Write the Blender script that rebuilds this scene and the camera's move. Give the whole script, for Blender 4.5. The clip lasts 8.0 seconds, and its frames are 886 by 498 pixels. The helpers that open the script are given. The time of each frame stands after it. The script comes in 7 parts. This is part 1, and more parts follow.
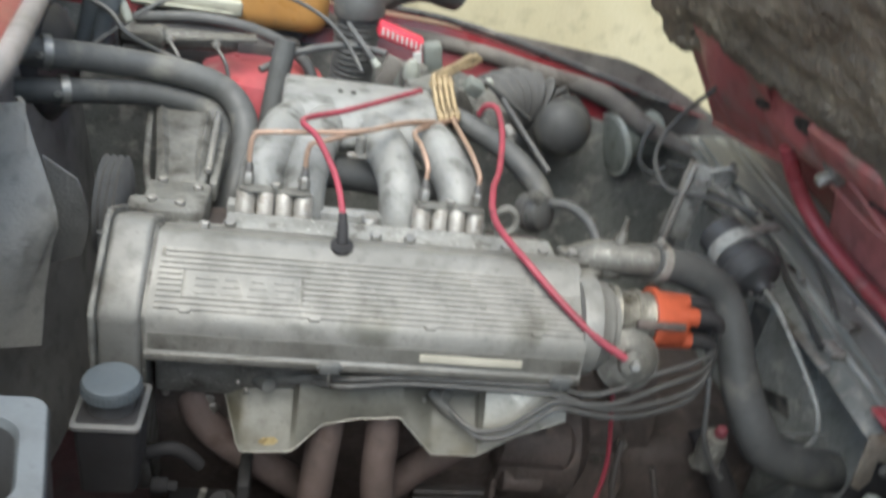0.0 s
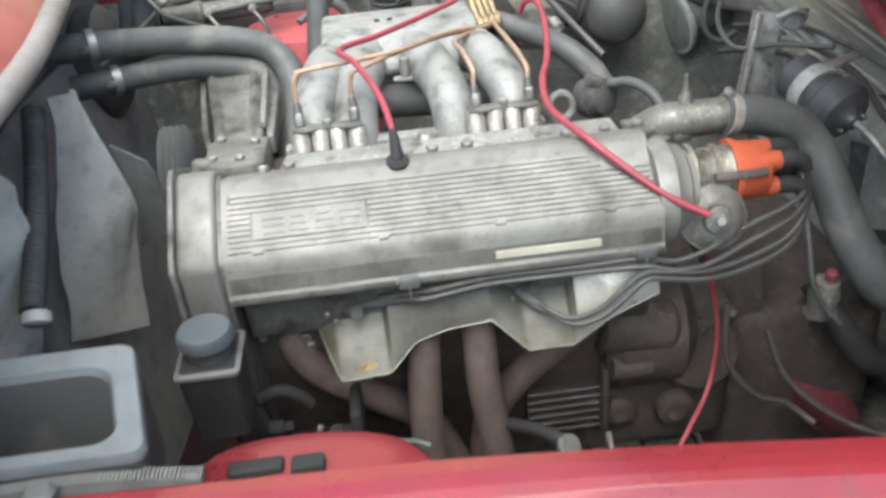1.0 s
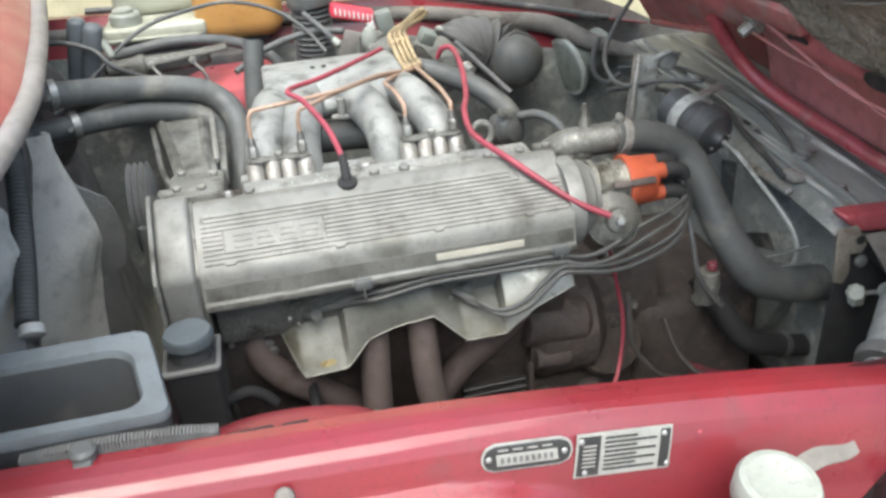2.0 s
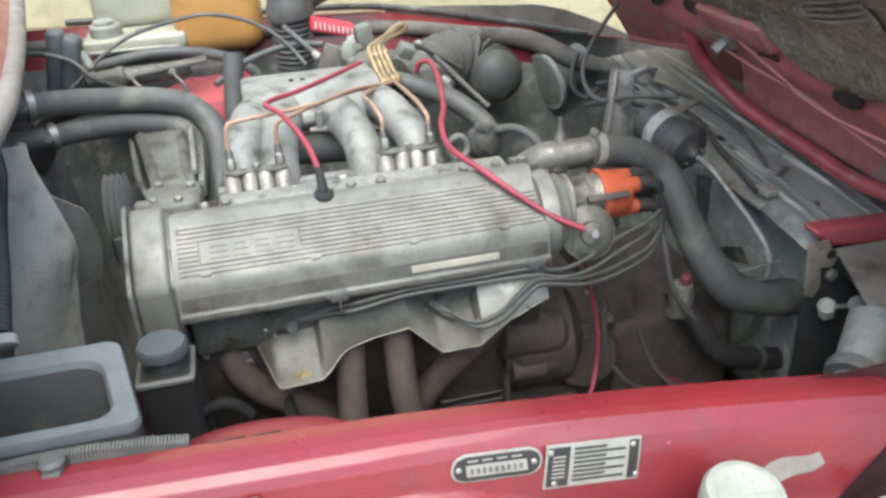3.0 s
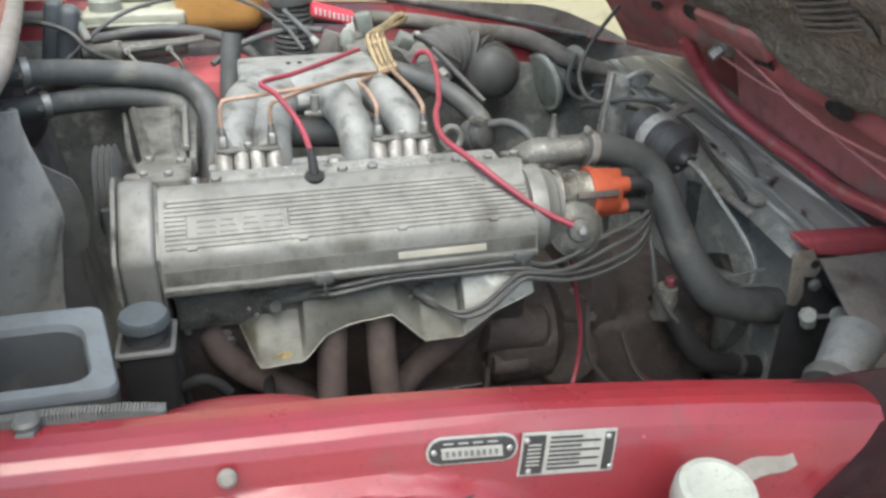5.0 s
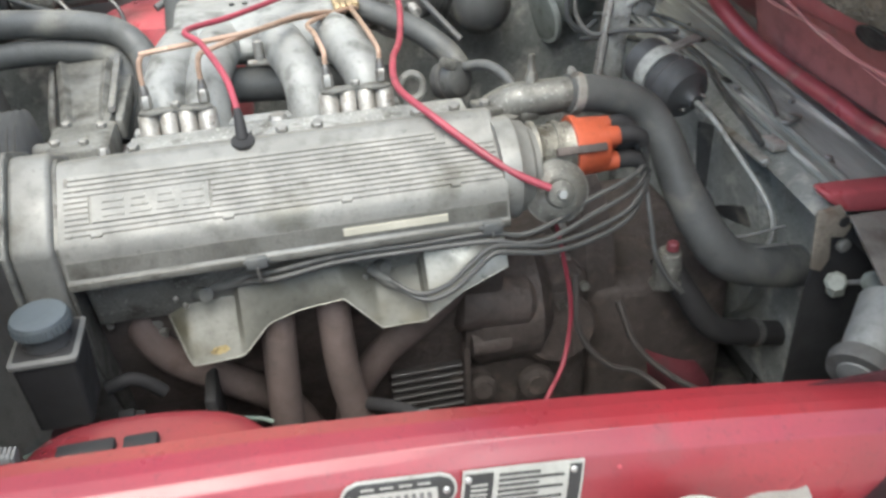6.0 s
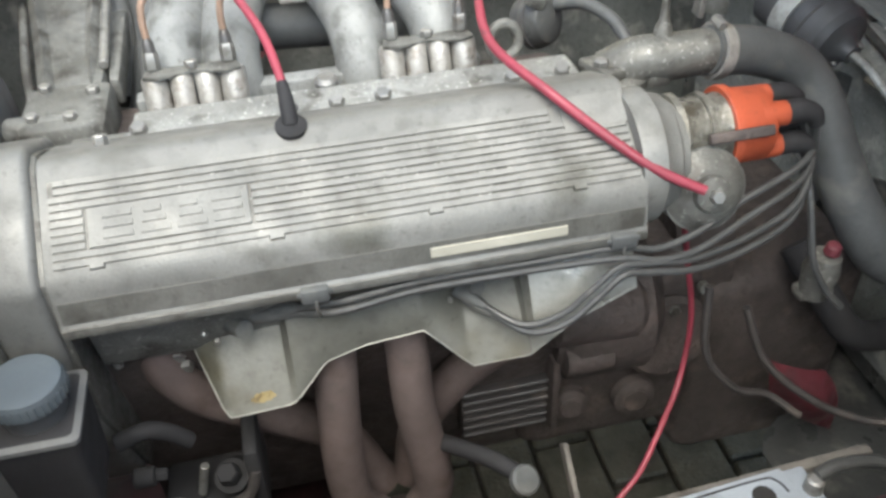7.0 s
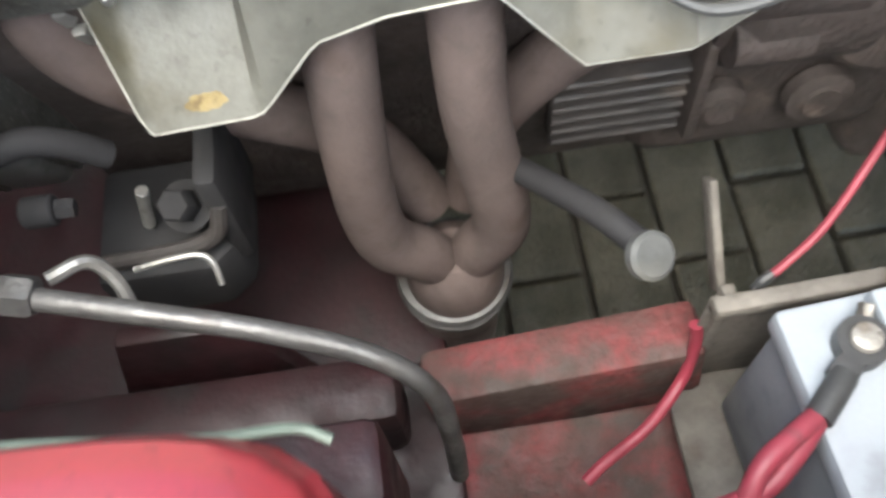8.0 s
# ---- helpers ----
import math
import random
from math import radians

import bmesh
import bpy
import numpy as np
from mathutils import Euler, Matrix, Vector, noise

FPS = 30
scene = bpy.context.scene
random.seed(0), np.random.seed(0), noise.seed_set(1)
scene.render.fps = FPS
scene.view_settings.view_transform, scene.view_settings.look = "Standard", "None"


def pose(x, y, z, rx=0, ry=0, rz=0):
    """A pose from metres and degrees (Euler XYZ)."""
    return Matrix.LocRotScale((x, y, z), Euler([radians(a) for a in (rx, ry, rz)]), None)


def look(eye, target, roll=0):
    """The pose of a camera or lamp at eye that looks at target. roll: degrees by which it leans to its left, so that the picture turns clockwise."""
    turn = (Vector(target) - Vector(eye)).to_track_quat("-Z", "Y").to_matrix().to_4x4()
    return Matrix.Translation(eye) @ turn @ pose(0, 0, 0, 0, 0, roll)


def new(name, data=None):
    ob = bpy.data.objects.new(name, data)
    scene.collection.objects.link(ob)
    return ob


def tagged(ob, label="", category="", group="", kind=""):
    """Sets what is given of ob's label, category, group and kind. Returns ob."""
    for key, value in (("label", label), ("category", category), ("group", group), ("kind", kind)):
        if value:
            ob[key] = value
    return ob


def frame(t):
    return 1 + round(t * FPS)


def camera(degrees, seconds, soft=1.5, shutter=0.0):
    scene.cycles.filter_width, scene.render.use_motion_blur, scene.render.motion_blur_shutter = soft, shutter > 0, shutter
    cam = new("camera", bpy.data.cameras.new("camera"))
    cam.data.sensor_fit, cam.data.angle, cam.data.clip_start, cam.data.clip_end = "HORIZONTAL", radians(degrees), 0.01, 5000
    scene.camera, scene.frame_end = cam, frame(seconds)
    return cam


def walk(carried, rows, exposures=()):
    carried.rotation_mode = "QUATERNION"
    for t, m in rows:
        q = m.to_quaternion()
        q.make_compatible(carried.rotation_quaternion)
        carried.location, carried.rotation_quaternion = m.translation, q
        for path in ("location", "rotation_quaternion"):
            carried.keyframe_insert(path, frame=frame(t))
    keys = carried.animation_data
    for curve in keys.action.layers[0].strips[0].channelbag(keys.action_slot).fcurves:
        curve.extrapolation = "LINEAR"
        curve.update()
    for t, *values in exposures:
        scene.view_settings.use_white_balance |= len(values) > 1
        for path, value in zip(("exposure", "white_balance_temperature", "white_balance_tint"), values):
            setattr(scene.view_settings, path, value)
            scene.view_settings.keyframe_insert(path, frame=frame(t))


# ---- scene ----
cam = camera(54.3, 8.0, soft=2.9, shutter=0.3)
PATH = [
    (0, (-0.054, -0.2, 1.348), (0.301, 1.531, 0.41), 10.5),
    (0.1, (-0.017, -0.187, 1.335), (0.283, 1.515, 0.329), 6.7),
    (0.2, (-0.003, -0.185, 1.31), (0.253, 1.503, 0.27), 3.3),
    (0.3, (0.018, -0.181, 1.306), (0.25, 1.495, 0.24), 1.8),
    (0.5, (0.033, -0.182, 1.298), (0.086, 1.538, 0.278), -5.8),
    (0.7, (0.056, -0.175, 1.308), (0.092, 1.544, 0.286), -6.3),
    (1, (-0.007, -0.223, 1.294), (0.095, 1.483, 0.256), -5.3),
    (1.5, (-0.095, -0.33, 1.282), (0.122, 1.371, 0.254), -3.3),
    (2, (-0.079, -0.374, 1.323), (0.265, 1.356, 0.381), -4.2),
    (2.2, (-0.072, -0.375, 1.327), (0.266, 1.36, 0.391), -4.4),
    (3.5, (-0.069, -0.387, 1.317), (0.351, 1.345, 0.41), -2.4),
    (4, (-0.077, -0.384, 1.306), (0.35, 1.346, 0.397), -1.4),
    (4.5, (-0.087, -0.382, 1.313), (0.334, 1.345, 0.396), -0.5),
    (5, (-0.07, -0.392, 1.311), (0.339, 1.339, 0.396), 0.1),
    (5.2, (-0.043, -0.39, 1.297), (0.372, 1.332, 0.368), -1.0),
    (6.3, (0.059, -0.169, 1.268), (0.317, 1.493, 0.187), -3.9),
    (6.5, (0.054, -0.115, 1.263), (0.279, 1.541, 0.165), -4.2),
    (7, (-0.001, 0.019, 1.238), (0.308, 1.552, -0.009), -2.5),
    (7.3, (-0.02, 0.087, 1.217), (0.354, 1.49, -0.158), 0.7),
    (7.5, (-0.016, 0.116, 1.196), (0.28, 1.388, -0.318), 1.7),
    (7.7, (0.015, 0.169, 1.134), (0.11, 1.325, -0.495), -3.4),
    (7.8, (0.03, 0.201, 1.088), (0.095, 1.288, -0.59), -5.0),
    (7.9, (0.037, 0.226, 1.043), (0.08, 1.26, -0.669), -6.8),
    (8, (0.045, 0.269, 1.02), (0.043, 1.185, -0.758), -8.5),
]
walk(cam, [(t, look(eye, target, roll)) for t, eye, target, roll in PATH],
     [(0, 1.1, 6450, 4), (0.5, 1.48, 6450, 4), (1.5, 1.46, 6450, 4), (5, 1.2, 6450, 4), (6.5, 1.55, 6450, 4), (7.1, 1.3, 6450, 4), (7.5, 1.18, 6450, 4), (8, 2.1, 6450, 5)])

# ---- small tools ----
ORIGIN = {}


def thing(name, base, label="", category="", group="", kind=""):
    """An empty at the base of a thing, to carry its parts."""
    ob = new(name)
    ob.location = base
    ORIGIN[ob] = Vector(base)
    return tagged(ob, label, category, group, kind)


def finish(bm, mat, smooth=True):
    bmesh.ops.recalc_face_normals(bm, faces=bm.faces)
    mesh = bpy.data.meshes.new("mesh")
    if smooth:
        for f in bm.faces:
            f.smooth = True
        for e in bm.edges:
            if len(e.link_faces) == 2 and e.calc_face_angle(0) > 0.6:
                e.smooth = False
    bm.to_mesh(mesh)
    bm.free()
    mesh.materials.append(mat)
    return mesh


def part(name, bm, mat, parent, label="", smooth=True):
    """One mesh under a thing or under a part; the mesh is given in world places."""
    o = ORIGIN[parent]
    bmesh.ops.translate(bm, verts=bm.verts, vec=-o)
    ob = new(name, finish(bm, mat, smooth))
    ob.parent = parent
    ORIGIN[ob] = o
    return tagged(ob, label)


def solo(name, bm, mat, label, category, group="", kind="", smooth=True):
    """A thing of a single mesh, with its origin at the middle of its base."""
    lo = [min(v.co[i] for v in bm.verts) for i in range(3)]
    hi = [max(v.co[i] for v in bm.verts) for i in range(3)]
    o = Vector(((lo[0] + hi[0]) / 2, (lo[1] + hi[1]) / 2, lo[2]))
    bmesh.ops.translate(bm, verts=bm.verts, vec=-o)
    ob = new(name, finish(bm, mat, smooth))
    ob.location = o
    ORIGIN[ob] = o
    return tagged(ob, label, category, group, kind)


def bevel(bm, width, segments=2, angle=0.5):
    edges = [e for e in bm.edges if len(e.link_faces) == 2 and e.calc_face_angle(0) > angle]
    bmesh.ops.bevel(bm, geom=edges, offset=width, segments=segments, profile=0.5, affect="EDGES", clamp_overlap=True)
    return bm


def box(lo, hi, r=0.0, segments=2, turn=None):
    """A box between two corners, with rounded edges; turn: a matrix about its middle."""
    bm = bmesh.new()
    c = [(a + b) / 2 for a, b in zip(lo, hi)]
    s = [abs(b - a) for a, b in zip(lo, hi)]
    bmesh.ops.create_cube(bm, size=1, matrix=Matrix.Diagonal((*s, 1)))
    if r:
        bevel(bm, r, segments)
    m = Matrix.Translation(c) @ (turn or Matrix())
    bmesh.ops.transform(bm, matrix=m, verts=bm.verts)
    return bm


def prism(profile, x0, x1, r=0.0, axis="x", segments=2):
    """A closed outline, pushed along an axis. Outline pairs: (y, z) for x, (x, z) for y, (x, y) for z."""
    bm = bmesh.new()
    place = {"x": lambda a, b, t: (t, a, b), "y": lambda a, b, t: (a, t, b), "z": lambda a, b, t: (a, b, t)}[axis]
    rings = [[bm.verts.new(place(a, b, t)) for a, b in profile] for t in (x0, x1)]
    n = len(profile)
    for i in range(n):
        bm.faces.new((rings[0][i], rings[0][(i + 1) % n], rings[1][(i + 1) % n], rings[1][i]))
    bm.faces.new(rings[0][::-1])
    bm.faces.new(rings[1])
    bmesh.ops.recalc_face_normals(bm, faces=bm.faces)
    if r:
        bevel(bm, r, segments)
    return bm


def frame_to(p, q):
    """A matrix at p whose z axis points to q."""
    d = Vector(q) - Vector(p)
    return Matrix.Translation(p) @ d.to_track_quat("Z", "Y").to_matrix().to_4x4()


def lathe(profile, p, q, n=28):
    """Pairs (distance along, radius), turned about the line from p towards q."""
    bm = bmesh.new()
    m = frame_to(p, q)
    rings = []
    for h, r in profile:
        r = max(r, 0.0003)
        rings.append([bm.verts.new(m @ Vector((r * math.cos(2 * math.pi * i / n), r * math.sin(2 * math.pi * i / n), h))) for i in range(n)])
    for a, b in zip(rings, rings[1:]):
        for i in range(n):
            bm.faces.new((a[i], a[(i + 1) % n], b[(i + 1) % n], b[i]))
    bm.faces.new(rings[0][::-1])
    bm.faces.new(rings[-1])
    return bm


def rod(p, q, r, n=16, chamfer=0.15):
    length = (Vector(q) - Vector(p)).length
    c = r * chamfer
    return lathe([(0, r - c), (c, r), (length - c, r), (length, r - c)], p, q, n)


def curve_points(points, steps=8):
    """A smooth line through the given places."""
    p = [Vector(a) for a in points]
    p = [p[0] * 2 - p[1]] + p + [p[-1] * 2 - p[-2]]
    out = []
    for i in range(1, len(p) - 2):
        for k in range(steps):
            t = k / steps
            a, b, c, d = p[i - 1], p[i], p[i + 1], p[i + 2]
            out.append(0.5 * (2 * b + (c - a) * t + (2 * a - 5 * b + 4 * c - d) * t * t + (3 * b - a - 3 * c + d) * t ** 3))
    out.append(p[-2])
    return out


def tube(points, r, n=14, steps=8, wave=None, smooth=True):
    """A round pipe along a smooth line. r: a radius, or one for each given place. wave: (pitch, height) of rings."""
    path = curve_points(points, steps) if smooth else [Vector(a) for a in points]
    if isinstance(r, (list, tuple)):
        rr = np.interp(np.linspace(0, 1, len(path)), np.linspace(0, 1, len(r)), r)
    else:
        rr = np.full(len(path), r)
    if wave:
        cum = np.r_[0, np.cumsum([(b - a).length for a, b in zip(path, path[1:])])]
        count = max(2, int(cum[-1] / wave[0] * 6))
        at = np.linspace(0, cum[-1], count)
        cols = np.array([list(v) for v in path])
        path = [Vector([float(np.interp(s, cum, cols[:, k])) for k in range(3)]) for s in at]
        rr = np.interp(at, cum, rr) + wave[1] * np.cos(2 * np.pi * at / wave[0])
    bm = bmesh.new()
    up, last = None, None
    rings = []
    for i, c in enumerate(path):
        d = (path[min(i + 1, len(path) - 1)] - path[max(i - 1, 0)]).normalized()
        if up is None:
            up = d.orthogonal().normalized()
        else:
            up = (up - d * up.dot(d)).normalized()
        side = d.cross(up)
        rings.append([bm.verts.new(c + float(rr[i]) * (math.cos(2 * math.pi * k / n) * up + math.sin(2 * math.pi * k / n) * side)) for k in range(n)])
    for a, b in zip(rings, rings[1:]):
        for i in range(n):
            bm.faces.new((a[i], a[(i + 1) % n], b[(i + 1) % n], b[i]))
    bm.faces.new(rings[0][::-1])
    bm.faces.new(rings[-1])
    return bm


def join(*bms):
    """Several solids as one mesh."""
    out = bmesh.new()
    for b in bms:
        m = bpy.data.meshes.new("tmp")
        b.to_mesh(m)
        b.free()
        out.from_mesh(m)
        bpy.data.meshes.remove(m)
    return out


def sheet(f, nu, nv, thick, down=None):
    """A curved sheet of metal or cloth: f(u, v) gives the place for u, v from 0 to 1; thick: metres, towards its back."""
    bm = bmesh.new()
    g = [[bm.verts.new(f(i / nu, j / nv)) for j in range(nv + 1)] for i in range(nu + 1)]
    for i in range(nu):
        for j in range(nv):
            bm.faces.new((g[i][j], g[i + 1][j], g[i + 1][j + 1], g[i][j + 1]))
    bm.normal_update()
    if thick:
        if down is None:
            back = {v: bm.verts.new(v.co - v.normal * thick) for row in g for v in row}
        else:
            back = {v: bm.verts.new(v.co + Vector(down) * thick) for row in g for v in row}
        for i in range(nu):
            for j in range(nv):
                bm.faces.new([back[v] for v in (g[i][j + 1], g[i + 1][j + 1], g[i + 1][j], g[i][j])])
        rim = [g[i][0] for i in range(nu + 1)] + [g[nu][j] for j in range(1, nv + 1)]
        rim += [g[i][nv] for i in range(nu - 1, -1, -1)] + [g[0][j] for j in range(nv - 1, 0, -1)]
        for a, b in zip(rim, rim[1:] + rim[:1]):
            bm.faces.new((a, b, back[b], back[a]))
    return bm


def lerp_table(table, x):
    """Values between the rows of a small table of (x, a, b, ...)."""
    t = np.array(table)
    return [float(np.interp(x, t[:, 0], t[:, k])) for k in range(1, t.shape[1])]


def hexnut(p, q, r):
    length = (Vector(q) - Vector(p)).length
    return lathe([(0, r * 0.9), (length * 0.12, r), (length * 0.88, r), (length, r * 0.85)], p, q, 6)



# ---- world and light ----
world = bpy.data.worlds.new("sky")
scene.world = world
world.use_nodes = True
wn = world.node_tree
sky = wn.nodes.new("ShaderNodeTexSky")
sky.sky_type = "NISHITA"
sky.sun_disc = False
sky.sun_elevation, sky.sun_rotation = radians(66), radians(-155)
sky.dust_density = 3.0
wn.links.new(sky.outputs[0], wn.nodes["Background"].inputs[0])
wn.nodes["Background"].inputs[1].default_value = 0.15
sun_data = bpy.data.lights.new("sun", "SUN")
sun_data.energy, sun_data.angle, sun_data.color = 2.0, radians(70), (1.0, 0.97, 0.92)
sun = new("sun", sun_data)
sun.matrix_world = look((-0.30, -0.75, 3.3), (0.0, 0.6, 0.6))


# ---- materials ----
def surface(name, c1, c2, rough=0.5, metal=0.0, scale=12.0, grain=160.0, bump=0.15, stain=None, coat=0.0, rough_vary=0.15, depth=0.002, streak=None, speck=0.0, dirt=0.45, glint=0.0):
    """Two tones at two scales, with a fine relief. stain: (colour, amount, scale)."""
    m = bpy.data.materials.new(name)
    m.use_nodes = True
    nt = m.node_tree
    b = nt.nodes["Principled BSDF"]
    link = nt.links.new
    co = nt.nodes.new("ShaderNodeTexCoord").outputs["Object"]
    if streak:
        mp = nt.nodes.new("ShaderNodeMapping")
        mp.inputs["Scale"].default_value = streak
        link(co, mp.inputs[0])
        co = mp.outputs[0]

    def noise_at(s, detail=5.0, lo=0.35, hi=0.65):
        n = nt.nodes.new("ShaderNodeTexNoise")
        n.inputs["Scale"].default_value = s
        n.inputs["Detail"].default_value = detail
        link(co, n.inputs["Vector"])
        r = nt.nodes.new("ShaderNodeMapRange")
        r.inputs[1].default_value, r.inputs[2].default_value = lo, hi
        link(n.outputs[0], r.inputs[0])
        return r.outputs[0]

    def mix(fac, a, b_):
        x = nt.nodes.new("ShaderNodeMix")
        x.data_type = "RGBA"
        link(fac, x.inputs[0])
        for sock, v in ((x.inputs[6], a), (x.inputs[7], b_)):
            if isinstance(v, tuple):
                sock.default_value = (*v, 1)
            else:
                link(v, sock)
        return x.outputs[2]

    big, fine = noise_at(scale), noise_at(grain, 4.0)
    col = mix(big, c1, c2)
    half = nt.nodes.new("ShaderNodeMath")
    half.operation = "MULTIPLY"
    half.inputs[1].default_value = 0.35
    link(fine, half.inputs[0])
    col = mix(half.outputs[0], col, c2)
    if stain:
        lo = 0.72 - 0.4 * stain[1]
        col = mix(noise_at(stain[2], 6.0, lo, lo + 0.16), col, stain[0])
    if speck:
        dots = noise_at(150.0, 3.0, 0.60, 0.72)
        worn = nt.nodes.new("ShaderNodeMath")
        worn.operation = "MULTIPLY"
        worn.inputs[1].default_value = speck
        link(dots, worn.inputs[0])
        col = mix(worn.outputs[0], col, (c2[0] * 0.3, c2[1] * 0.28, c2[2] * 0.25))
    if dirt:
        spots = noise_at(scale * 4.5, 8.0, 0.52, 0.72)
        film = nt.nodes.new("ShaderNodeMath")
        film.operation = "MULTIPLY"
        film.inputs[1].default_value = dirt
        link(spots, film.inputs[0])
        col = mix(film.outputs[0], col, (c2[0] * 0.5 + 0.012, c2[1] * 0.5 + 0.011, c2[2] * 0.5 + 0.009))
    # Pale specks: dust and corrosion crust, and white glints painted as colour
    if glint:
        crust = noise_at(260.0, 4.0, 0.60, 0.68)
        dust = nt.nodes.new("ShaderNodeMath")
        dust.operation = "MULTIPLY"
        dust.inputs[1].default_value = glint
        link(crust, dust.inputs[0])
        col = mix(dust.outputs[0], col, (0.62, 0.62, 0.58))
    link(col, b.inputs["Base Color"])
    b.inputs["Metallic"].default_value = metal
    rr = nt.nodes.new("ShaderNodeMapRange")
    rr.inputs[3].default_value, rr.inputs[4].default_value = max(0.02, rough - rough_vary), min(1.0, rough + rough_vary)
    link(noise_at(scale * 2.3), rr.inputs[0])
    link(rr.outputs[0], b.inputs["Roughness"])
    b.inputs["Coat Weight"].default_value = coat
    b.inputs["Coat Roughness"].default_value = 0.2
    if bump:
        bp = nt.nodes.new("ShaderNodeBump")
        bp.inputs["Strength"].default_value = bump
        bp.inputs["Distance"].default_value = depth
        link(fine, bp.inputs["Height"])
        link(bp.outputs[0], b.inputs["Normal"])
    return m


ALLOY = surface("cast_alloy", (0.23, 0.228, 0.212), (0.163, 0.162, 0.15), 0.58, 0.3, 11, 420, 0.14, ((0.102, 0.0998, 0.0848), 0.40, 17), speck=0.3)
ALLOY_DIRTY = surface("grimy_alloy", (0.20, 0.20, 0.185), (0.12, 0.119, 0.107), 0.62, 0.25, 18, 260, 0.35, ((0.06, 0.056, 0.048), 0.5, 24), speck=0.35, glint=0.22)
ALLOY_BRIGHT = surface("bright_alloy", (0.46, 0.445, 0.415), (0.30, 0.288, 0.262), 0.42, 0.4, 30, 300, 0.2, ((0.16, 0.13, 0.10), 0.42, 45), speck=0.3, glint=0.2)
RUNNER = surface("intake_alloy", (0.305, 0.312, 0.3), (0.224, 0.228, 0.219), 0.62, 0.2, 14, 350, 0.25, ((0.0912, 0.0912, 0.0821), 0.4, 30), speck=0.35)
GRIME = surface("oily_iron", (0.080, 0.064, 0.058), (0.049, 0.040, 0.036), 0.7, 0.0, 18, 150, 0.3, ((0.115, 0.09, 0.076), 0.38, 30), depth=0.003)
# One stained zinc in two copies: a shaded one, then a lit one
SHIELD = surface("zinc_plated_steel", (0.135, 0.134, 0.115), (0.0943, 0.0935, 0.0795), 0.58, 0.1, 12, 200, 0.08, ((0.0697, 0.0631, 0.041), 0.36, 16), speck=0.3)
SHIELD_LIT = surface("lit_zinc_steel", (0.30, 0.297, 0.265), (0.21, 0.207, 0.182), 0.42, 0.4, 14, 200, 0.08, ((0.13, 0.12, 0.09), 0.3, 18), speck=0.3)
OILY_ALLOY = surface("oily_alloy", (0.27, 0.258, 0.222), (0.165, 0.156, 0.130), 0.34, 0.5, 34, 300, 0.25, ((0.08, 0.068, 0.048), 0.45, 44), speck=0.35, glint=0.3)
# Assumed pale tone for unseen surfaces that throw light into the bay
PALE_BOUNCE = surface("pale_bounce_surface", (0.40, 0.385, 0.35), (0.30, 0.29, 0.26), 0.9, 0.0, 1.5, 60, 0.3, ((0.22, 0.21, 0.18), 0.3, 2.5), depth=0.003)
PIPE = surface("rusty_exhaust_steel", (0.139, 0.105, 0.0951), (0.0943, 0.0722, 0.0656), 0.78, 0.1, 16, 260, 0.15, ((0.0697, 0.0492, 0.041), 0.35, 24))
RED = surface("red_car_paint", (0.225, 0.020, 0.028), (0.165, 0.017, 0.023), 0.42, 0.0, 5, 300, 0.02, ((0.14, 0.038, 0.038), 0.24, 11), 0.6, speck=0.25, dirt=0.2)
RED_DULL = surface("dull_red_paint", (0.572, 0.204, 0.201), (0.412, 0.176, 0.167), 0.55, 0.0, 9, 200, 0.1, ((0.361, 0.254, 0.228), 0.5, 12), 0.1)
RED_PANEL = surface("dusty_red_paint", (0.465, 0.123, 0.125), (0.34, 0.11, 0.109), 0.5, 0.0, 9, 200, 0.1, ((0.277, 0.183, 0.161), 0.45, 12), 0.15)
RED_RUST = surface("rusting_red_paint", (0.22, 0.044, 0.048), (0.105, 0.052, 0.046), 0.7, 0.0, 30, 150, 0.3, ((0.075, 0.054, 0.047), 0.6, 22), depth=0.003)
GUARD_RED = surface("dull_magenta_paint", (0.135, 0.024, 0.034), (0.085, 0.022, 0.028), 0.6, 0.0, 20, 150, 0.2, ((0.05, 0.03, 0.03), 0.45, 18))
BLACK = surface("black_paint", (0.0845, 0.0871, 0.0845), (0.0546, 0.0559, 0.0546), 0.4, 0.0, 10, 200, 0.2, ((0.195, 0.186, 0.166), 0.42, 22), 0.15)
DUSTY_BLACK = surface("dusty_black_paint", (0.273, 0.283, 0.265), (0.175, 0.183, 0.172), 0.5, 0.0, 14, 200, 0.25, ((0.435, 0.42, 0.381), 0.42, 26), 0.1, speck=0.4, glint=0.22)
RUBBER = surface("black_rubber", (0.0964, 0.0999, 0.0982), (0.0667, 0.069, 0.0678), 0.6, 0.0, 12, 260, 0.12, ((0.172, 0.169, 0.149), 0.42, 14))
CABLE = surface("ht_lead_rubber", (0.070, 0.071, 0.069), (0.045, 0.046, 0.045), 0.45, 0.0, 12, 300, 0.1, ((0.12, 0.115, 0.105), 0.38, 22))
PLASTIC = surface("slate_plastic", (0.105, 0.120, 0.130), (0.078, 0.089, 0.097), 0.48, 0.0, 9, 350, 0.06, ((0.16, 0.165, 0.162), 0.3, 14), speck=0.3)
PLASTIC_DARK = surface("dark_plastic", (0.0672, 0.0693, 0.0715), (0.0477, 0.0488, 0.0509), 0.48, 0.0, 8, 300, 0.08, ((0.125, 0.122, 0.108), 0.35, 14))
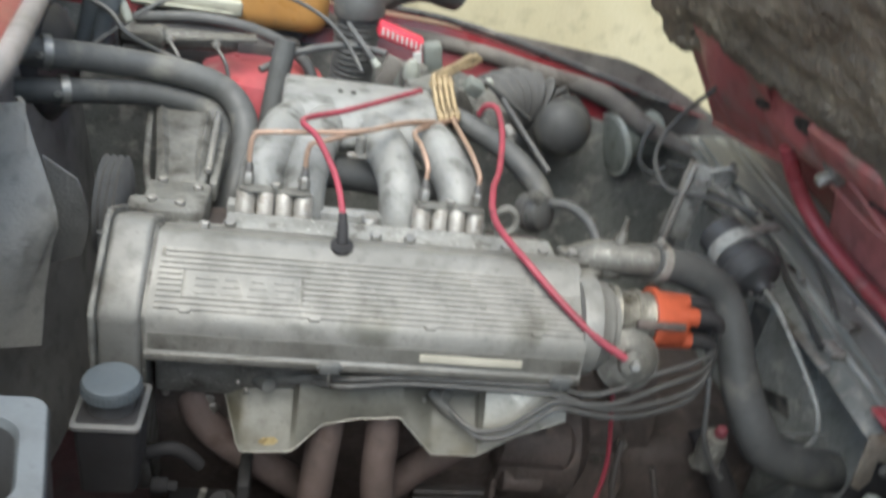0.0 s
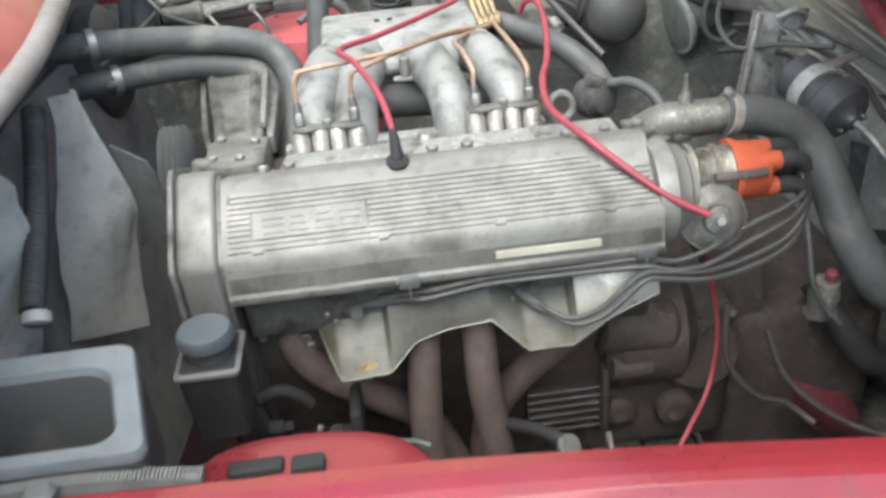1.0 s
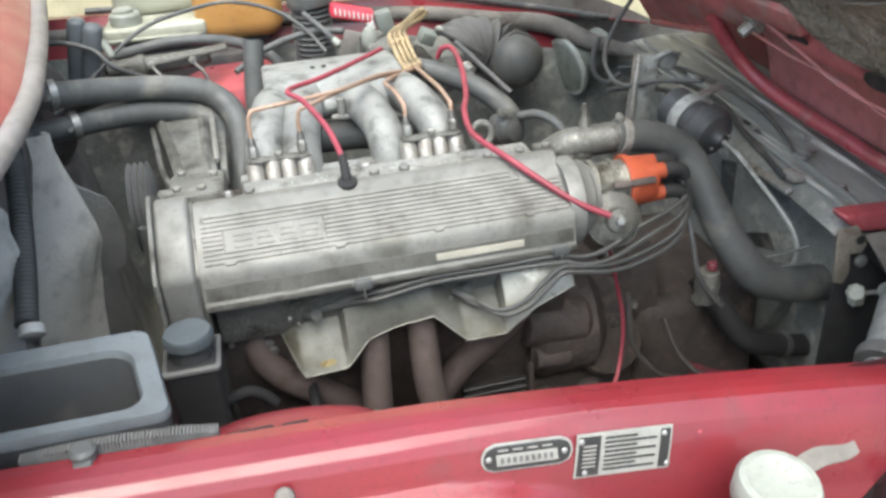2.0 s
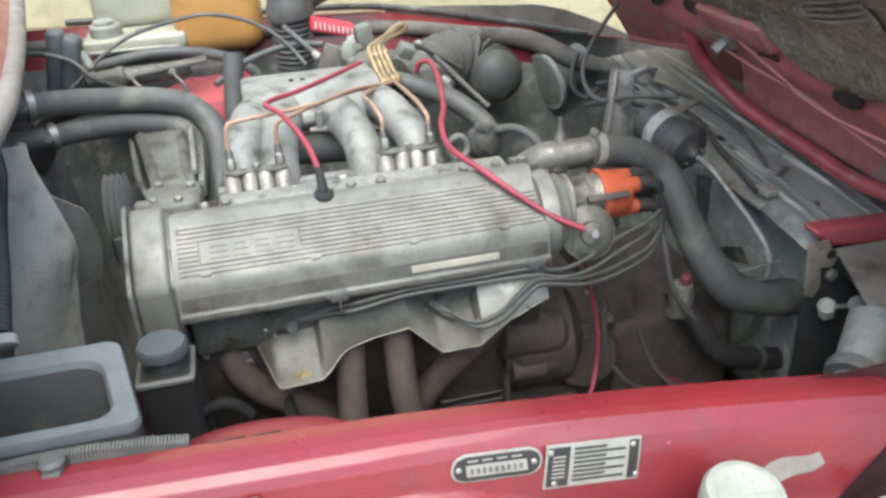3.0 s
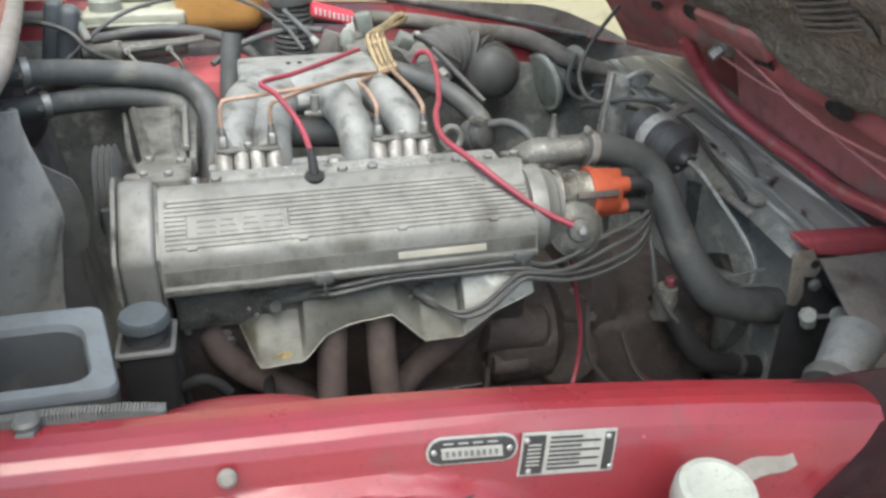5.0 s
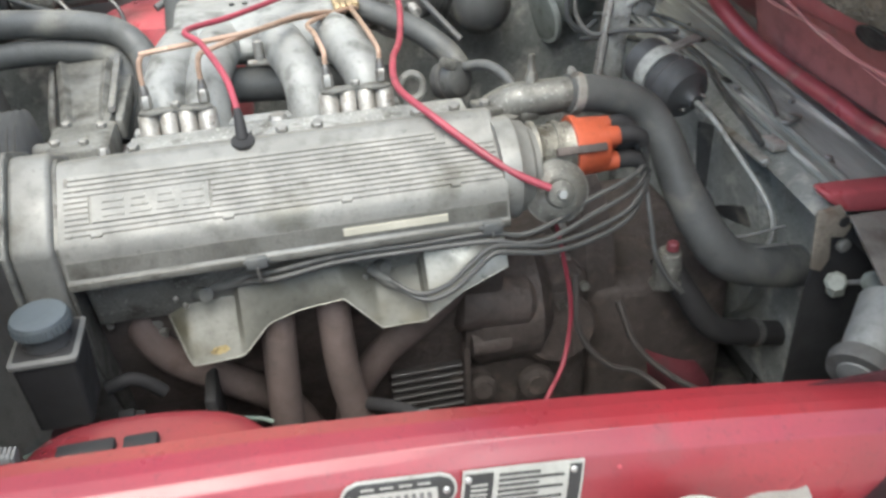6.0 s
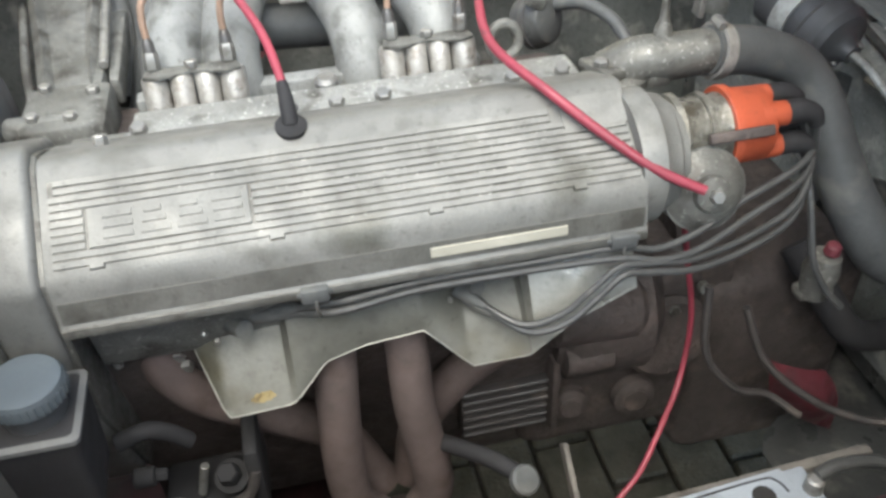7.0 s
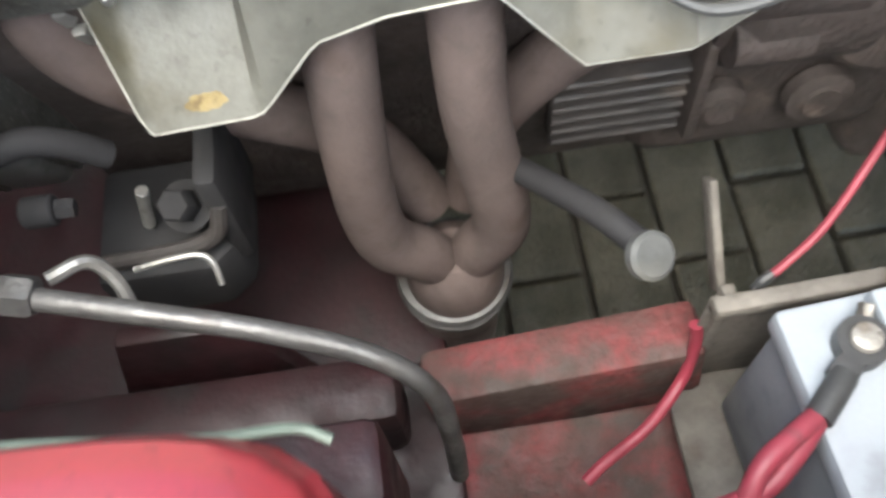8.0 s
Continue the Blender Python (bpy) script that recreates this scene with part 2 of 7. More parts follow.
BLUE_CAP = surface("blue_grey_plastic", (0.088, 0.104, 0.114), (0.068, 0.080, 0.088), 0.45, 0.0, 14, 300, 0.08, ((0.15, 0.155, 0.155), 0.2, 30), dirt=0.0)
ORANGE = surface("orange_plastic", (0.43, 0.085, 0.038), (0.34, 0.066, 0.028), 0.5, 0.0, 14, 300, 0.05, ((0.2, 0.05, 0.026), 0.28, 30), speck=0.3, dirt=0.25)
RED_HOSE = surface("red_silicone", (0.31, 0.045, 0.070), (0.225, 0.036, 0.053), 0.5, 0.0, 18, 300, 0.05, ((0.15, 0.045, 0.055), 0.3, 40), dirt=0.25)
BRASS = surface("brass_plating", (0.42, 0.33, 0.20), (0.27, 0.21, 0.125), 0.5, 0.55, 30, 300, 0.15, ((0.15, 0.115, 0.075), 0.42, 60))
COPPER = surface("copper_line", (0.45, 0.31, 0.235), (0.33, 0.225, 0.165), 0.5, 0.4, 26, 300, 0.1, ((0.5, 0.42, 0.34), 0.25, 50))
WHITE = surface("aged_white_plastic", (0.32, 0.335, 0.295), (0.255, 0.27, 0.235), 0.55, 0.0, 12, 240, 0.05, ((0.19, 0.19, 0.15), 0.35, 18), speck=0.3)
TANK = surface("translucent_grey_plastic", (0.27, 0.30, 0.28), (0.215, 0.24, 0.222), 0.5, 0.0, 9, 240, 0.05, ((0.16, 0.165, 0.142), 0.38, 10))
AMBER = surface("amber_tank_plastic", (0.46, 0.255, 0.085), (0.38, 0.20, 0.06), 0.4, 0.0, 9, 240, 0.05, ((0.3, 0.19, 0.09), 0.3, 20), dirt=0.25)
YELLOWED = surface("yellowed_plastic", (0.38, 0.385, 0.315), (0.30, 0.305, 0.24), 0.45, 0.0, 10, 240, 0.05, ((0.2, 0.19, 0.14), 0.35, 12))
FELT = surface("grey_felt", (0.56, 0.55, 0.505), (0.41, 0.402, 0.37), 0.95, 0.0, 9, 220, 0.3, ((0.24, 0.236, 0.215), 0.5, 7), depth=0.003, dirt=0.5)
FOAM = surface("dark_bonnet_felt", (0.287, 0.251, 0.196), (0.167, 0.148, 0.116), 0.95, 0.0, 12, 120, 0.7, ((0.388, 0.35, 0.272), 0.4, 16), depth=0.008)
BATTERY = surface("pale_blue_plastic", (0.37, 0.41, 0.45), (0.315, 0.35, 0.39), 0.45, 0.0, 8, 300, 0.04, ((0.23, 0.245, 0.265), 0.25, 18), dirt=0.25)
BATTERY_SIDE = surface("slate_battery_case", (0.20, 0.22, 0.25), (0.16, 0.175, 0.20), 0.45, 0.0, 8, 300, 0.05)
STEEL = surface("plain_steel", (0.38, 0.375, 0.355), (0.25, 0.246, 0.232), 0.46, 0.65, 22, 300, 0.15, ((0.11, 0.09, 0.07), 0.35, 40))
PLATE = surface("stamped_alloy_plate", (0.34, 0.335, 0.305), (0.27, 0.265, 0.24), 0.5, 0.2, 30, 400, 0.05, ((0.17, 0.155, 0.13), 0.3, 60), dirt=0.2)
INK = surface("print_and_hole_black", (0.02, 0.02, 0.02), (0.03, 0.028, 0.026), 0.5, 0.0, 30, 300, 0.0, dirt=0.0)
PAPER = surface("white_print", (0.55, 0.55, 0.53), (0.46, 0.455, 0.43), 0.6, 0.0, 30, 300, 0.0, dirt=0.0)
RUST = surface("rust_stain", (0.13, 0.088, 0.03), (0.24, 0.19, 0.09), 0.8, 0.0, 40, 200, 0.2, ((0.07, 0.045, 0.02), 0.4, 90))
TAPE = surface("cream_paper_tape", (0.44, 0.42, 0.35), (0.35, 0.335, 0.275), 0.7, 0.0, 30, 300, 0.05, ((0.2, 0.18, 0.13), 0.2, 60), dirt=0.0)
RUSTY_BEIGE = surface("rusty_beige_steel", (0.30, 0.265, 0.215), (0.20, 0.172, 0.138), 0.75, 0.1, 30, 240, 0.2, ((0.14, 0.088, 0.06), 0.4, 40), speck=0.3)
WORN_SEAL = surface("worn_grey_rubber", (0.245, 0.225, 0.215), (0.175, 0.162, 0.154), 0.5, 0.0, 10, 260, 0.12, ((0.12, 0.112, 0.105), 0.35, 14))
GREEN = surface("green_print", (0.02, 0.28, 0.12), (0.02, 0.24, 0.10), 0.5, 0.0, 30, 300, 0.0, dirt=0.0)
REDPRINT = surface("red_print", (0.6, 0.05, 0.08), (0.55, 0.04, 0.07), 0.5, 0.0, 30, 300, 0.0, dirt=0.0)
GREENISH = surface("green_wire_skin", (0.12, 0.155, 0.125), (0.08, 0.105, 0.085), 0.6, 0.0, 20, 300, 0.05)
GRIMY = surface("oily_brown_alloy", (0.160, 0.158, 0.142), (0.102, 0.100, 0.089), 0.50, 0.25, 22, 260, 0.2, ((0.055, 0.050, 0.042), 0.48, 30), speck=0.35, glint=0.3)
SEAL = surface("grey_rubber_seal", (0.135, 0.135, 0.13), (0.092, 0.092, 0.09), 0.7, 0.0, 10, 260, 0.15, ((0.20, 0.192, 0.176), 0.25, 14))
TRAY = surface("dusty_tray_paint", (0.206, 0.19, 0.166), (0.131, 0.121, 0.109), 0.8, 0.0, 12, 160, 0.3, ((0.075, 0.0612, 0.05), 0.4, 18))
# Mossy tone, darkened further for the shade under the car
PAVER = surface("mossy_paver", (0.106, 0.0978, 0.0723), (0.0697, 0.0646, 0.0476), 0.9, 0.0, 9, 140, 0.5, ((0.0467, 0.045, 0.0289), 0.4, 14), depth=0.004)
SOIL = surface("joint_soil", (0.08, 0.072, 0.055), (0.05, 0.045, 0.035), 0.95, 0.0, 20, 120, 0.5)
PLASTER = surface("cream_plaster", (0.60, 0.545, 0.375), (0.52, 0.465, 0.30), 0.85, 0.0, 4, 90, 0.25, ((0.44, 0.385, 0.25), 0.3, 5), depth=0.003)
GLASSY = surface("windscreen_glass", (0.30, 0.25, 0.25), (0.24, 0.20, 0.20), 0.12, 0.0, 3, 60, 0.0, dirt=0.0)
LAMP = surface("grey_green_lamp_shell", (0.24, 0.26, 0.235), (0.17, 0.185, 0.167), 0.6, 0.15, 12, 240, 0.15, ((0.10, 0.098, 0.082), 0.38, 20))
CHROME = surface("dull_reflector_shell", (0.26, 0.268, 0.262), (0.18, 0.187, 0.182), 0.5, 0.2, 12, 240, 0.08, ((0.11, 0.105, 0.095), 0.35, 20))

PALE_DUST = surface("dusty_pale_steel", (0.425, 0.431, 0.406), (0.275, 0.28, 0.263), 0.6, 0.2, 20, 240, 0.3, ((0.15, 0.147, 0.131), 0.42, 26), speck=0.35, glint=0.22)
TOP_DUST = surface("dust_streaked_black", (0.181, 0.189, 0.177), (0.268, 0.275, 0.258), 0.55, 0.0, 26, 300, 0.2, ((0.667, 0.66, 0.609), 0.42, 30), 0.1, streak=(1.45, 0.145, 1.45), speck=0.3)
DARK_STEEL = surface("dull_dark_steel", (0.17, 0.167, 0.163), (0.10, 0.097, 0.094), 0.45, 0.5, 22, 300, 0.15, ((0.075, 0.062, 0.052), 0.4, 30))
# Stained cover alloy, darkened to include the shade of the undercut side
COVER_SIDE = surface("shaded_stained_alloy", (0.175, 0.172, 0.156), (0.118, 0.116, 0.104), 0.45, 0.25, 14, 300, 0.2, ((0.075, 0.071, 0.062), 0.42, 20), speck=0.3)
# Body red made very dark: shade low in the bay is put into the colour
SHADED_RED = surface("shaded_red_brown_metal", (0.0468, 0.0146, 0.0177), (0.025, 0.0114, 0.0125), 0.5, 0.0, 14, 150, 0.12, ((0.0229, 0.0187, 0.0187), 0.5, 18), depth=0.002)
# Near-black; on the mount, intake wall and cowl well it includes shade
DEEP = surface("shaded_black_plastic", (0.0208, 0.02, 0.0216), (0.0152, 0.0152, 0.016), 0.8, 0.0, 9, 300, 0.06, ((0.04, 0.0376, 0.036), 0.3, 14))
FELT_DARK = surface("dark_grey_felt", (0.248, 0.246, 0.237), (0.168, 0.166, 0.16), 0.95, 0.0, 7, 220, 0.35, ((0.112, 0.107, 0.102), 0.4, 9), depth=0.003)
PRINT_SLATE = surface("slate_print", (0.10, 0.13, 0.17), (0.08, 0.105, 0.14), 0.6, 0.0, 30, 300, 0.0, dirt=0.0)
OIL_BLACK = surface("oily_black_metal", (0.0596, 0.0531, 0.0498), (0.0401, 0.0368, 0.0358), 0.55, 0.0, 18, 150, 0.12, ((0.0975, 0.0813, 0.0693), 0.35, 26), depth=0.002)
LIP_RED = surface("scuffed_red_paint", (0.425, 0.0825, 0.0975), (0.325, 0.07, 0.08), 0.42, 0.0, 8, 240, 0.06, ((0.375, 0.188, 0.181), 0.34, 16), 0.3)
FLANGE = surface("corroded_alloy", (0.34, 0.342, 0.325), (0.22, 0.222, 0.208), 0.6, 0.25, 26, 260, 0.35, ((0.09, 0.086, 0.075), 0.45, 34), speck=0.35, glint=0.7)
LAMP_PALE = surface("pale_lamp_shell", (0.46, 0.49, 0.455), (0.34, 0.365, 0.335), 0.5, 0.1, 12, 240, 0.1, ((0.2, 0.2, 0.17), 0.35, 20))
ORANGE_WIRE = surface("orange_wire_skin", (0.45, 0.20, 0.03), (0.36, 0.15, 0.025), 0.5, 0.0, 20, 300, 0.05)

# ---- ground and surroundings ----
def flat(lo, hi, z):
    bm = bmesh.new()
    bm.faces.new([bm.verts.new(v) for v in ((lo[0], lo[1], z), (hi[0], lo[1], z), (hi[0], hi[1], z), (lo[0], hi[1], z))])
    return bm


# Ground beyond the pavers is unseen; made pale to bounce light up
ground = new("ground", finish(flat((-300, -300), (300, 300), 0.0), PALE_BOUNCE))
tagged(ground, "pale ground under and round the car, added to bounce light", "ground", kind="structure")
ORIGIN[ground] = Vector((0, 0, 0))
soil_bed = solo("soil_bed", box((-0.9, -0.1, -0.02), (1.8, 2.2, 0.004), 0.001), SOIL, "dark soil bed in the joints between mossy pavers", "soil", kind="structure")
solo("wall_north", box((-4.0, 2.35, 0.0), (6.0, 2.55, 2.6), 0.01), PLASTER, "pale yellow plastered wall behind the car", "wall", kind="structure")
# Unseen wall added here; its grey only tints reflections in the cowl
solo("wall_west", box((-4.2, -3.0, 0.0), (-4.0, 2.55, 2.6), 0.01), PALE_BOUNCE, "unseen pale grey wall added to close the place", "wall", kind="structure")


# ---- car body ----
def wing_z(x):
    return 0.852 - (0.05 if x < 0 else 0.085) * x - 0.09 * max(0.0, x) ** 2


WING = [(0.214, -0.030), (0.222, -0.012), (0.221, 0.0), (0.206, 0.0025), (0.192, 0.002), (0.180, -0.001), (0.1725, -0.006), (0.1675, -0.015), (0.163, -0.030),
        (0.157, -0.055), (0.151, -0.090), (0.142, -0.125), (0.10, -0.150), (0.02, -0.160), (-0.10, -0.165)]


ARCH = [(-0.40, -0.110), (-0.30, -0.078), (-0.235, -0.060), (-0.145, -0.044), (-0.047, -0.038), (0.005, -0.039), (0.057, -0.044), (0.107, -0.058), (0.157, -0.095), (0.20, -0.15)]


def swell_at(x, dz):
    """How far the pressed wheel arch stands out of the inner wing."""
    return 0.015 * min(1.0, max(0.0, (lerp_table(ARCH, x)[0] - dz) / 0.007))


def wing(u, v):
    k = v * (len(WING) - 1)
    i = min(int(k), len(WING) - 2)
    t = k - i
    y = WING[i][0] * (1 - t) + WING[i + 1][0] * t
    dz = WING[i][1] * (1 - t) + WING[i + 1][1] * t
    x = -0.62 + (1.132 - 1.0 * max(0.0, -dz - 0.012) * (1 if v > 0.2 else 0)) * u
    end = max(0.0, (x - 0.506) / 0.008)
    swell = swell_at(x, dz)
    y += min(0.008, max(0.0, 0.05 * (x + 0.02))) * max(0.0, 1 - abs(k - 6.0) / 2.4)
    return Vector((x, y - swell - 0.006 * end ** 2, wing_z(x) + dz - 0.006 * end ** 3))


def far_z(x):
    return 0.937 - (0.05 if x < 0.23 else 0.21) * (x - 0.23)


car = thing("car_body", (0.1, 0.75, 0.2), "bright red car with its engine bay open", "car body")
part("inner_wing", sheet(wing, 90, 104, 0.0015, (0, 0.3, -1)), RED, car)
part("wing_flange", sheet(lambda u, v: Vector((-0.6 + 1.09 * u, 0.214 - 0.01 * v, wing_z(-0.6 + 1.09 * u) - 0.03 - 0.5 * v)), 24, 4, 0.002), SHADED_RED, car)


def tower_top(x):
    return 0.777 - (2.4 if x < -0.125 else 1.6) * (x + 0.125) ** 2


def tower(u, v):
    a = math.pi * u
    grow = [0.0, 0.6, 0.90, 0.97, 1.0, 1.01, 1.02]
    out = 1.0 + (0.25 + 0.11 * min(1.0, max(0.0, v - 0.6) / 0.3) if math.cos(a) > 0 else 0.0)
    drop = [-0.006, -0.005, -0.002, 0.002, 0.012, 0.16, 0.40]
    k = v * 6
    i = min(int(k), 5)
    t = k - i
    r = grow[i] * (1 - t) + grow[i + 1] * t
    d = drop[i] * (1 - t) + drop[i + 1] * t
    c, s = math.cos(a), math.sin(a)
    shape = (abs(c) ** 6 + abs(s) ** 6) ** (-1 / 6)
    x = -0.118 + 0.098 * r * c * shape * out
    return Vector((x, 0.20 + 0.153 * r * s * shape, tower_top(min(x, -0.012)) - d))


part("spring_tower", sheet(tower, 36, 24, 0.002), RED, car)
part("tower_stop", join(box((-0.168, 0.298, 0.772), (-0.122, 0.314, 0.790), 0.003), box((-0.116, 0.294, 0.774), (-0.088, 0.312, 0.790), 0.003)), DEEP, car, "black rubber bonnet stop on the spring tower")
part("far_wing", sheet(lambda u, v: Vector((-0.7 + 1.5 * u, 1.46 + 0.30 * v, far_z(-0.7 + 1.5 * u) - 0.06 * v + 0.006 * math.sin(5 * v))), 24, 8, 0.002, (0, 0, -1)), RED, car)
part("far_wing_wall", sheet(lambda u, v: Vector((-0.7 + 1.27 * u, 1.462 - 0.03 * v, far_z(-0.7 + 1.27 * u) - 0.002 - 0.08 * v)), 24, 8, 0.002), RED, car)
# Lower far wall: a dark colour stands for red paint in shade
part("far_wall_shade", sheet(lambda u, v: Vector((-0.7 + 1.5 * u, 1.432 - 0.03 * v, far_z(-0.7 + 1.5 * u) - 0.072 - 0.54 * v)), 24, 8, 0.002), DUSTY_BLACK, car)
part("far_seal", tube([(-0.6, 1.448, 0.945), (-0.1, 1.448, 0.928), (0.23, 1.445, 0.908), (0.43, 1.442, 0.872), (0.55, 1.43, 0.850), (0.63, 1.37, 0.815), (0.70, 1.30, 0.800), (0.78, 1.16, 0.79)], [0.013, 0.013, 0.015, 0.018, 0.021, 0.020, 0.014, 0.006]), TRAY, car, "grey rubber bonnet seal")
part("far_trim", tube([(-0.4, 1.50, 0.972), (0.0, 1.50, 0.955), (0.25, 1.50, 0.938), (0.5, 1.49, 0.885), (0.70, 1.45, 0.842)], 0.007), BLACK, car)
FAR_TOP = [(0.25, 0.936), (0.40, 0.926), (0.527, 0.914), (0.594, 0.909), (0.663, 0.891), (0.764, 0.847), (0.832, 0.812), (0.961, 0.778), (1.05, 0.765)]
part("far_corner", sheet(lambda u, v: Vector((0.25 + 0.80 * u, 1.500 - 0.05 * v + 0.01 * math.sin(3 * v), lerp_table(FAR_TOP, 0.25 + 0.80 * u)[0] - 0.20 * v)), 40, 8, 0.004, (0, 1, 0)), TRAY, car, "dusty grey corner panel")
part("firewall", box((-0.60, 0.02, 0.25), (-0.50, 1.46, 0.90), 0.01), BLACK, car)
COWL = [(0.0, -0.335), (0.3, -0.325), (0.42, -0.314), (0.55, -0.308), (0.62, -0.312), (0.70, -0.321), (0.81, -0.334), (0.93, -0.352), (1.1, -0.380), (1.3, -0.412), (1.7, -0.480)]


def cowl_x(y):
    return lerp_table(COWL, y)[0] - 0.012


def cowl_z(y):
    return 1.070 + 0.06 * (y - 0.7)


COWL_ROLL = [(0.0, 0.0, -0.004), (0.10, 0.010, 0.010), (0.22, 0.028, 0.022), (0.32, 0.040, 0.026), (1.0, 0.20, 0.050)]


def cowl(u, v):
    """The cowl: a rolled edge beside the seal, then a nearly flat top towards the windscreen."""
    back, rise = lerp_table(COWL_ROLL, v)
    y = 0.02 + 1.6 * u
    return Vector((cowl_x(y) - back, y, cowl_z(y) + rise))


part("cowl", sheet(cowl, 40, 24, 0.003, (0, 0, -1)), RED, car)
part("cowl_seal", tube([(cowl_x(y), y, cowl_z(y) - 0.004) for y in (0.02, 0.2, 0.3, 0.4, 0.5, 0.6, 0.7, 0.8, 0.9, 1.0, 1.2, 1.4, 1.6)], 0.0122), WORN_SEAL, car, "worn grey rubber seal along the cowl")
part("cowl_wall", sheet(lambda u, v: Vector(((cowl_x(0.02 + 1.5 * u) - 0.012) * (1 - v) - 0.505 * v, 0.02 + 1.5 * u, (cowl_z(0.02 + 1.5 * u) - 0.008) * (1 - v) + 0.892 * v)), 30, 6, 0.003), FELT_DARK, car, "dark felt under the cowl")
part("windscreen", sheet(lambda u, v: Vector((-0.57 - 0.14 * u - 0.7 * v, 0.05 + 1.6 * u, 1.130 + 0.5 * v)), 4, 4, 0.005), GLASSY, car)
part("front_rail", box((0.02, 0.455, 0.32), (0.225, 0.50, 0.43), 0.008, 2, pose(0, 0, 0, 0, -8, 0)), RED_RUST, car, "rusting red frame rail")
# Low panels in the red that has shade mixed into its colour
part("undertray", box((-0.50, 0.34, 0.30), (0.035, 1.10, 0.34), 0.006), SHADED_RED, car)
part("inner_rail", box((-0.50, 0.352, 0.44), (0.0, 0.405, 0.585), 0.01), SHADED_RED, car)
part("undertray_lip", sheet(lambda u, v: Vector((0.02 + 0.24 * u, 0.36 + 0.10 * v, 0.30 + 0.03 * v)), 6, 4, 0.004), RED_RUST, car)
part("wheel_arch_wall", sheet(lambda u, v: Vector((-0.5 + 1.2 * u, 0.215 + 0.03 * v, 0.80 - 0.55 * v)), 6, 4, 0.002), SHADED_RED, car)
part("front_panel", box((0.80, 0.10, 0.25), (0.84, 1.50, 0.74), 0.01), BLACK, car)
part("corner_bar", prism([(0.628, 0.797), (0.66, 0.796), (0.83, 0.787), (0.83, 0.752), (0.76, 0.755), (0.66, 0.768), (0.634, 0.785)], 0.497, 0.530, 0.007, "y", 3), LIP_RED, car)
part("lamp_panel", sheet(lambda u, v: Vector((0.660 - 0.019 * v + (0.16 + 0.02 * v) * u, 0.492 - 0.175 * v, 0.766 - 0.076 * v + 0.004 * math.sin(9 * u) * math.sin(math.pi * v))), 12, 12, 0.003), TRAY, car, "dusty panel beside the headlamp")

# plates and marks on the wing
def wing_decal(x0, x1, dz0, dz1, lift=0.0012, thick=0.0012, nx=8, ny=4, lean=0.0, round_ends=False):
    """A thin plate that follows the wing's outer face between two heights below its edge."""
    def at(u, v):
        r = (dz0 - dz1) / 2 if round_ends else 0.0
        cut = r * (1 - math.sqrt(max(0.0, 1 - (2 * v - 1) ** 2)))
        x = x0 + cut + (x1 - x0 - 2 * cut) * u + lean * (dz0 + (dz1 - dz0) * v + 0.03)
        want = dz0 + (dz1 - dz0) * v
        for a, b in zip(WING[4:], WING[5:]):
            if b[1] <= want <= a[1]:
                t = (want - a[1]) / (b[1] - a[1])
                y = a[0] + (b[0] - a[0]) * t
                break
        swell = swell_at(x, want)
        return Vector((x, y - swell - lift, wing_z(x) + want))
    return sheet(at, nx, ny, thick, (0, 1, 0.1))


def rivets(parent, spots, r=0.0028):
    for x, dz in spots:
        c = wing_decal(x, x + 0.001, dz, dz - 0.001, 0.002, 0.0005, 1, 1)
        p = sum((v.co for v in c.verts), Vector()) / len(c.verts)
        c.free()
        part("rivet", lathe([(0, r), (0.001, r * 0.9), (0.0018, r * 0.4)], p, p + Vector((0, -1, 0.5)), 12), STEEL, parent)


id_plate = thing("chassis_plate", (0.087, 0.15, 0.81), "oblong metal chassis plate riveted to the red wing", "plate")
part("plate", wing_decal(0.046, 0.127, -0.011, -0.034, 0.0015, 0.0012, 8, 10, 0.15, True), PLATE, id_plate)
part("printed_ground", wing_decal(0.048, 0.125, -0.0125, -0.0325, 0.0022, 0.0006, 8, 10, 0.15, True), INK, id_plate)
part("stamped_field", wing_decal(0.060, 0.114, -0.0190, -0.0285, 0.003, 0.0006), PLATE, id_plate)
for k in range(9):
    part("stamped_mark", wing_decal(0.0635 + 0.0054 * k, 0.0665 + 0.0054 * k, -0.0215, -0.0262, 0.0036, 0.0004, 2, 2), DARK_STEEL, id_plate)
for k in range(4):
    part("pale_line", wing_decal(0.062 + 0.013 * k, 0.071 + 0.013 * k, -0.0148, -0.0160, 0.003, 0.0004, 2, 2), PLATE, id_plate)
rivets(id_plate, ((0.053, -0.022), (0.120, -0.022)))
type_plate = thing("type_plate", (0.175, 0.15, 0.79), "square-cornered metal type plate printed in black with rows of small print", "plate")
part("plate", wing_decal(0.130, 0.219, -0.012, -0.050, 0.0015, 0.0012, 8, 4, 0.2), PLATE, type_plate)
part("dark_end", wing_decal(0.132, 0.152, -0.014, -0.048, 0.0022, 0.0006, 8, 4, 0.2), INK, type_plate)
part("dark_edge", wing_decal(0.208, 0.217, -0.014, -0.048, 0.0022, 0.0006, 8, 4, 0.2), INK, type_plate)
for k in range(8):
    part("print_line", wing_decal(0.156, 0.186 + 0.018 * (k % 2), -0.0155 - 0.0040 * k, -0.0172 - 0.0040 * k, 0.0022, 0.0005, 8, 2, 0.2), INK, type_plate)
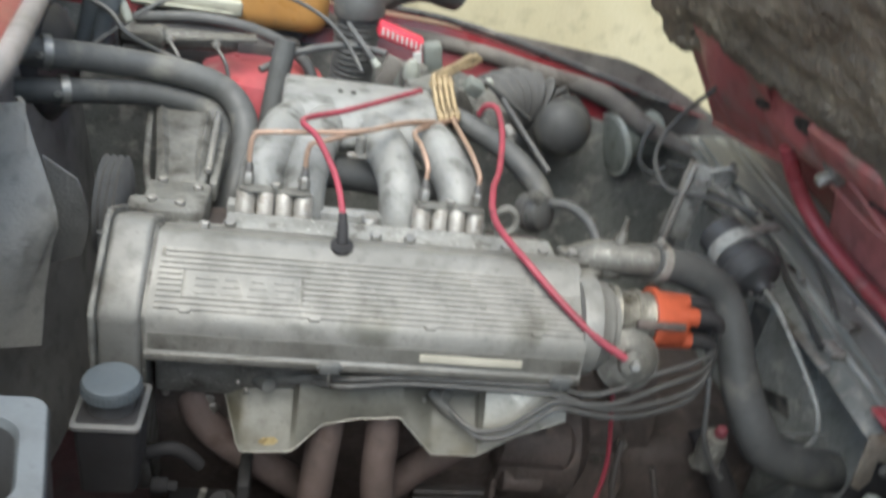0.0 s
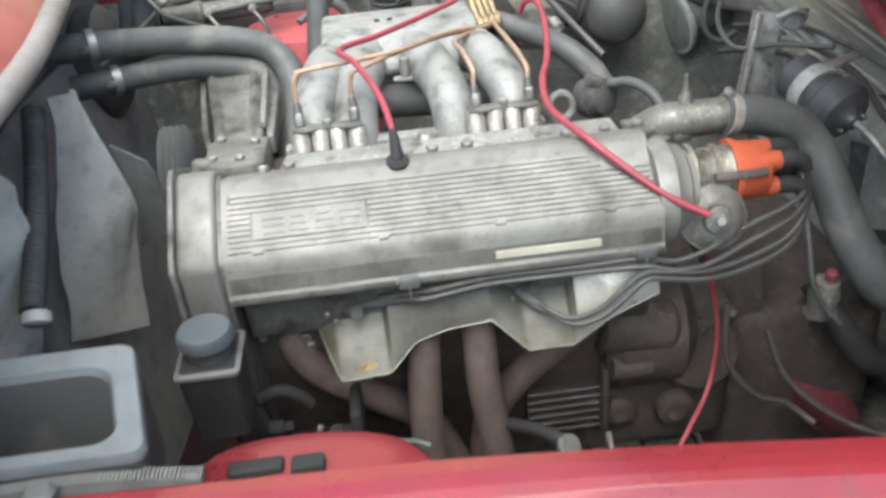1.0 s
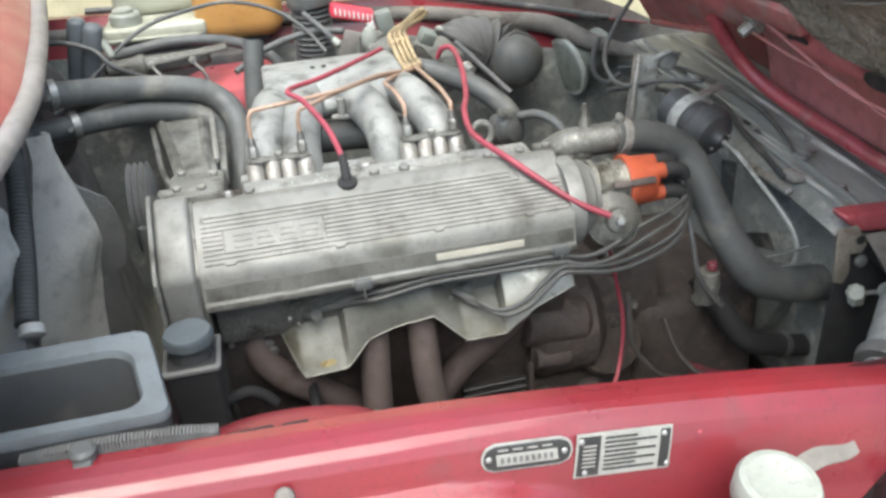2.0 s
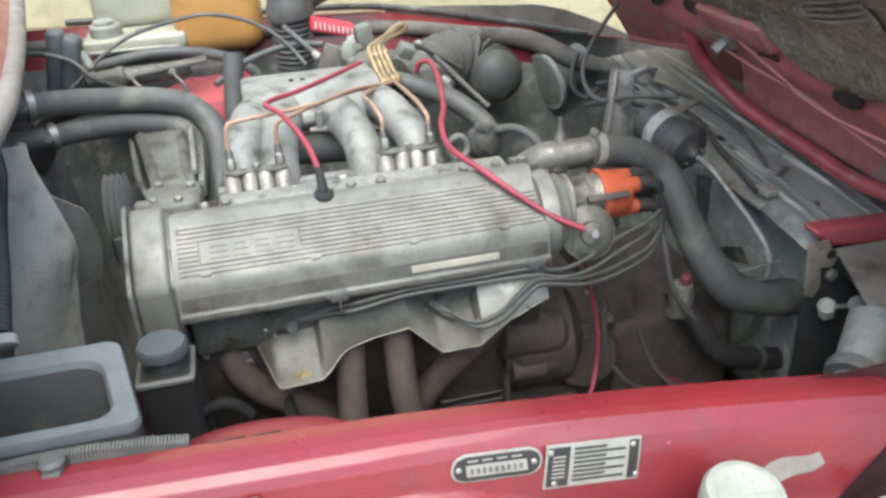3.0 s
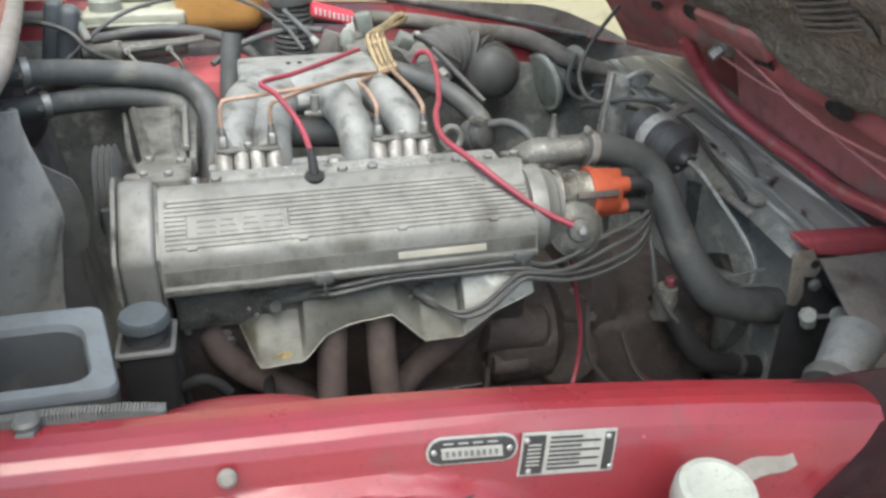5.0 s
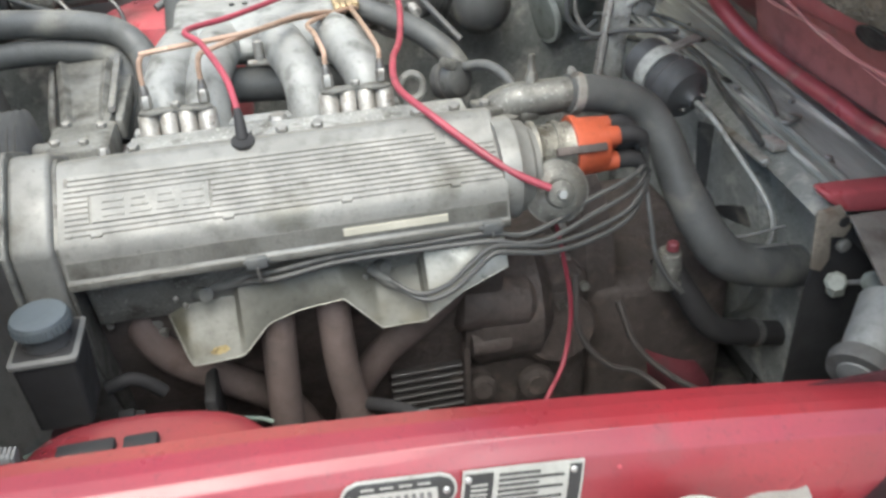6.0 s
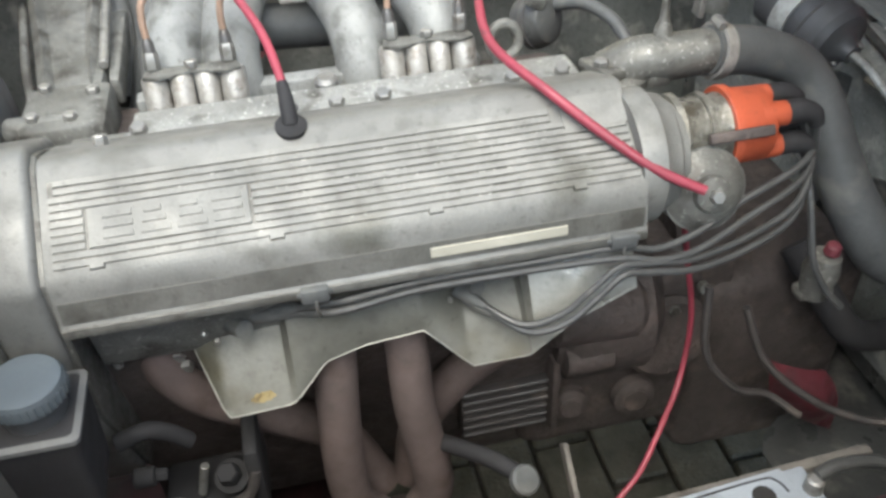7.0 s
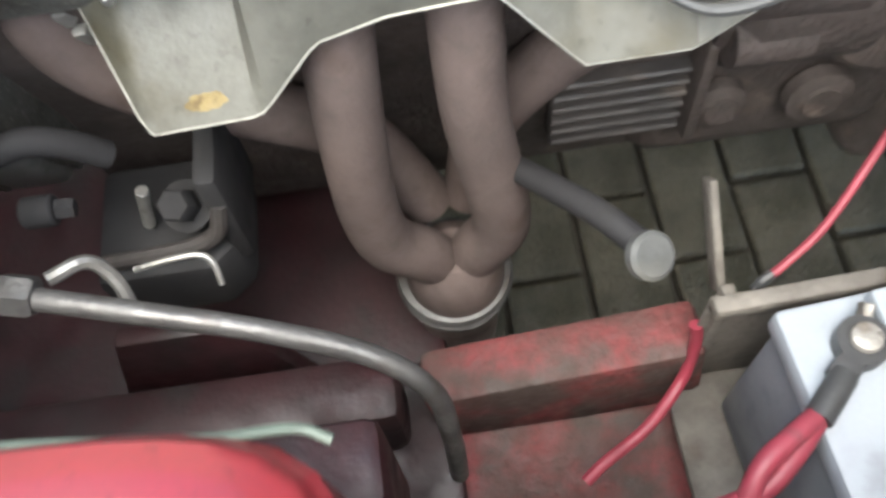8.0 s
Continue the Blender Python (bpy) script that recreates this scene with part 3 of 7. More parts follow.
for k in range(6):
    part("pale_line", wing_decal(0.136, 0.148, -0.021 - 0.0036 * k, -0.0222 - 0.0036 * k, 0.0029, 0.0004, 3, 2, 0.2), PLATE, type_plate)
rivets(type_plate, ((0.136, -0.017), (0.136, -0.045), (0.213, -0.017), (0.213, -0.045)))
white_label = thing("service_label", (-0.09, 0.12, 0.75), "white service label with black print on the wheel arch", "label")
part("sheet", wing_decal(-0.150, -0.038, -0.055, -0.105, 0.0012), PAPER, white_label)
for x0, x1 in ((-0.1465, -0.100), (-0.0815, -0.0415)):
    part("printed_field", wing_decal(x0, x1, -0.0585, -0.1020, 0.0018, 0.0006), PRINT_SLATE, white_label)
    for k in range(7):
        part("pale_line", wing_decal(x0 + 0.002, x1 - 0.003 - 0.006 * (k % 3), -0.0605 - 0.0055 * k, -0.0628 - 0.0055 * k, 0.0025, 0.0005, 6, 2), PAPER, white_label)
part("printed_ring", wing_decal(-0.0965, -0.0845, -0.0640, -0.0760, 0.0018, 0.0006, 8, 8, 0.0, True), PRINT_SLATE, white_label)
for k in range(4):
    part("print_line", wing_decal(-0.098, -0.083, -0.0800 - 0.0055 * k, -0.0822 - 0.0055 * k, 0.0018, 0.0005, 3, 2), PRINT_SLATE, white_label)
black_label = thing("warning_label", (0.04, 0.12, 0.75), "black warning label with slanting columns of white print", "label")
part("sheet", wing_decal(-0.033, 0.085, -0.0565, -0.115, 0.0012), INK, black_label)
for k in range(6):
    x = -0.022 + 0.0145 * k + (0.010 if k > 2 else 0)
    for n in range(11):
        w = 0.0045 + 0.0012 * ((3 * n + 2 * k) % 4)
        part("print_line", wing_decal(x + 0.0012 * n, x + w + 0.0012 * n, -0.0600 - 0.0044 * n, -0.0619 - 0.0044 * n, 0.0018, 0.0005, 2, 1), PAPER, black_label)
solo("bonnet_stop", lathe([(0, 0.007), (0.004, 0.0082), (0.008, 0.0075), (0.010, 0.005)], (-0.115, 0.160, 0.836), (-0.115, 0.10, 0.87), 20), TRAY, "grey rubber buffer on the red wing", "buffer")

scuffs = [(0.25, -0.024, 0.003), (0.335, -0.030, 0.0025)]
for n, (xc, dz, size) in enumerate(scuffs):
    def scuff(u, v, xc=xc, dz=dz, size=size, n=n):
        a = 2 * math.pi * u
        r = size * v * (0.7 + 0.6 * noise.noise((1.5 * math.cos(a), 1.5 * math.sin(a), 3 * n)))
        x, want = xc + r * math.cos(a), min(-0.0008, dz + 0.5 * r * math.sin(a))
        y = float(np.interp(want, [p[1] for p in WING[10:3:-1]], [p[0] for p in WING[10:3:-1]]))
        return Vector((x, y + min(0.008, max(0.0, 0.05 * (x + 0.02))) * 0.6 - 0.0022, wing_z(x) + want + 0.0008))
    part("worn_spot", sheet(scuff, 20, 3, 0.0004, (0, 0.8, -0.2)), LIP_RED, car, "dull scuff in the paint")

# ribbed trim along the wing's rear edge
trim = thing("edge_trim", (-0.25, 0.222, 0.85), "grey ribbed rubber trim on the wing edge", "trim")
part("strip", tube([(x, 0.228, wing_z(x) - 0.002) for x in (-0.315, -0.29, -0.25, -0.20, -0.165)], 0.004), SEAL, trim)
for k in range(54):
    x = -0.318 + 0.0029 * k
    part("tooth", box((x, 0.224, wing_z(x) - 0.008), (x + 0.0020, 0.236, wing_z(x) + 0.008 * math.sin(math.pi * min(1.0, (k + 6) / 62))), 0), SEAL, trim, smooth=False)
solo("trim_button", join(lathe([(0, 0.010), (0.008, 0.011), (0.011, 0.008)], (-0.267, 0.218, 0.866), (-0.267, 0.218, 0.9), 20), box((-0.275, 0.204, 0.850), (-0.259, 0.226, 0.870), 0.003)), RUBBER, "black rubber button on the wing edge", "button")


# ---- fresh air intake box ----
def ring_loop(x0, x1, y0, y1, r, z, n=6):
    out = []
    for cx, cy, a0 in ((x1 - r, y1 - r, 0), (x0 + r, y1 - r, 90), (x0 + r, y0 + r, 180), (x1 - r, y0 + r, 270)):
        for k in range(n + 1):
            a = radians(a0 + 90 * k / n)
            out.append(Vector((cx + r * math.cos(a), cy + r * math.sin(a), z)))
    return out


def skinned(loops, close_last=True, close_first=False):
    bm = bmesh.new()
    rings = [[bm.verts.new(p) for p in loop] for loop in loops]
    for a, b in zip(rings, rings[1:]):
        for i in range(len(a)):
            bm.faces.new((a[i], a[(i + 1) % len(a)], b[(i + 1) % len(a)], b[i]))
    if close_last:
        bm.faces.new(rings[-1])
    if close_first:
        bm.faces.new(rings[0][::-1])
    return bm


scoop = thing("air_intake_box", (-0.32, 0.26, 0.80), "slate grey plastic air intake box with an open top", "intake box")
wall = skinned([ring_loop(-0.52, -0.205, 0.192, 0.327, 0.012, 0.800), ring_loop(-0.52, -0.204, 0.191, 0.328, 0.014, 0.902)], False)
rim = skinned([ring_loop(-0.52, -0.204, 0.191, 0.328, 0.014, 0.902), ring_loop(-0.52, -0.203, 0.190, 0.329, 0.014, 0.907), ring_loop(-0.518, -0.205, 0.192, 0.327, 0.012, 0.912),
               ring_loop(-0.50, -0.222, 0.205, 0.303, 0.022, 0.912), ring_loop(-0.497, -0.225, 0.208, 0.300, 0.022, 0.906)], False)
well = skinned([ring_loop(-0.497, -0.225, 0.208, 0.300, 0.022, 0.906), ring_loop(-0.497, -0.228, 0.212, 0.296, 0.020, 0.815)])
def seat_box(p):
    """The box sits askew and falls towards the wing."""
    x = p[0] - 0.14 * p[1] + 0.035
    return Vector((x, 0.233 + (p[1] - 0.19) * 0.67, p[2] + (p[1] - 0.327) * 0.20 + (0.02 if p[2] < 0.87 else 0)))


for bm in (rim, well, wall):
    for v in bm.verts:
        v.co = seat_box(v.co)
part("frame", rim, PLASTIC, scoop)
# Wall and well in darker plastics than the frame: shade put into the colour
part("outer_wall", wall, DEEP, scoop, "outer wall of the box with shade in its colour")
part("well", well, PLASTIC_DARK, scoop, "inside of the box with shade in its colour")
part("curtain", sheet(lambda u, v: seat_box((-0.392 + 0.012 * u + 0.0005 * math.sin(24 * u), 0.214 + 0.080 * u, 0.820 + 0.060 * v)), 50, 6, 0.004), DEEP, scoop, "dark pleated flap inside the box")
part("raised_back", prism([(-0.56, 0.912), (-0.372, 0.912), (-0.395, 0.965), (-0.56, 0.985)], 0.318, 0.42, 0.006, "y"), PLASTIC, scoop)


# ---- firewall side ----
FELT_EDGE = [(0.0, -0.423, 0.947), (0.12, -0.397, 0.931), (0.3, -0.395, 0.885), (1.0, -0.455, 0.60)]
FLAP_EDGE = [(0.0, -0.380, 0.970, -0.372, 0.955), (0.25, -0.395, 0.896, -0.356, 0.868), (0.5, -0.416, 0.800, -0.340, 0.790), (1.0, -0.452, 0.640, -0.372, 0.610)]


def felt(u, v):
    x, z = lerp_table(FELT_EDGE, v)
    fold = 0.010 * math.sin(7 * u + 4 * v) + 0.003 * math.sin(19 * u - 6 * v) + 0.008 * noise.noise((6 * u, 7 * v, 0))
    return Vector((x * u + (x - 0.10) * (1 - u) + fold, 0.36 + 0.24 * u, z - 0.015 * (1 - u)))


def flap(u, v):
    x0, z0, x1, z1 = lerp_table(FLAP_EDGE, v)
    fold = 0.012 * math.sin(math.pi * u) + 0.004 * math.sin(9 * v + 5 * u) + 0.005 * noise.noise((4 * u, 5 * v, 3))
    return Vector((x0 + (x1 - x0) * u + fold, 0.74 + 0.06 * u, z0 + (z1 - z0) * u))


pad = thing("firewall_felt", (-0.45, 0.5, 0.6), "crumpled grey felt pad hanging on the firewall", "insulation")
part("pad", sheet(felt, 40, 40, 0.008), FELT, pad)
# Sheet of darker felt, added to close the gap behind the pads
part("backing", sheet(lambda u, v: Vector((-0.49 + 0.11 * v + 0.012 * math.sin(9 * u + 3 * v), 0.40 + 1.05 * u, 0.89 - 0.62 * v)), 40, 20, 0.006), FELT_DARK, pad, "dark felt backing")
flap_pad = thing("felt_flap", (-0.41, 0.77, 0.62), "loose flap of grey felt beside the timing cover", "insulation")
part("flap", sheet(flap, 24, 36, 0.006), FELT, flap_pad)
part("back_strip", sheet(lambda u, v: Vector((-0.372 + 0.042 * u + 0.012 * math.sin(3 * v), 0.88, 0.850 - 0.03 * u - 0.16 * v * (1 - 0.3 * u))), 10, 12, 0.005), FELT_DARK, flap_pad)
drain = thing("drain_hose", (-0.375, 0.56, 0.80), "black corrugated hose with a white end", "hose")
part("hose", tube([(-0.398, 0.74, 0.955), (-0.390, 0.69, 0.926), (-0.385, 0.64, 0.892), (-0.380, 0.585, 0.860), (-0.377, 0.525, 0.826)], 0.012, 18, wave=(0.006, 0.0012)), RUBBER, drain)
part("end", lathe([(0, 0.012), (0.002, 0.014), (0.012, 0.014), (0.014, 0.011)], (-0.372, 0.522, 0.826), (-0.370, 0.50, 0.806), 20), PAPER, drain, "white plastic end")


def heater_hose(points, r, clamp_at, label):
    h = thing("heater_hose", points[-1], label, "hose", "heater hoses")
    part("hose", tube(points, r, 20), RUBBER, h)
    a, b = clamp_at
    clamp = part("clamp", lathe([(0, r + 0.001), (0, r + 0.0035), (0.011, r + 0.0035), (0.011, r + 0.001)], a, b, 24), STEEL, h, "steel band clamp")
    part("screw", hexnut(Vector(a) + Vector((0.004, -r - 0.001, 0.002)), Vector(a) + Vector((0.004, -r - 0.009, 0.004)), 0.005), STEEL, clamp)
    return h


heater_hose([(-0.452, 0.950, 0.962), (-0.382, 0.956, 0.960), (-0.331, 0.985, 0.951), (-0.272, 1.02, 0.937), (-0.206, 1.03, 0.926), (-0.160, 1.03, 0.909), (-0.131, 1.0, 0.883), (-0.123, 0.95, 0.848), (-0.131, 0.90, 0.816), (-0.142, 0.87, 0.78)], 0.0195,
            ((-0.388, 0.955, 0.961), (-0.372, 0.962, 0.9595)), "thick black heater hose bending down to the engine")
heater_hose([(-0.42, 0.948, 0.907), (-0.362, 0.957, 0.910), (-0.315, 0.985, 0.906), (-0.253, 1.02, 0.896), (-0.194, 1.03, 0.884), (-0.165, 1.01, 0.866), (-0.158, 0.96, 0.835), (-0.164, 0.91, 0.79)], 0.0175,
            ((-0.368, 0.956, 0.910), (-0.350, 0.964, 0.9095)), "thick black heater hose under the upper one")

# ---- engine ----
FACE0, FACE1 = Vector((0, 0.538, 0.851)), Vector((0, 0.606, 0.899))
FACE_UP = (FACE1 - FACE0).normalized()
FACE_OUT = Vector((0, -FACE_UP.z, FACE_UP.y))


def on_face(x, s, lift=0.0):
    """A place on the cover's sloping face: x along the engine, s metres up the slope, lift above it."""
    p = FACE0 + FACE_UP * s + FACE_OUT * lift
    return Vector((x, p.y, p.z))


def face_box(x0, x1, s0, s1, h, r=0.0006, taper=0.0):
    bm = bmesh.new()
    lo = [bm.verts.new(on_face(x, s, -0.001)) for x, s in ((x0, s0), (x1, s0), (x1, s1), (x0, s1))]
    hi = [bm.verts.new(on_face(x, s, h)) for x, s in ((x0 + taper, s0 + taper), (x1 - taper, s0 + taper), (x1 - taper, s1 - taper), (x0 + taper, s1 - taper))]
    bm.faces.new(lo[::-1])
    bm.faces.new(hi)
    for i in range(4):
        bm.faces.new((lo[i], lo[(i + 1) % 4], hi[(i + 1) % 4], hi[i]))
    if r:
        bevel(bm, r, 1)
    return bm


engine = thing("engine", (0.04, 0.75, 0.35), "slanted four-cylinder engine with a dull ribbed alloy valve cover", "engine")
part("block", prism([(0.585, 0.72), (0.63, 0.58), (0.66, 0.40), (0.95, 0.36), (1.02, 0.60), (0.82, 0.83), (0.72, 0.845)], -0.20, 0.285, 0.01), GRIME, engine)
part("cylinder_head", prism([(0.553, 0.796), (0.572, 0.724), (0.66, 0.74), (0.735, 0.845), (0.70, 0.868)], -0.180, 0.270, 0.004), ALLOY_DIRTY, engine)
cover = part("valve_cover", prism([(0.5275, 0.800), (0.5265, 0.808), (0.5295, 0.8115), (0.5315, 0.834), (0.5335, 0.844), (0.538, 0.851), (0.606, 0.899), (0.614, 0.901), (0.624, 0.899), (0.674, 0.879), (0.680, 0.866), (0.60, 0.80)],
                                  -0.186, 0.272, 0.0025, "x", 3), ALLOY, engine)
RIBS = 11
for k in range(RIBS):
    s = 0.003 + 0.0063 * k
    spans = [(-0.178, 0.266)]
    if 0.014 < s < 0.046:
        spans = [(-0.178, -0.154), (-0.034, 0.266)]
    if s > 0.055:
        spans = [(-0.174, 0.205)]
    for a, b in spans:
        part("rib", face_box(a, b, s, s + 0.0052, 0.0018, 0.0006, 0.0005), ALLOY, cover)
# Thin darker layer on the face, showing between the ribs
part("groove_fill", face_box(-0.178, 0.206, 0.003, 0.0712, 0.0003, 0.0, 0.0002), GRIMY, cover, "darker layer in the grooves between the ribs")
part("groove_fill", face_box(0.206, 0.266, 0.003, 0.0525, 0.0003, 0.0, 0.0002), GRIMY, cover)
badge = part("badge_panel", face_box(-0.152, -0.036, 0.0155, 0.0465, 0.0022, 0.0006, 0.0004), ALLOY, cover)
for k, (a, b) in enumerate(((0.0, 0.0), (0.004, 0.018), (0.004, 0.018), (0.0, 0.0))):
    x = -0.142 + 0.0262 * k
    for s0, s1 in ((0.0200, 0.0262), (0.0280, 0.0340), (0.0358, 0.0418)):
        t = (s0 - 0.020) / 0.022
        part("raised_mark", face_box(x + a * t, x + 0.023 - (a + b) * 0.35 * t, s0, s1, 0.0032, 0.0008, 0.0011), ALLOY, badge)
part("corner_pad", face_box(0.214, 0.268, 0.050, 0.079, 0.0022, 0.0006, 0.0005), ALLOY, cover)
for x in (-0.148, -0.02, 0.10, 0.215):
    part("cover_boss", face_box(x - 0.006, x + 0.006, -0.0005, 0.0055, 0.0024, 0.0008, 0.0010), ALLOY, cover)

# Thin sheet and flange that paint the shade below the ribs
part("shaded_side", sheet(lambda u, v: Vector((-0.182 + 0.450 * u, 0.5304 - 0.0020 * v, 0.8300 - 0.0180 * v)), 12, 4, 0.0012, (0, 1, 0)), COVER_SIDE, cover, "stained side of the cover with shade in its colour")
part("shaded_flange", box((-0.185, 0.5255, 0.7995), (0.2715, 0.549, 0.8082), 0.0015), COVER_SIDE, cover, "stained flange of the cover with shade in its colour")
part("tape_strip", box((0.092, 0.5282, 0.8165), (0.203, 0.5296, 0.8255), 0.0004, 1, pose(0, 0, 0, -5, 0, 0)), TAPE, engine, "strip of cream paper tape")
part("upper_flange", box((-0.125, 0.662, 0.866), (0.262, 0.712, 0.880), 0.004), FLANGE, engine)
for x in (-0.118, 0.005, 0.045, 0.085, 0.20, 0.245):
    part("flange_bolt", join(hexnut((x, 0.676, 0.878), (x, 0.674, 0.887), 0.007), lathe([(0, 0.0095), (0.002, 0.0095)], (x, 0.676, 0.877), (x, 0.674, 0.887), 16)), STEEL, engine)
part("vent_stub", lathe([(0, 0.012), (0.006, 0.013), (0.010, 0.010), (0.016, 0.011), (0.020, 0.008)], (0.042, 0.735, 0.858), (0.042, 0.732, 0.90), 18), STEEL, engine)
part("cover_bolt", join(lathe([(0, 0.008), (0.003, 0.008)], (-0.142, 0.640, 0.889), (-0.142, 0.65, 0.92), 16), hexnut((-0.142, 0.640, 0.892), (-0.142, 0.643, 0.900), 0.006)), STEEL, engine)

# timing cover at the rear end
timing = part("timing_cover", prism([(0.532, 0.700), (0.528, 0.812), (0.527, 0.846), (0.534, 0.857), (0.606, 0.909), (0.620, 0.912), (0.634, 0.906), (0.690, 0.880), (0.72, 0.80), (0.72, 0.55), (0.60, 0.55)],
                                    -0.230, -0.1885, 0.007, "x", 4), ALLOY, engine)
# Dark slice added to stand for the shade in the groove between both covers
part("joint_shade", prism([(0.540, 0.700), (0.535, 0.812), (0.534, 0.846), (0.541, 0.853), (0.606, 0.900), (0.620, 0.903), (0.634, 0.898), (0.685, 0.872), (0.71, 0.80), (0.71, 0.55), (0.61, 0.55)], -0.1895, -0.184, 0.001, "x", 1), GRIMY, engine)
part("timing_lip", prism([(0.528, 0.70), (0.523, 0.812), (0.522, 0.848), (0.531, 0.861), (0.605, 0.915), (0.621, 0.918), (0.638, 0.911), (0.696, 0.884), (0.726, 0.80), (0.726, 0.55), (0.60, 0.55)],
                         -0.236, -0.230, 0.002, "x", 2), ALLOY_DIRTY, engine)
part("end_housing", lathe([(0, 0.056), (0.010, 0.058), (0.020, 0.058), (0.026, 0.052), (0.036, 0.050), (0.040, 0.044), (0.046, 0.043)], (0.268, 0.592, 0.838), (0.4, 0.592, 0.838), 40), ALLOY, engine)
for k in range(2):
    x = (0.0, 0.25)[k]
    lead_clip = part("lead_clip", join(box((x - 0.011, 0.521, 0.797), (x + 0.011, 0.530, 0.810), 0.002), box((x - 0.014, 0.5235, 0.802), (x + 0.014, 0.530, 0.8065), 0.001)), RUBBER, engine, "black rubber lead clip")
    part("hook", tube([(x, 0.522, 0.800), (x, 0.522, 0.790), (x + 0.001, 0.526, 0.781), (x + 0.002, 0.531, 0.777)], 0.0013, 8), STEEL, lead_clip)

# rear arm and its foot
arm = thing("engine_bracket", (-0.23, 0.78, 0.80), "oily alloy engine bracket with two long webs", "bracket")
part("foot", join(box((-0.226, 0.715, 0.828), (-0.150, 0.80, 0.872), 0.008), lathe([(0, 0.010), (0.004, 0.0125), (0.05, 0.0125), (0.056, 0.010)], (-0.238, 0.738, 0.862), (-0.16, 0.738, 0.862), 16), box((-0.205, 0.79, 0.835), (-0.160, 0.86, 0.868), 0.006)), ALLOY_DIRTY, arm)


def flared(u, v):
    """The tall web: narrow at its foot, wide at its far end, with raised side rims."""
    y = 0.80 + 0.25 * v
    mid, half = -0.190 - 0.028 * v, 0.020 + 0.016 * v ** 1.4
    rim = 0.007 * max(0.0, abs(2 * u - 1) - 0.72) / 0.28
    return Vector((mid + half * (2 * u - 1), y, 0.862 + 0.020 * v + rim))


part("web", sheet(flared, 20, 16, 0.012), ALLOY_DIRTY, arm)
part("web_end", prism([(-0.254, 0.884), (-0.182, 0.884), (-0.186, 0.852), (-0.250, 0.852)], 1.040, 1.056, 0.005, "y"), ALLOY_DIRTY, arm)
part("thin_web", prism([(-0.156, 0.81), (-0.146, 0.81), (-0.150, 1.06), (-0.176, 1.07)], 0.838, 0.866, 0.004, "z"), ALLOY_DIRTY, arm)
part("side_stay", tube([(-0.226, 0.80, 0.85), (-0.244, 0.88, 0.852), (-0.262, 1.02, 0.868)], 0.0045, 10), ALLOY_DIRTY, arm)
part("long_bolt", rod((-0.160, 0.83, 0.872), (-0.166, 1.0, 0.886), 0.005, 12), STEEL, arm)
for x, y in ((-0.212, 0.735), (-0.165, 0.775), (-0.208, 0.79), (-0.180, 0.73)):
    part("bolt", hexnut((x, y, 0.870), (x, y, 0.878), 0.006), STEEL, arm)
pulley = thing("belt_pulley", (-0.285, 0.74, 0.77), "grey multi-groove belt pulley", "pulley")
part("sheave", lathe([(0, 0.050), (0.002, 0.062), (0.006, 0.054), (0.010, 0.062), (0.014, 0.054), (0.018, 0.062), (0.022, 0.054), (0.026, 0.062), (0.030, 0.050), (0.032, 0.02)], (-0.276, 0.77, 0.842), (-0.2, 0.77, 0.842), 40), SEAL, pulley)
part("belt", tube([(-0.262, 0.709, 0.84), (-0.262, 0.712, 0.70), (-0.262, 0.725, 0.56), (-0.262, 0.745, 0.45)], 0.007), RUBBER, pulley)

# ---- intake ----
intake = thing("intake_manifold", (0.05, 0.90, 0.85), "grey cast intake manifold with four curved runners", "manifold")


def runner(points, radii):
    return tube(points, radii, 20, 8)


part("plenum", prism([(1.07, 0.895), (1.065, 0.932), (1.045, 0.942), (1.0, 0.945), (0.955, 0.942), (0.915, 0.932), (0.892, 0.914), (0.890, 0.897), (0.92, 0.880), (1.03, 0.875)], -0.078, 0.140, 0.010, "x", 3), RUNNER, intake)
for a, b in ((-0.092, -0.045), (-0.040, 0.0), (0.083, 0.030), (0.160, 0.098)):
    part("runner", runner([(a, 0.772, 0.835), (a, 0.786, 0.868), (a * 0.94 + b * 0.06, 0.810, 0.892), (a * 0.72 + b * 0.28, 0.86, 0.908), (a * 0.45 + b * 0.55, 0.92, 0.910), (b, 0.98, 0.900)], [0.028, 0.0275, 0.0275, 0.029, 0.031, 0.031]), RUNNER, intake)
part("manifold_flange", box((-0.130, 0.765, 0.826), (0.195, 0.785, 0.862), 0.003), RUNNER, intake)
part("web_plate", prism([(-0.02, 0.90), (0.075, 0.90), (0.095, 0.96), (-0.03, 0.96)], 0.900, 0.925, 0.004, "z"), RUNNER, intake)
part("bridge_bar", box((0.014, 0.862, 0.896), (0.058, 0.872, 0.902), 0.002), ALLOY_BRIGHT, intake)
part("bridge_bolt", rod((0.030, 0.868, 0.90), (0.030, 0.870, 0.926), 0.0065), STEEL, intake)
# Holes are black discs: the shade inside is only colour
for x in (0.0, 0.018):
    part("bolt_hole", lathe([(0, 0.004), (0.002, 0.0035)], (x + 0.002, 0.985, 0.9445), (x + 0.002, 0.985, 1.0), 12), INK, intake)
solo("breather_pipe", tube([(-0.02, 0.90, 0.86), (0.06, 0.90, 0.855), (0.13, 0.88, 0.855), (0.19, 0.84, 0.86)], 0.024, 20), RUBBER, "thick dark pipe passing under the intake runners", "pipe")
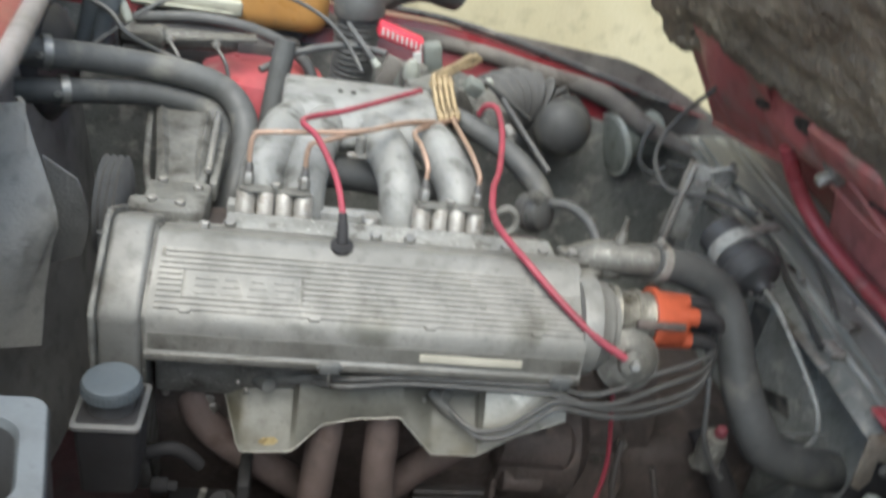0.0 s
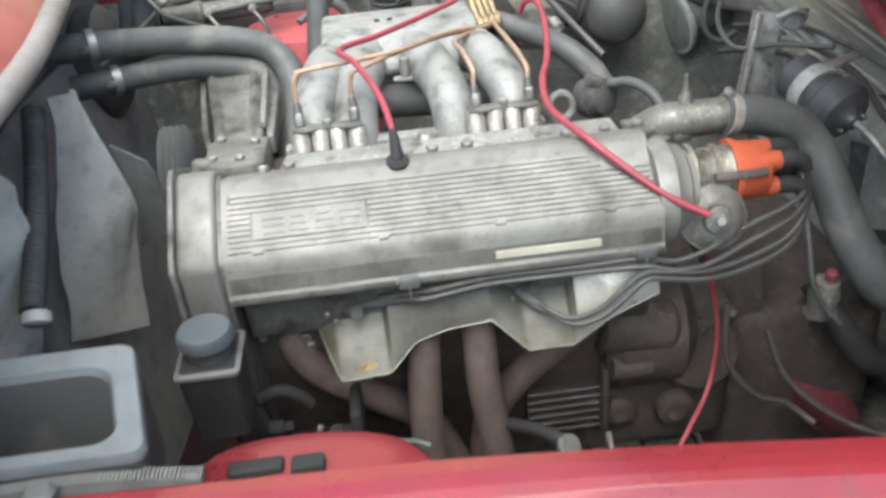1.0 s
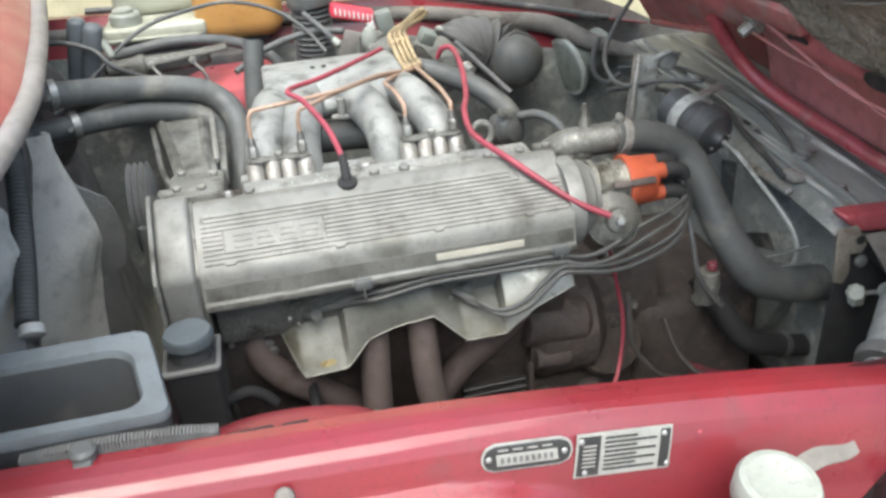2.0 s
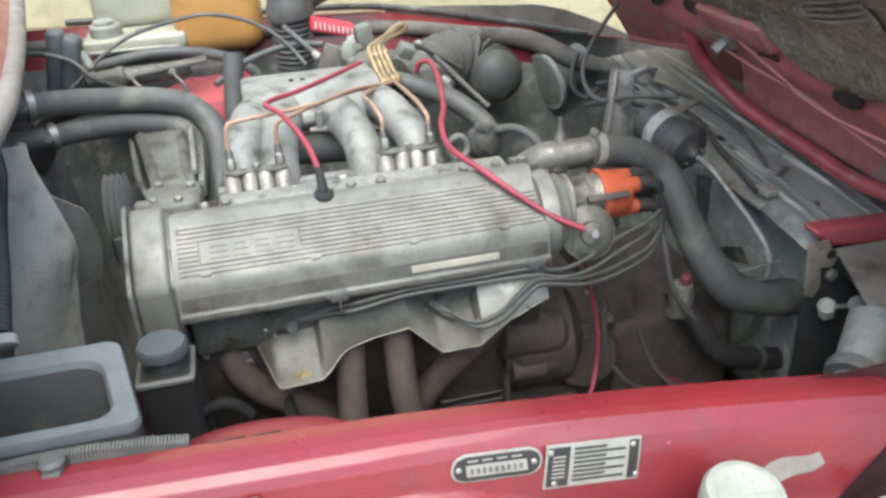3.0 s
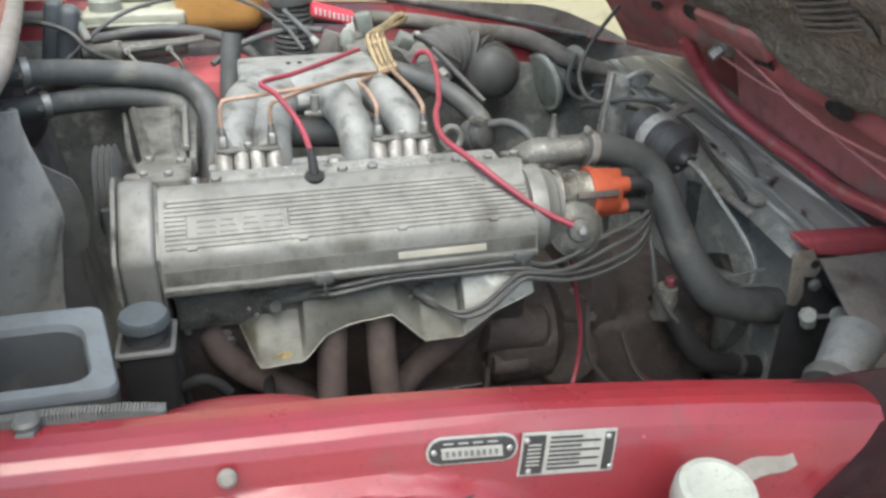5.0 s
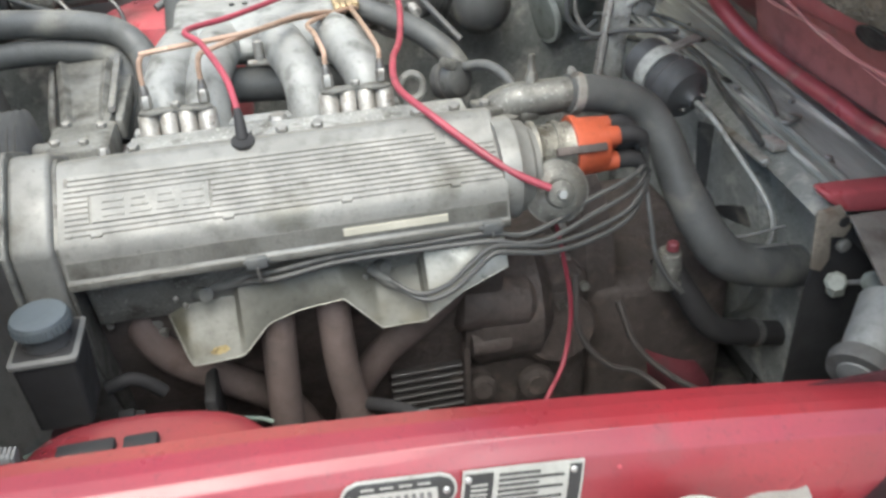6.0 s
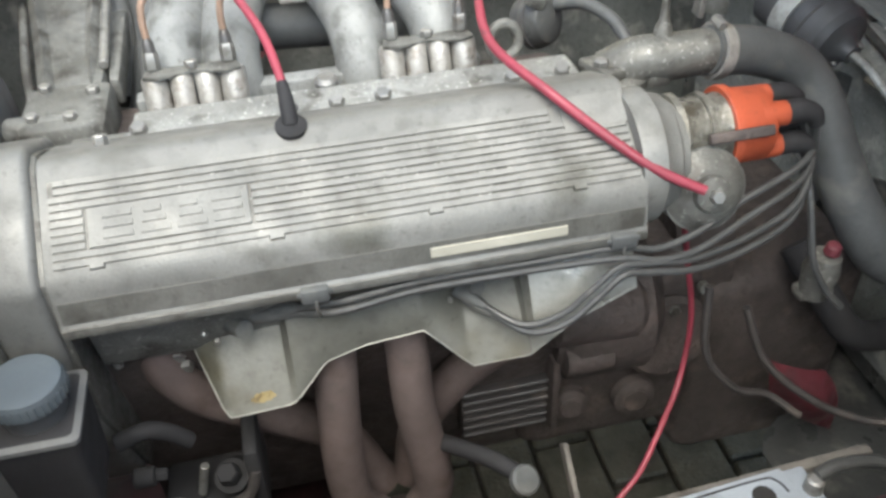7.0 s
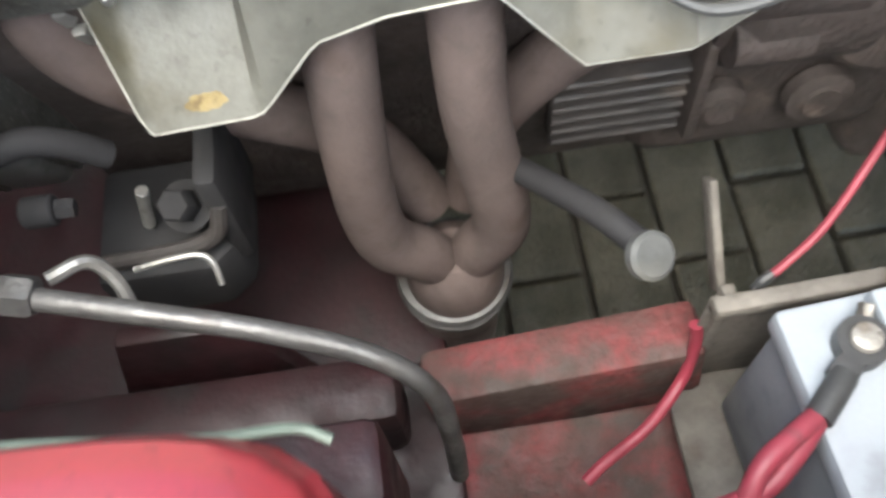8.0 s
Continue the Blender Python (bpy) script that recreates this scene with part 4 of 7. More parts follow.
solo("coolant_pipe", tube([(0.17, 1.02, 0.915), (0.21, 0.985, 0.908), (0.255, 0.945, 0.892), (0.288, 0.912, 0.868), (0.303, 0.890, 0.846)], 0.017, 18), RUBBER, "black rubber pipe running from the throttle to the cylinder head", "pipe")


def injector_bank(x0, x1):
    bank = thing("injector_bank", ((x0 + x1) / 2, 0.75, 0.84), "pair of bright steel injector sleeves under a clamp plate", "injectors", "injector banks")
    n = 4
    for k in range(n):
        x = x0 + 0.009 + (x1 - x0 - 0.018) * k / (n - 1)
        r = 0.0118 if k in (0, 3) else 0.0104
        part("sleeve", lathe([(0, r * 0.95), (0.003, r), (0.046, r), (0.049, r * 0.85)], (x, 0.738, 0.843), (x, 0.755, 0.893), 20), ALLOY_BRIGHT, bank)
    part("clamp_plate", prism([(x0, 0.744), (x0 + 0.012, 0.739), ((x0 + x1) / 2, 0.747), (x1 - 0.012, 0.739), (x1, 0.744), (x1 - 0.004, 0.762), ((x0 + x1) / 2, 0.757), (x0 + 0.004, 0.762)], 0.8905, 0.8945, 0.0012, "z"), ALLOY_DIRTY, bank)
    for x in (x0 + 0.010, x1 - 0.010):
        nut = part("union_nut", hexnut((x, 0.757, 0.8945), (x, 0.760, 0.910), 0.007), STEEL, bank)
        part("collar", lathe([(0, 0.0055), (0.008, 0.005), (0.012, 0.003)], (x, 0.760, 0.910), (x, 0.763, 0.925), 16), DARK_STEEL, nut)
    part("centre_bolt", hexnut(((x0 + x1) / 2, 0.752, 0.8945), ((x0 + x1) / 2, 0.753, 0.901), 0.006), STEEL, bank)


injector_bank(-0.116, -0.030)
injector_bank(0.097, 0.183)

# fuel lines
FUEL_TOP = Vector((0.160, 0.955, 0.925))
for k, (x, up, col) in enumerate(((-0.106, 0.957, COPPER), (-0.040, 0.953, COPPER), (0.107, 0.945, COPPER), (0.173, 0.940, COPPER))):
    pts = [(x, 0.762, 0.922), (x, 0.765, up - 0.018), (x + 0.004, 0.768, up - 0.004), (x + 0.018, 0.772, up)]
    if k < 2:
        pts += [(0.02, 0.80 + 0.006 * k, 0.959 - 0.004 * k), (0.08, 0.86 + 0.006 * k, 0.954 - 0.004 * k), (0.125, 0.905 + 0.006 * k, 0.944 - 0.004 * k)]
    else:
        pts = [(x, 0.762, 0.922), (x, 0.768, up - 0.008), (x - 0.006, 0.80, up + 0.003), (x - 0.008, 0.86, up)]
    end = FUEL_TOP + Vector((0.009 * k - 0.014, 0.006 * k, 0))
    pts += [end + Vector((-0.010, -0.022, 0.008)), end]
    solo("fuel_line", tube(pts, 0.0032, 10), col, "thin copper fuel line from an injector to the fuel distributor", "fuel line", "fuel lines")
unit = thing("fuel_distributor", (0.15, 1.06, 0.88), "fuel distributor with brass banjo pipes and a red-topped housing", "fuel distributor")
part("body", join(box((0.105, 1.05, 0.90), (0.185, 1.13, 0.945), 0.008), lathe([(0, 0.022), (0.03, 0.022), (0.034, 0.016)], (0.120, 1.13, 0.92), (0.120, 1.13, 1.0), 20)), ALLOY_DIRTY, unit)
for k in range(4):
    e = FUEL_TOP + Vector((0.009 * k - 0.014, 0.006 * k, 0))
    part("brass_pipe", tube([e, e + Vector((-0.005, 0.03, 0.018)), e + Vector((-0.010, 0.064, 0.040)), e + Vector((-0.007, 0.074, 0.047)), e + Vector((0.004, 0.084, 0.051)), e + Vector((0.026, 0.104, 0.057 - 0.003 * (k // 2))), e + Vector((0.052 - 0.010 * (k // 2), 0.128, 0.066 - 0.008 * (k // 2)))], [0.0042, 0.0042, 0.0042, 0.0042, 0.004, 0.0038, 0.0052], 10), BRASS, unit)
    part("brass_union", hexnut(e + Vector((-0.001, 0.004, 0.003)), e + Vector((-0.002, 0.016, 0.010)), 0.0065), BRASS, unit)
    part("brass_union", hexnut(e + Vector((-0.009, 0.054, 0.033)), e + Vector((-0.0105, 0.064, 0.0395)), 0.0062), BRASS, unit)
part("white_union", lathe([(0, 0.012), (0.012, 0.013), (0.024, 0.010), (0.03, 0.006)], (0.112, 1.10, 0.94), (0.112, 1.09, 1.0), 18), WHITE, unit)
part("rusty_bracket", box((0.070, 1.16, 0.90), (0.110, 1.17, 0.95), 0.003, 2, pose(0, 0, 0, 0, 20, 0)), TRAY, unit)
red_top = part("red_cap", prism([(0.062, 0.966), (0.067, 0.987), (0.144, 0.966), (0.140, 0.944)], 1.222, 1.260, 0.004, "y"), REDPRINT, unit, "red moulded cap")
for k in range(9):
    x = 0.070 + 0.0082 * k
    part("cap_rib", box((x, 1.2195, 0.969 - 0.0023 * k), (x + 0.0035, 1.223, 0.981 - 0.0023 * k), 0.0005, 1), PAPER, red_top, smooth=False)
part("white_tag", box((0.126, 1.196, 0.920), (0.140, 1.200, 0.955), 0.001, 1, pose(0, 0, 0, 0, -12, 10)), PAPER, unit, "white tag")
part("grey_block", box((0.142, 1.19, 0.925), (0.172, 1.22, 0.972), 0.005, 2, pose(0, 0, 0, 0, -10, 0)), LAMP, unit)
part("lever", join(box((0.098, 1.140, 0.905), (0.122, 1.146, 0.948), 0.003, 2, pose(0, 0, 0, 0, 24, 0)), lathe([(0, 0.009), (0.006, 0.008)], (0.104, 1.136, 0.93), (0.104, 1.10, 0.93), 14)), LAMP, unit)
vac_tip = thing("vacuum_pipe", (0.071, 1.18, 0.921), "thin black pipe with a white plastic tip", "pipe")
part("pipe", tube([(0.015, 1.24, 0.975), (0.040, 1.20, 0.955), (0.062, 1.185, 0.932)], 0.005, 10), RUBBER, vac_tip)
part("tip", lathe([(0, 0.0062), (0.014, 0.0075), (0.018, 0.004)], (0.058, 1.187, 0.936), (0.074, 1.178, 0.918), 14), WHITE, vac_tip, "white plastic tip")
duct = thing("air_duct", (0.034, 1.30, 0.84), "black rubber air duct with a corrugated neck", "duct")
part("neck", tube([(0.030, 1.32, 0.84), (0.032, 1.31, 0.89), (0.034, 1.305, 0.985)], 0.036, 28, wave=(0.010, 0.0035)), RUBBER, duct)
part("elbow", tube([(0.034, 1.305, 0.980), (0.034, 1.305, 0.995), (0.05, 1.32, 1.018), (0.14, 1.40, 1.028), (0.22, 1.46, 1.0)], [0.044, 0.044, 0.042, 0.036, 0.030], 28), RUBBER, duct)
bel = thing("intake_bellows", (0.42, 1.38, 0.66), "large black corrugated air hose with a smooth end", "hose")
part("bellows", tube([(0.255, 1.25, 0.835), (0.30, 1.31, 0.850), (0.36, 1.355, 0.848), (0.415, 1.355, 0.830), (0.440, 1.325, 0.815)], [0.044, 0.047, 0.050, 0.052, 0.052], 30, wave=(0.024, 0.0085)), SEAL, bel)
part("end_sleeve", lathe([(0, 0.050), (0.006, 0.054), (0.034, 0.053), (0.054, 0.047), (0.068, 0.034), (0.074, 0.012)], (0.440, 1.328, 0.814), (0.424, 1.21, 0.822), 32), RUBBER, bel)
part("clamp", lathe([(0, 0.0555), (0, 0.058), (0.010, 0.058), (0.010, 0.0555)], (0.4395, 1.320, 0.8145), (0.424, 1.21, 0.822), 32), DARK_STEEL, bel)
pumpb = thing("auxiliary_pump", (0.36, 0.84, 0.78), "round grimy pump body behind the thermostat housing", "pump")
part("body", lathe([(0, 0.016), (0.006, 0.025), (0.03, 0.0285), (0.042, 0.024), (0.048, 0.014)], (0.268, 0.878, 0.838), (0.296, 0.842, 0.852), 30), BLACK, pumpb)
part("band", lathe([(0, 0.0275), (0, 0.030), (0.007, 0.030), (0.007, 0.0275)], (0.280, 0.862, 0.844), (0.296, 0.842, 0.852), 30), DARK_STEEL, pumpb)
part("lug", box((0.262, 0.838, 0.868), (0.286, 0.846, 0.882), 0.004, 2, pose(0, 0, 0, 0, 30, 0)), ALLOY_DIRTY, pumpb)
part("pipe", tube([(0.300, 0.850, 0.866), (0.322, 0.825, 0.874), (0.340, 0.79, 0.868), (0.348, 0.75, 0.850)], 0.007, 12), RUBBER, pumpb)
throttle = thing("throttle_housing", (0.25, 1.12, 0.82), "grimy alloy throttle housing beside the intake plenum", "throttle")
part("housing", join(lathe([(0, 0.036), (0.01, 0.042), (0.06, 0.042), (0.07, 0.036)], (0.20, 1.13, 0.885), (0.32, 1.20, 0.875), 26), box((0.215, 1.08, 0.85), (0.275, 1.12, 0.91), 0.008)), ALLOY_DIRTY, throttle)
part("link_rod", tube([(0.218, 1.05, 0.965), (0.26, 1.07, 0.935), (0.31, 1.09, 0.90)], 0.004, 8), RUBBER, throttle)
part("green_plug", box((0.188, 1.03, 0.945), (0.215, 1.055, 0.968), 0.004, 2, pose(0, 0, 0, 20, 25, 10)), LAMP, throttle)

part("spring", tube([(0.262 + 0.007 * math.cos(k), 1.02 - 0.001 * k, 0.905 + 0.007 * math.sin(k)) for k in range(36)], 0.0014, 6, 2), STEEL, throttle)
part("stay", tube([(0.249, 1.08, 0.941), (0.270, 1.04, 0.920), (0.290, 1.00, 0.899), (0.318, 0.95, 0.870)], 0.005, 8), PLASTIC_DARK, throttle)
part("plug_end", lathe([(0, 0.007), (0.010, 0.008), (0.014, 0.005)], (0.222, 1.06, 0.955), (0.238, 1.07, 0.966), 12), WHITE, throttle)
for k in range(4):
    part("housing_bolt", hexnut((0.222 + 0.014 * k, 1.078, 0.862 + 0.03 * (k % 2)), (0.222 + 0.014 * k, 1.068, 0.864 + 0.03 * (k % 2)), 0.005), STEEL, throttle)

# red hoses
solo("vacuum_hose", tube([(0.113, 0.972, 0.964), (0.05, 0.90, 0.965), (0.0, 0.84, 0.968), (-0.047, 0.778, 0.975), (-0.030, 0.745, 0.968), (-0.008, 0.69, 0.948), (0.001, 0.645, 0.930), (0.003, 0.622, 0.918)], 0.0037, 12), RED_HOSE, "red rubber vacuum hose looping over the intake runners", "hose", "red hoses")
boot = thing("hose_boot", (0.003, 0.615, 0.898), "black rubber boot on the valve cover's edge", "boot")
part("boot", tube([(0.0035, 0.613, 0.902), (0.003, 0.622, 0.917), (0.002, 0.634, 0.928)], [0.0065, 0.006, 0.0045], 14), DEEP, boot)
part("foot", lathe([(0, 0.0125), (0.004, 0.0125), (0.0055, 0.009)], (0.0035, 0.612, 0.899), (0.0035, 0.606, 0.92), 20), DEEP, boot)
solo("vacuum_hose", tube([(0.205, 0.985, 0.935), (0.212, 0.975, 0.952), (0.224, 0.955, 0.955), (0.222, 0.89, 0.942), (0.205, 0.80, 0.928), (0.187, 0.740, 0.926), (0.180, 0.668, 0.918), (0.2075, 0.600, 0.905), (0.249, 0.560, 0.876), (0.281, 0.538, 0.856), (0.314, 0.524, 0.841)], 0.0042, 12), RED_HOSE, "red rubber vacuum hose sagging across the valve cover to the distributor", "hose", "red hoses")
solo("red_wire", tube([(0.330, 0.585, 0.815), (0.346, 0.608, 0.765), (0.362, 0.610, 0.695), (0.368, 0.592, 0.628), (0.352, 0.567, 0.568), (0.322, 0.535, 0.544), (0.288, 0.503, 0.521), (0.262, 0.487, 0.509), (0.248, 0.480, 0.503)], 0.0030, 10), RED_HOSE, "thin red wire hanging down beside the engine", "wire")
solo("wire_tip", tube([(0.252, 0.482, 0.505), (0.245, 0.479, 0.501), (0.239, 0.477, 0.496)], [0.0036, 0.004, 0.002], 10), PLASTIC_DARK, "dark frayed end of the red wire", "wire end")
solo("lifting_eye", join(tube([(0.203 + 0.0135 * math.cos(a), 0.712 + 0.003 * math.sin(a), 0.900 + 0.0145 * math.sin(a)) for a in [k * math.pi / 8 for k in range(17)]], 0.0046, 10, 3), box((0.192, 0.707, 0.872), (0.206, 0.715, 0.890), 0.003)), ALLOY_DIRTY, "grey steel lifting eye on the cylinder head", "lifting eye")

# ---- thermostat and top hose ----
stat = thing("thermostat_housing", (0.32, 0.68, 0.84), "grimy alloy thermostat housing with an elbow", "housing")
part("body", join(lathe([(0, 0.028), (0.02, 0.028), (0.024, 0.032), (0.032, 0.032), (0.036, 0.024)], (0.303, 0.690, 0.836), (0.303, 0.686, 0.92), 24), tube([(0.296, 0.69, 0.862), (0.318, 0.684, 0.876), (0.345, 0.677, 0.880), (0.388, 0.670, 0.884)], [0.024, 0.0225, 0.0215, 0.0205], 22), box((0.322, 0.660, 0.858), (0.346, 0.694, 0.874), 0.005)), GRIMY, stat)
part("elbow_flange", join(box((0.272, 0.664, 0.868), (0.322, 0.706, 0.879), 0.004, 2, pose(0, 0, 0, 0, 6, 20)), box((0.276, 0.668, 0.856), (0.318, 0.704, 0.864), 0.003, 2, pose(0, 0, 0, 0, 6, 20))), GRIMY, stat)
part("bleed_nipple", lathe([(0, 0.009), (0.012, 0.008), (0.016, 0.005), (0.030, 0.0035), (0.036, 0.004)], (0.341, 0.681, 0.896), (0.344, 0.690, 0.96), 14), GRIMY, stat)
for x, y in ((0.282, 0.676), (0.315, 0.695)):
    part("bolt", hexnut((x, y, 0.878), (x, y, 0.887), 0.0065), STEEL, stat)
top_hose = thing("radiator_hose", (0.55, 0.63, 0.60), "thick black radiator hose sweeping down to the radiator", "hose")
part("hose", tube([(0.380, 0.669, 0.885), (0.434, 0.675, 0.874), (0.482, 0.675, 0.850), (0.506, 0.658, 0.812), (0.519, 0.637, 0.768), (0.537, 0.610, 0.720), (0.574, 0.592, 0.668), (0.632, 0.592, 0.644), (0.712, 0.602, 0.624)], [0.0225, 0.0225, 0.0225, 0.023, 0.024, 0.026, 0.028, 0.0285, 0.028], 26), RUBBER, top_hose)
hc = part("clamp", lathe([(0, 0.0232), (0, 0.0258), (0.011, 0.0258), (0.011, 0.0232)], (0.384, 0.670, 0.884), (0.41, 0.673, 0.878), 30), ALLOY_BRIGHT, top_hose, "bright steel band clamp")
part("screw", hexnut((0.388, 0.662, 0.909), (0.388, 0.678, 0.911), 0.005), STEEL, hc)
part("clamp", lathe([(0, 0.0285), (0, 0.031), (0.012, 0.031), (0.012, 0.0285)], (0.694, 0.599, 0.629), (0.712, 0.602, 0.624), 30), ALLOY_BRIGHT, top_hose)

# ---- distributor ----
dist = thing("distributor", (0.36, 0.60, 0.80), "alloy distributor with an orange cap and black boots", "distributor")
AX = (0.598, 0.848)
part("body", lathe([(0, 0.036), (0.006, 0.037), (0.010, 0.031), (0.014, 0.030), (0.046, 0.031), (0.052, 0.033)], (0.312, *AX), (0.5, *AX), 32), OILY_ALLOY, dist)
cap = part("cap", join(lathe([(0, 0.036), (0.001, 0.0368), (0.007, 0.0368), (0.008, 0.0335), (0.036, 0.032), (0.040, 0.030), (0.0405, 0.016)], (0.360, *AX), (0.5, *AX), 32),
                       *[lathe([(0, 0.0115), (0.024, 0.0108), (0.026, 0.008)], (0.388, AX[0] + 0.0215 * math.cos(a), AX[1] + 0.0215 * math.sin(a)), (0.5, AX[0] + 0.0215 * math.cos(a), AX[1] + 0.0215 * math.sin(a)), 16) for a in [radians(45 + 90 * k) for k in range(4)]],
                       lathe([(0, 0.0095), (0.026, 0.009), (0.029, 0.0075)], (0.392, *AX), (0.5, *AX), 16)), ORANGE, dist, "orange plastic cap")
part("cap_clip", box((0.334, 0.5600, 0.857), (0.392, 0.5660, 0.866), 0.0015, 2, pose(0, 0, 0, -30, 0, 0)), GRIME, dist, "dark spring clip")
part("band", lathe([(0, 0.0318), (0, 0.0335), (0.006, 0.0335), (0.006, 0.0318)], (0.340, *AX), (0.5, *AX), 32), OILY_ALLOY, dist)
vac = part("vacuum_capsule", lathe([(0, 0.014), (0.012, 0.016), (0.016, 0.031), (0.020, 0.0345), (0.026, 0.0350), (0.031, 0.029), (0.036, 0.0245), (0.038, 0.0165), (0.043, 0.0145), (0.046, 0.008)], (0.3315, 0.575, 0.812), (0.3275, 0.475, 0.848), 36), GRIMY, dist)
part("stud", hexnut((0.3298, 0.5325, 0.8273), (0.3294, 0.525, 0.830), 0.006), STEEL, vac)
part("seam", lathe([(0, 0.0335), (0, 0.0362), (0.0025, 0.0362), (0.0025, 0.0335)], (0.3306, 0.5535, 0.8197), (0.3275, 0.475, 0.848), 36), ALLOY_DIRTY, vac)
BOOTS = []
for k in range(4):
    a = radians(45 + 90 * k)
    p = Vector((0.412, AX[0] + 0.0215 * math.cos(a), AX[1] + 0.0215 * math.sin(a)))
    BOOTS.append(p)
    part("boot", tube([p, p + Vector((0.014, 0, 0)), p + Vector((0.026, -0.002, -0.004)), p + Vector((0.031, -0.004, -0.014))], [0.0105, 0.0105, 0.009, 0.0065], 14), DEEP, dist)
part("boot", tube([(0.414, *AX), (0.430, AX[0], AX[1]), (0.442, AX[0] + 0.002, AX[1] + 0.004), (0.450, AX[0] + 0.004, AX[1] - 0.006)], [0.0105, 0.0105, 0.009, 0.0065], 14), DEEP, dist)
RUN = [[(0.444, 0.578, 0.826), (0.420, 0.562, 0.818), (0.362, 0.545, 0.806), (0.320, 0.532, 0.793), (0.282, 0.526, 0.788), (0.245, 0.526, 0.796), (0.17, 0.529, 0.794), (0.09, 0.530, 0.794), (0.02, 0.532, 0.786), (-0.015, 0.545, 0.776), (-0.035, 0.560, 0.762)],
       [(0.452, 0.590, 0.832), (0.432, 0.564, 0.806), (0.370, 0.542, 0.790), (0.320, 0.526, 0.779), (0.282, 0.520, 0.780), (0.245, 0.521, 0.789), (0.16, 0.5265, 0.788), (0.08, 0.528, 0.787), (0.02, 0.530, 0.778), (-0.020, 0.548, 0.768), (-0.055, 0.568, 0.755)],
       [(0.448, 0.578, 0.812), (0.420, 0.550, 0.788), (0.365, 0.534, 0.774), (0.315, 0.523, 0.772), (0.275, 0.518, 0.780), (0.246, 0.517, 0.783), (0.222, 0.513, 0.768), (0.196, 0.511, 0.748), (0.165, 0.517, 0.738), (0.138, 0.540, 0.745), (0.118, 0.56, 0.752)],
       [(0.455, 0.586, 0.806), (0.418, 0.546, 0.778), (0.362, 0.528, 0.765), (0.312, 0.517, 0.766), (0.272, 0.513, 0.775), (0.248, 0.512, 0.778), (0.226, 0.508, 0.763), (0.200, 0.506, 0.743), (0.170, 0.512, 0.733), (0.144, 0.535, 0.739), (0.126, 0.555, 0.746)]]
for k, pts in enumerate(RUN):
    lead = thing("ignition_lead", pts[-1], "grey-black rubber ignition lead along the valve cover", "lead", "ignition leads")
    part("cable", tube([BOOTS[(k + 3) % 4] + Vector((0.030, -0.003, -0.010))] + pts, 0.0031, 10), CABLE, lead)
    part("plug_boot", tube([pts[-2], (Vector(pts[-2]) + Vector(pts[-1])) / 2, pts[-1]], [0.0036, 0.0062, 0.0068], 12), RUBBER, lead, "black rubber plug boot")
for x in (-0.075, 0.120):
    plug = thing("spark_plug", (x, 0.585, 0.735), "spark plug with a black cap behind the heat shield", "spark plug", "spark plugs")
    part("cap", tube([(x + 0.015, 0.552, 0.756), (x + 0.004, 0.57, 0.750), (x - 0.006, 0.59, 0.742)], [0.008, 0.009, 0.007], 12), RUBBER, plug)
    for k in range(2):
        part("stud", lathe([(0, 0.0032), (0.003, 0.0028), (0.005, 0.0014)], (x - 0.018 + 0.009 * k, 0.560 - 0.004 * k, 0.752 - 0.008 * k), (x - 0.018 + 0.009 * k, 0.54, 0.77), 10), STEEL, plug)

# ---- heat shield and exhaust ----
SHIELD_LINE = [(-0.140, 0.592, 0.741, 0.588, 0.735), (-0.111, 0.590, 0.742, 0.585, 0.732), (-0.087, 0.588, 0.758, 0.525, 0.686), (-0.033, 0.588, 0.762, 0.525, 0.689), (-0.028, 0.562, 0.772, 0.526, 0.692), (0.000, 0.554, 0.775, 0.541, 0.715),
               (0.035, 0.550, 0.777, 0.540, 0.727), (0.084, 0.550, 0.779, 0.536, 0.735), (0.121, 0.588, 0.762, 0.516, 0.703), (0.172, 0.588, 0.764, 0.517, 0.702), (0.177, 0.558, 0.777, 0.518, 0.705), (0.215, 0.552, 0.781, 0.522, 0.730), (0.268, 0.551, 0.787, 0.527, 0.750)]


def shield_at(u, v):
    x = SHIELD_LINE[0][0] + (SHIELD_LINE[-1][0] - SHIELD_LINE[0][0]) * u
    ty, tz, by, bz = lerp_table(SHIELD_LINE, x)
    bow = 0.004 * math.sin(math.pi * v)
    return Vector((x, ty + (by - ty) * v - bow, tz + (bz - tz) * v - bow * 0.5))


shield = thing("heat_shield", (0.07, 0.56, 0.683), "pale bent sheet-metal heat shield over the exhaust ports", "heat shield")
FLAP_FROM = (0.174 - SHIELD_LINE[0][0]) / (SHIELD_LINE[-1][0] - SHIELD_LINE[0][0])
part("sheet", sheet(lambda u, v: shield_at(u * FLAP_FROM, v), 100, 8, 0.0014, (0, 0.8, 0.2)), SHIELD, shield)
# Flap in the lit copy: its sky reflection is put into the colour
part("end_flap", sheet(lambda u, v: shield_at(FLAP_FROM + (1 - FLAP_FROM) * u, v), 24, 8, 0.0014, (0, 0.8, 0.2)), SHIELD_LIT, shield, "pale end flap with brighter light in its colour")
def stain_at(u, v):
    a = 2 * math.pi * u
    r = v * (0.75 + 0.35 * noise.noise((2 * math.cos(a), 2 * math.sin(a), 4)))
    x, w = -0.056 + 0.014 * r * math.cos(a), 0.86 + 0.07 * r * math.sin(a)
    p = shield_at((x - SHIELD_LINE[0][0]) / (SHIELD_LINE[-1][0] - SHIELD_LINE[0][0]), w)
    return p + Vector((0, -0.0012, -0.0005))


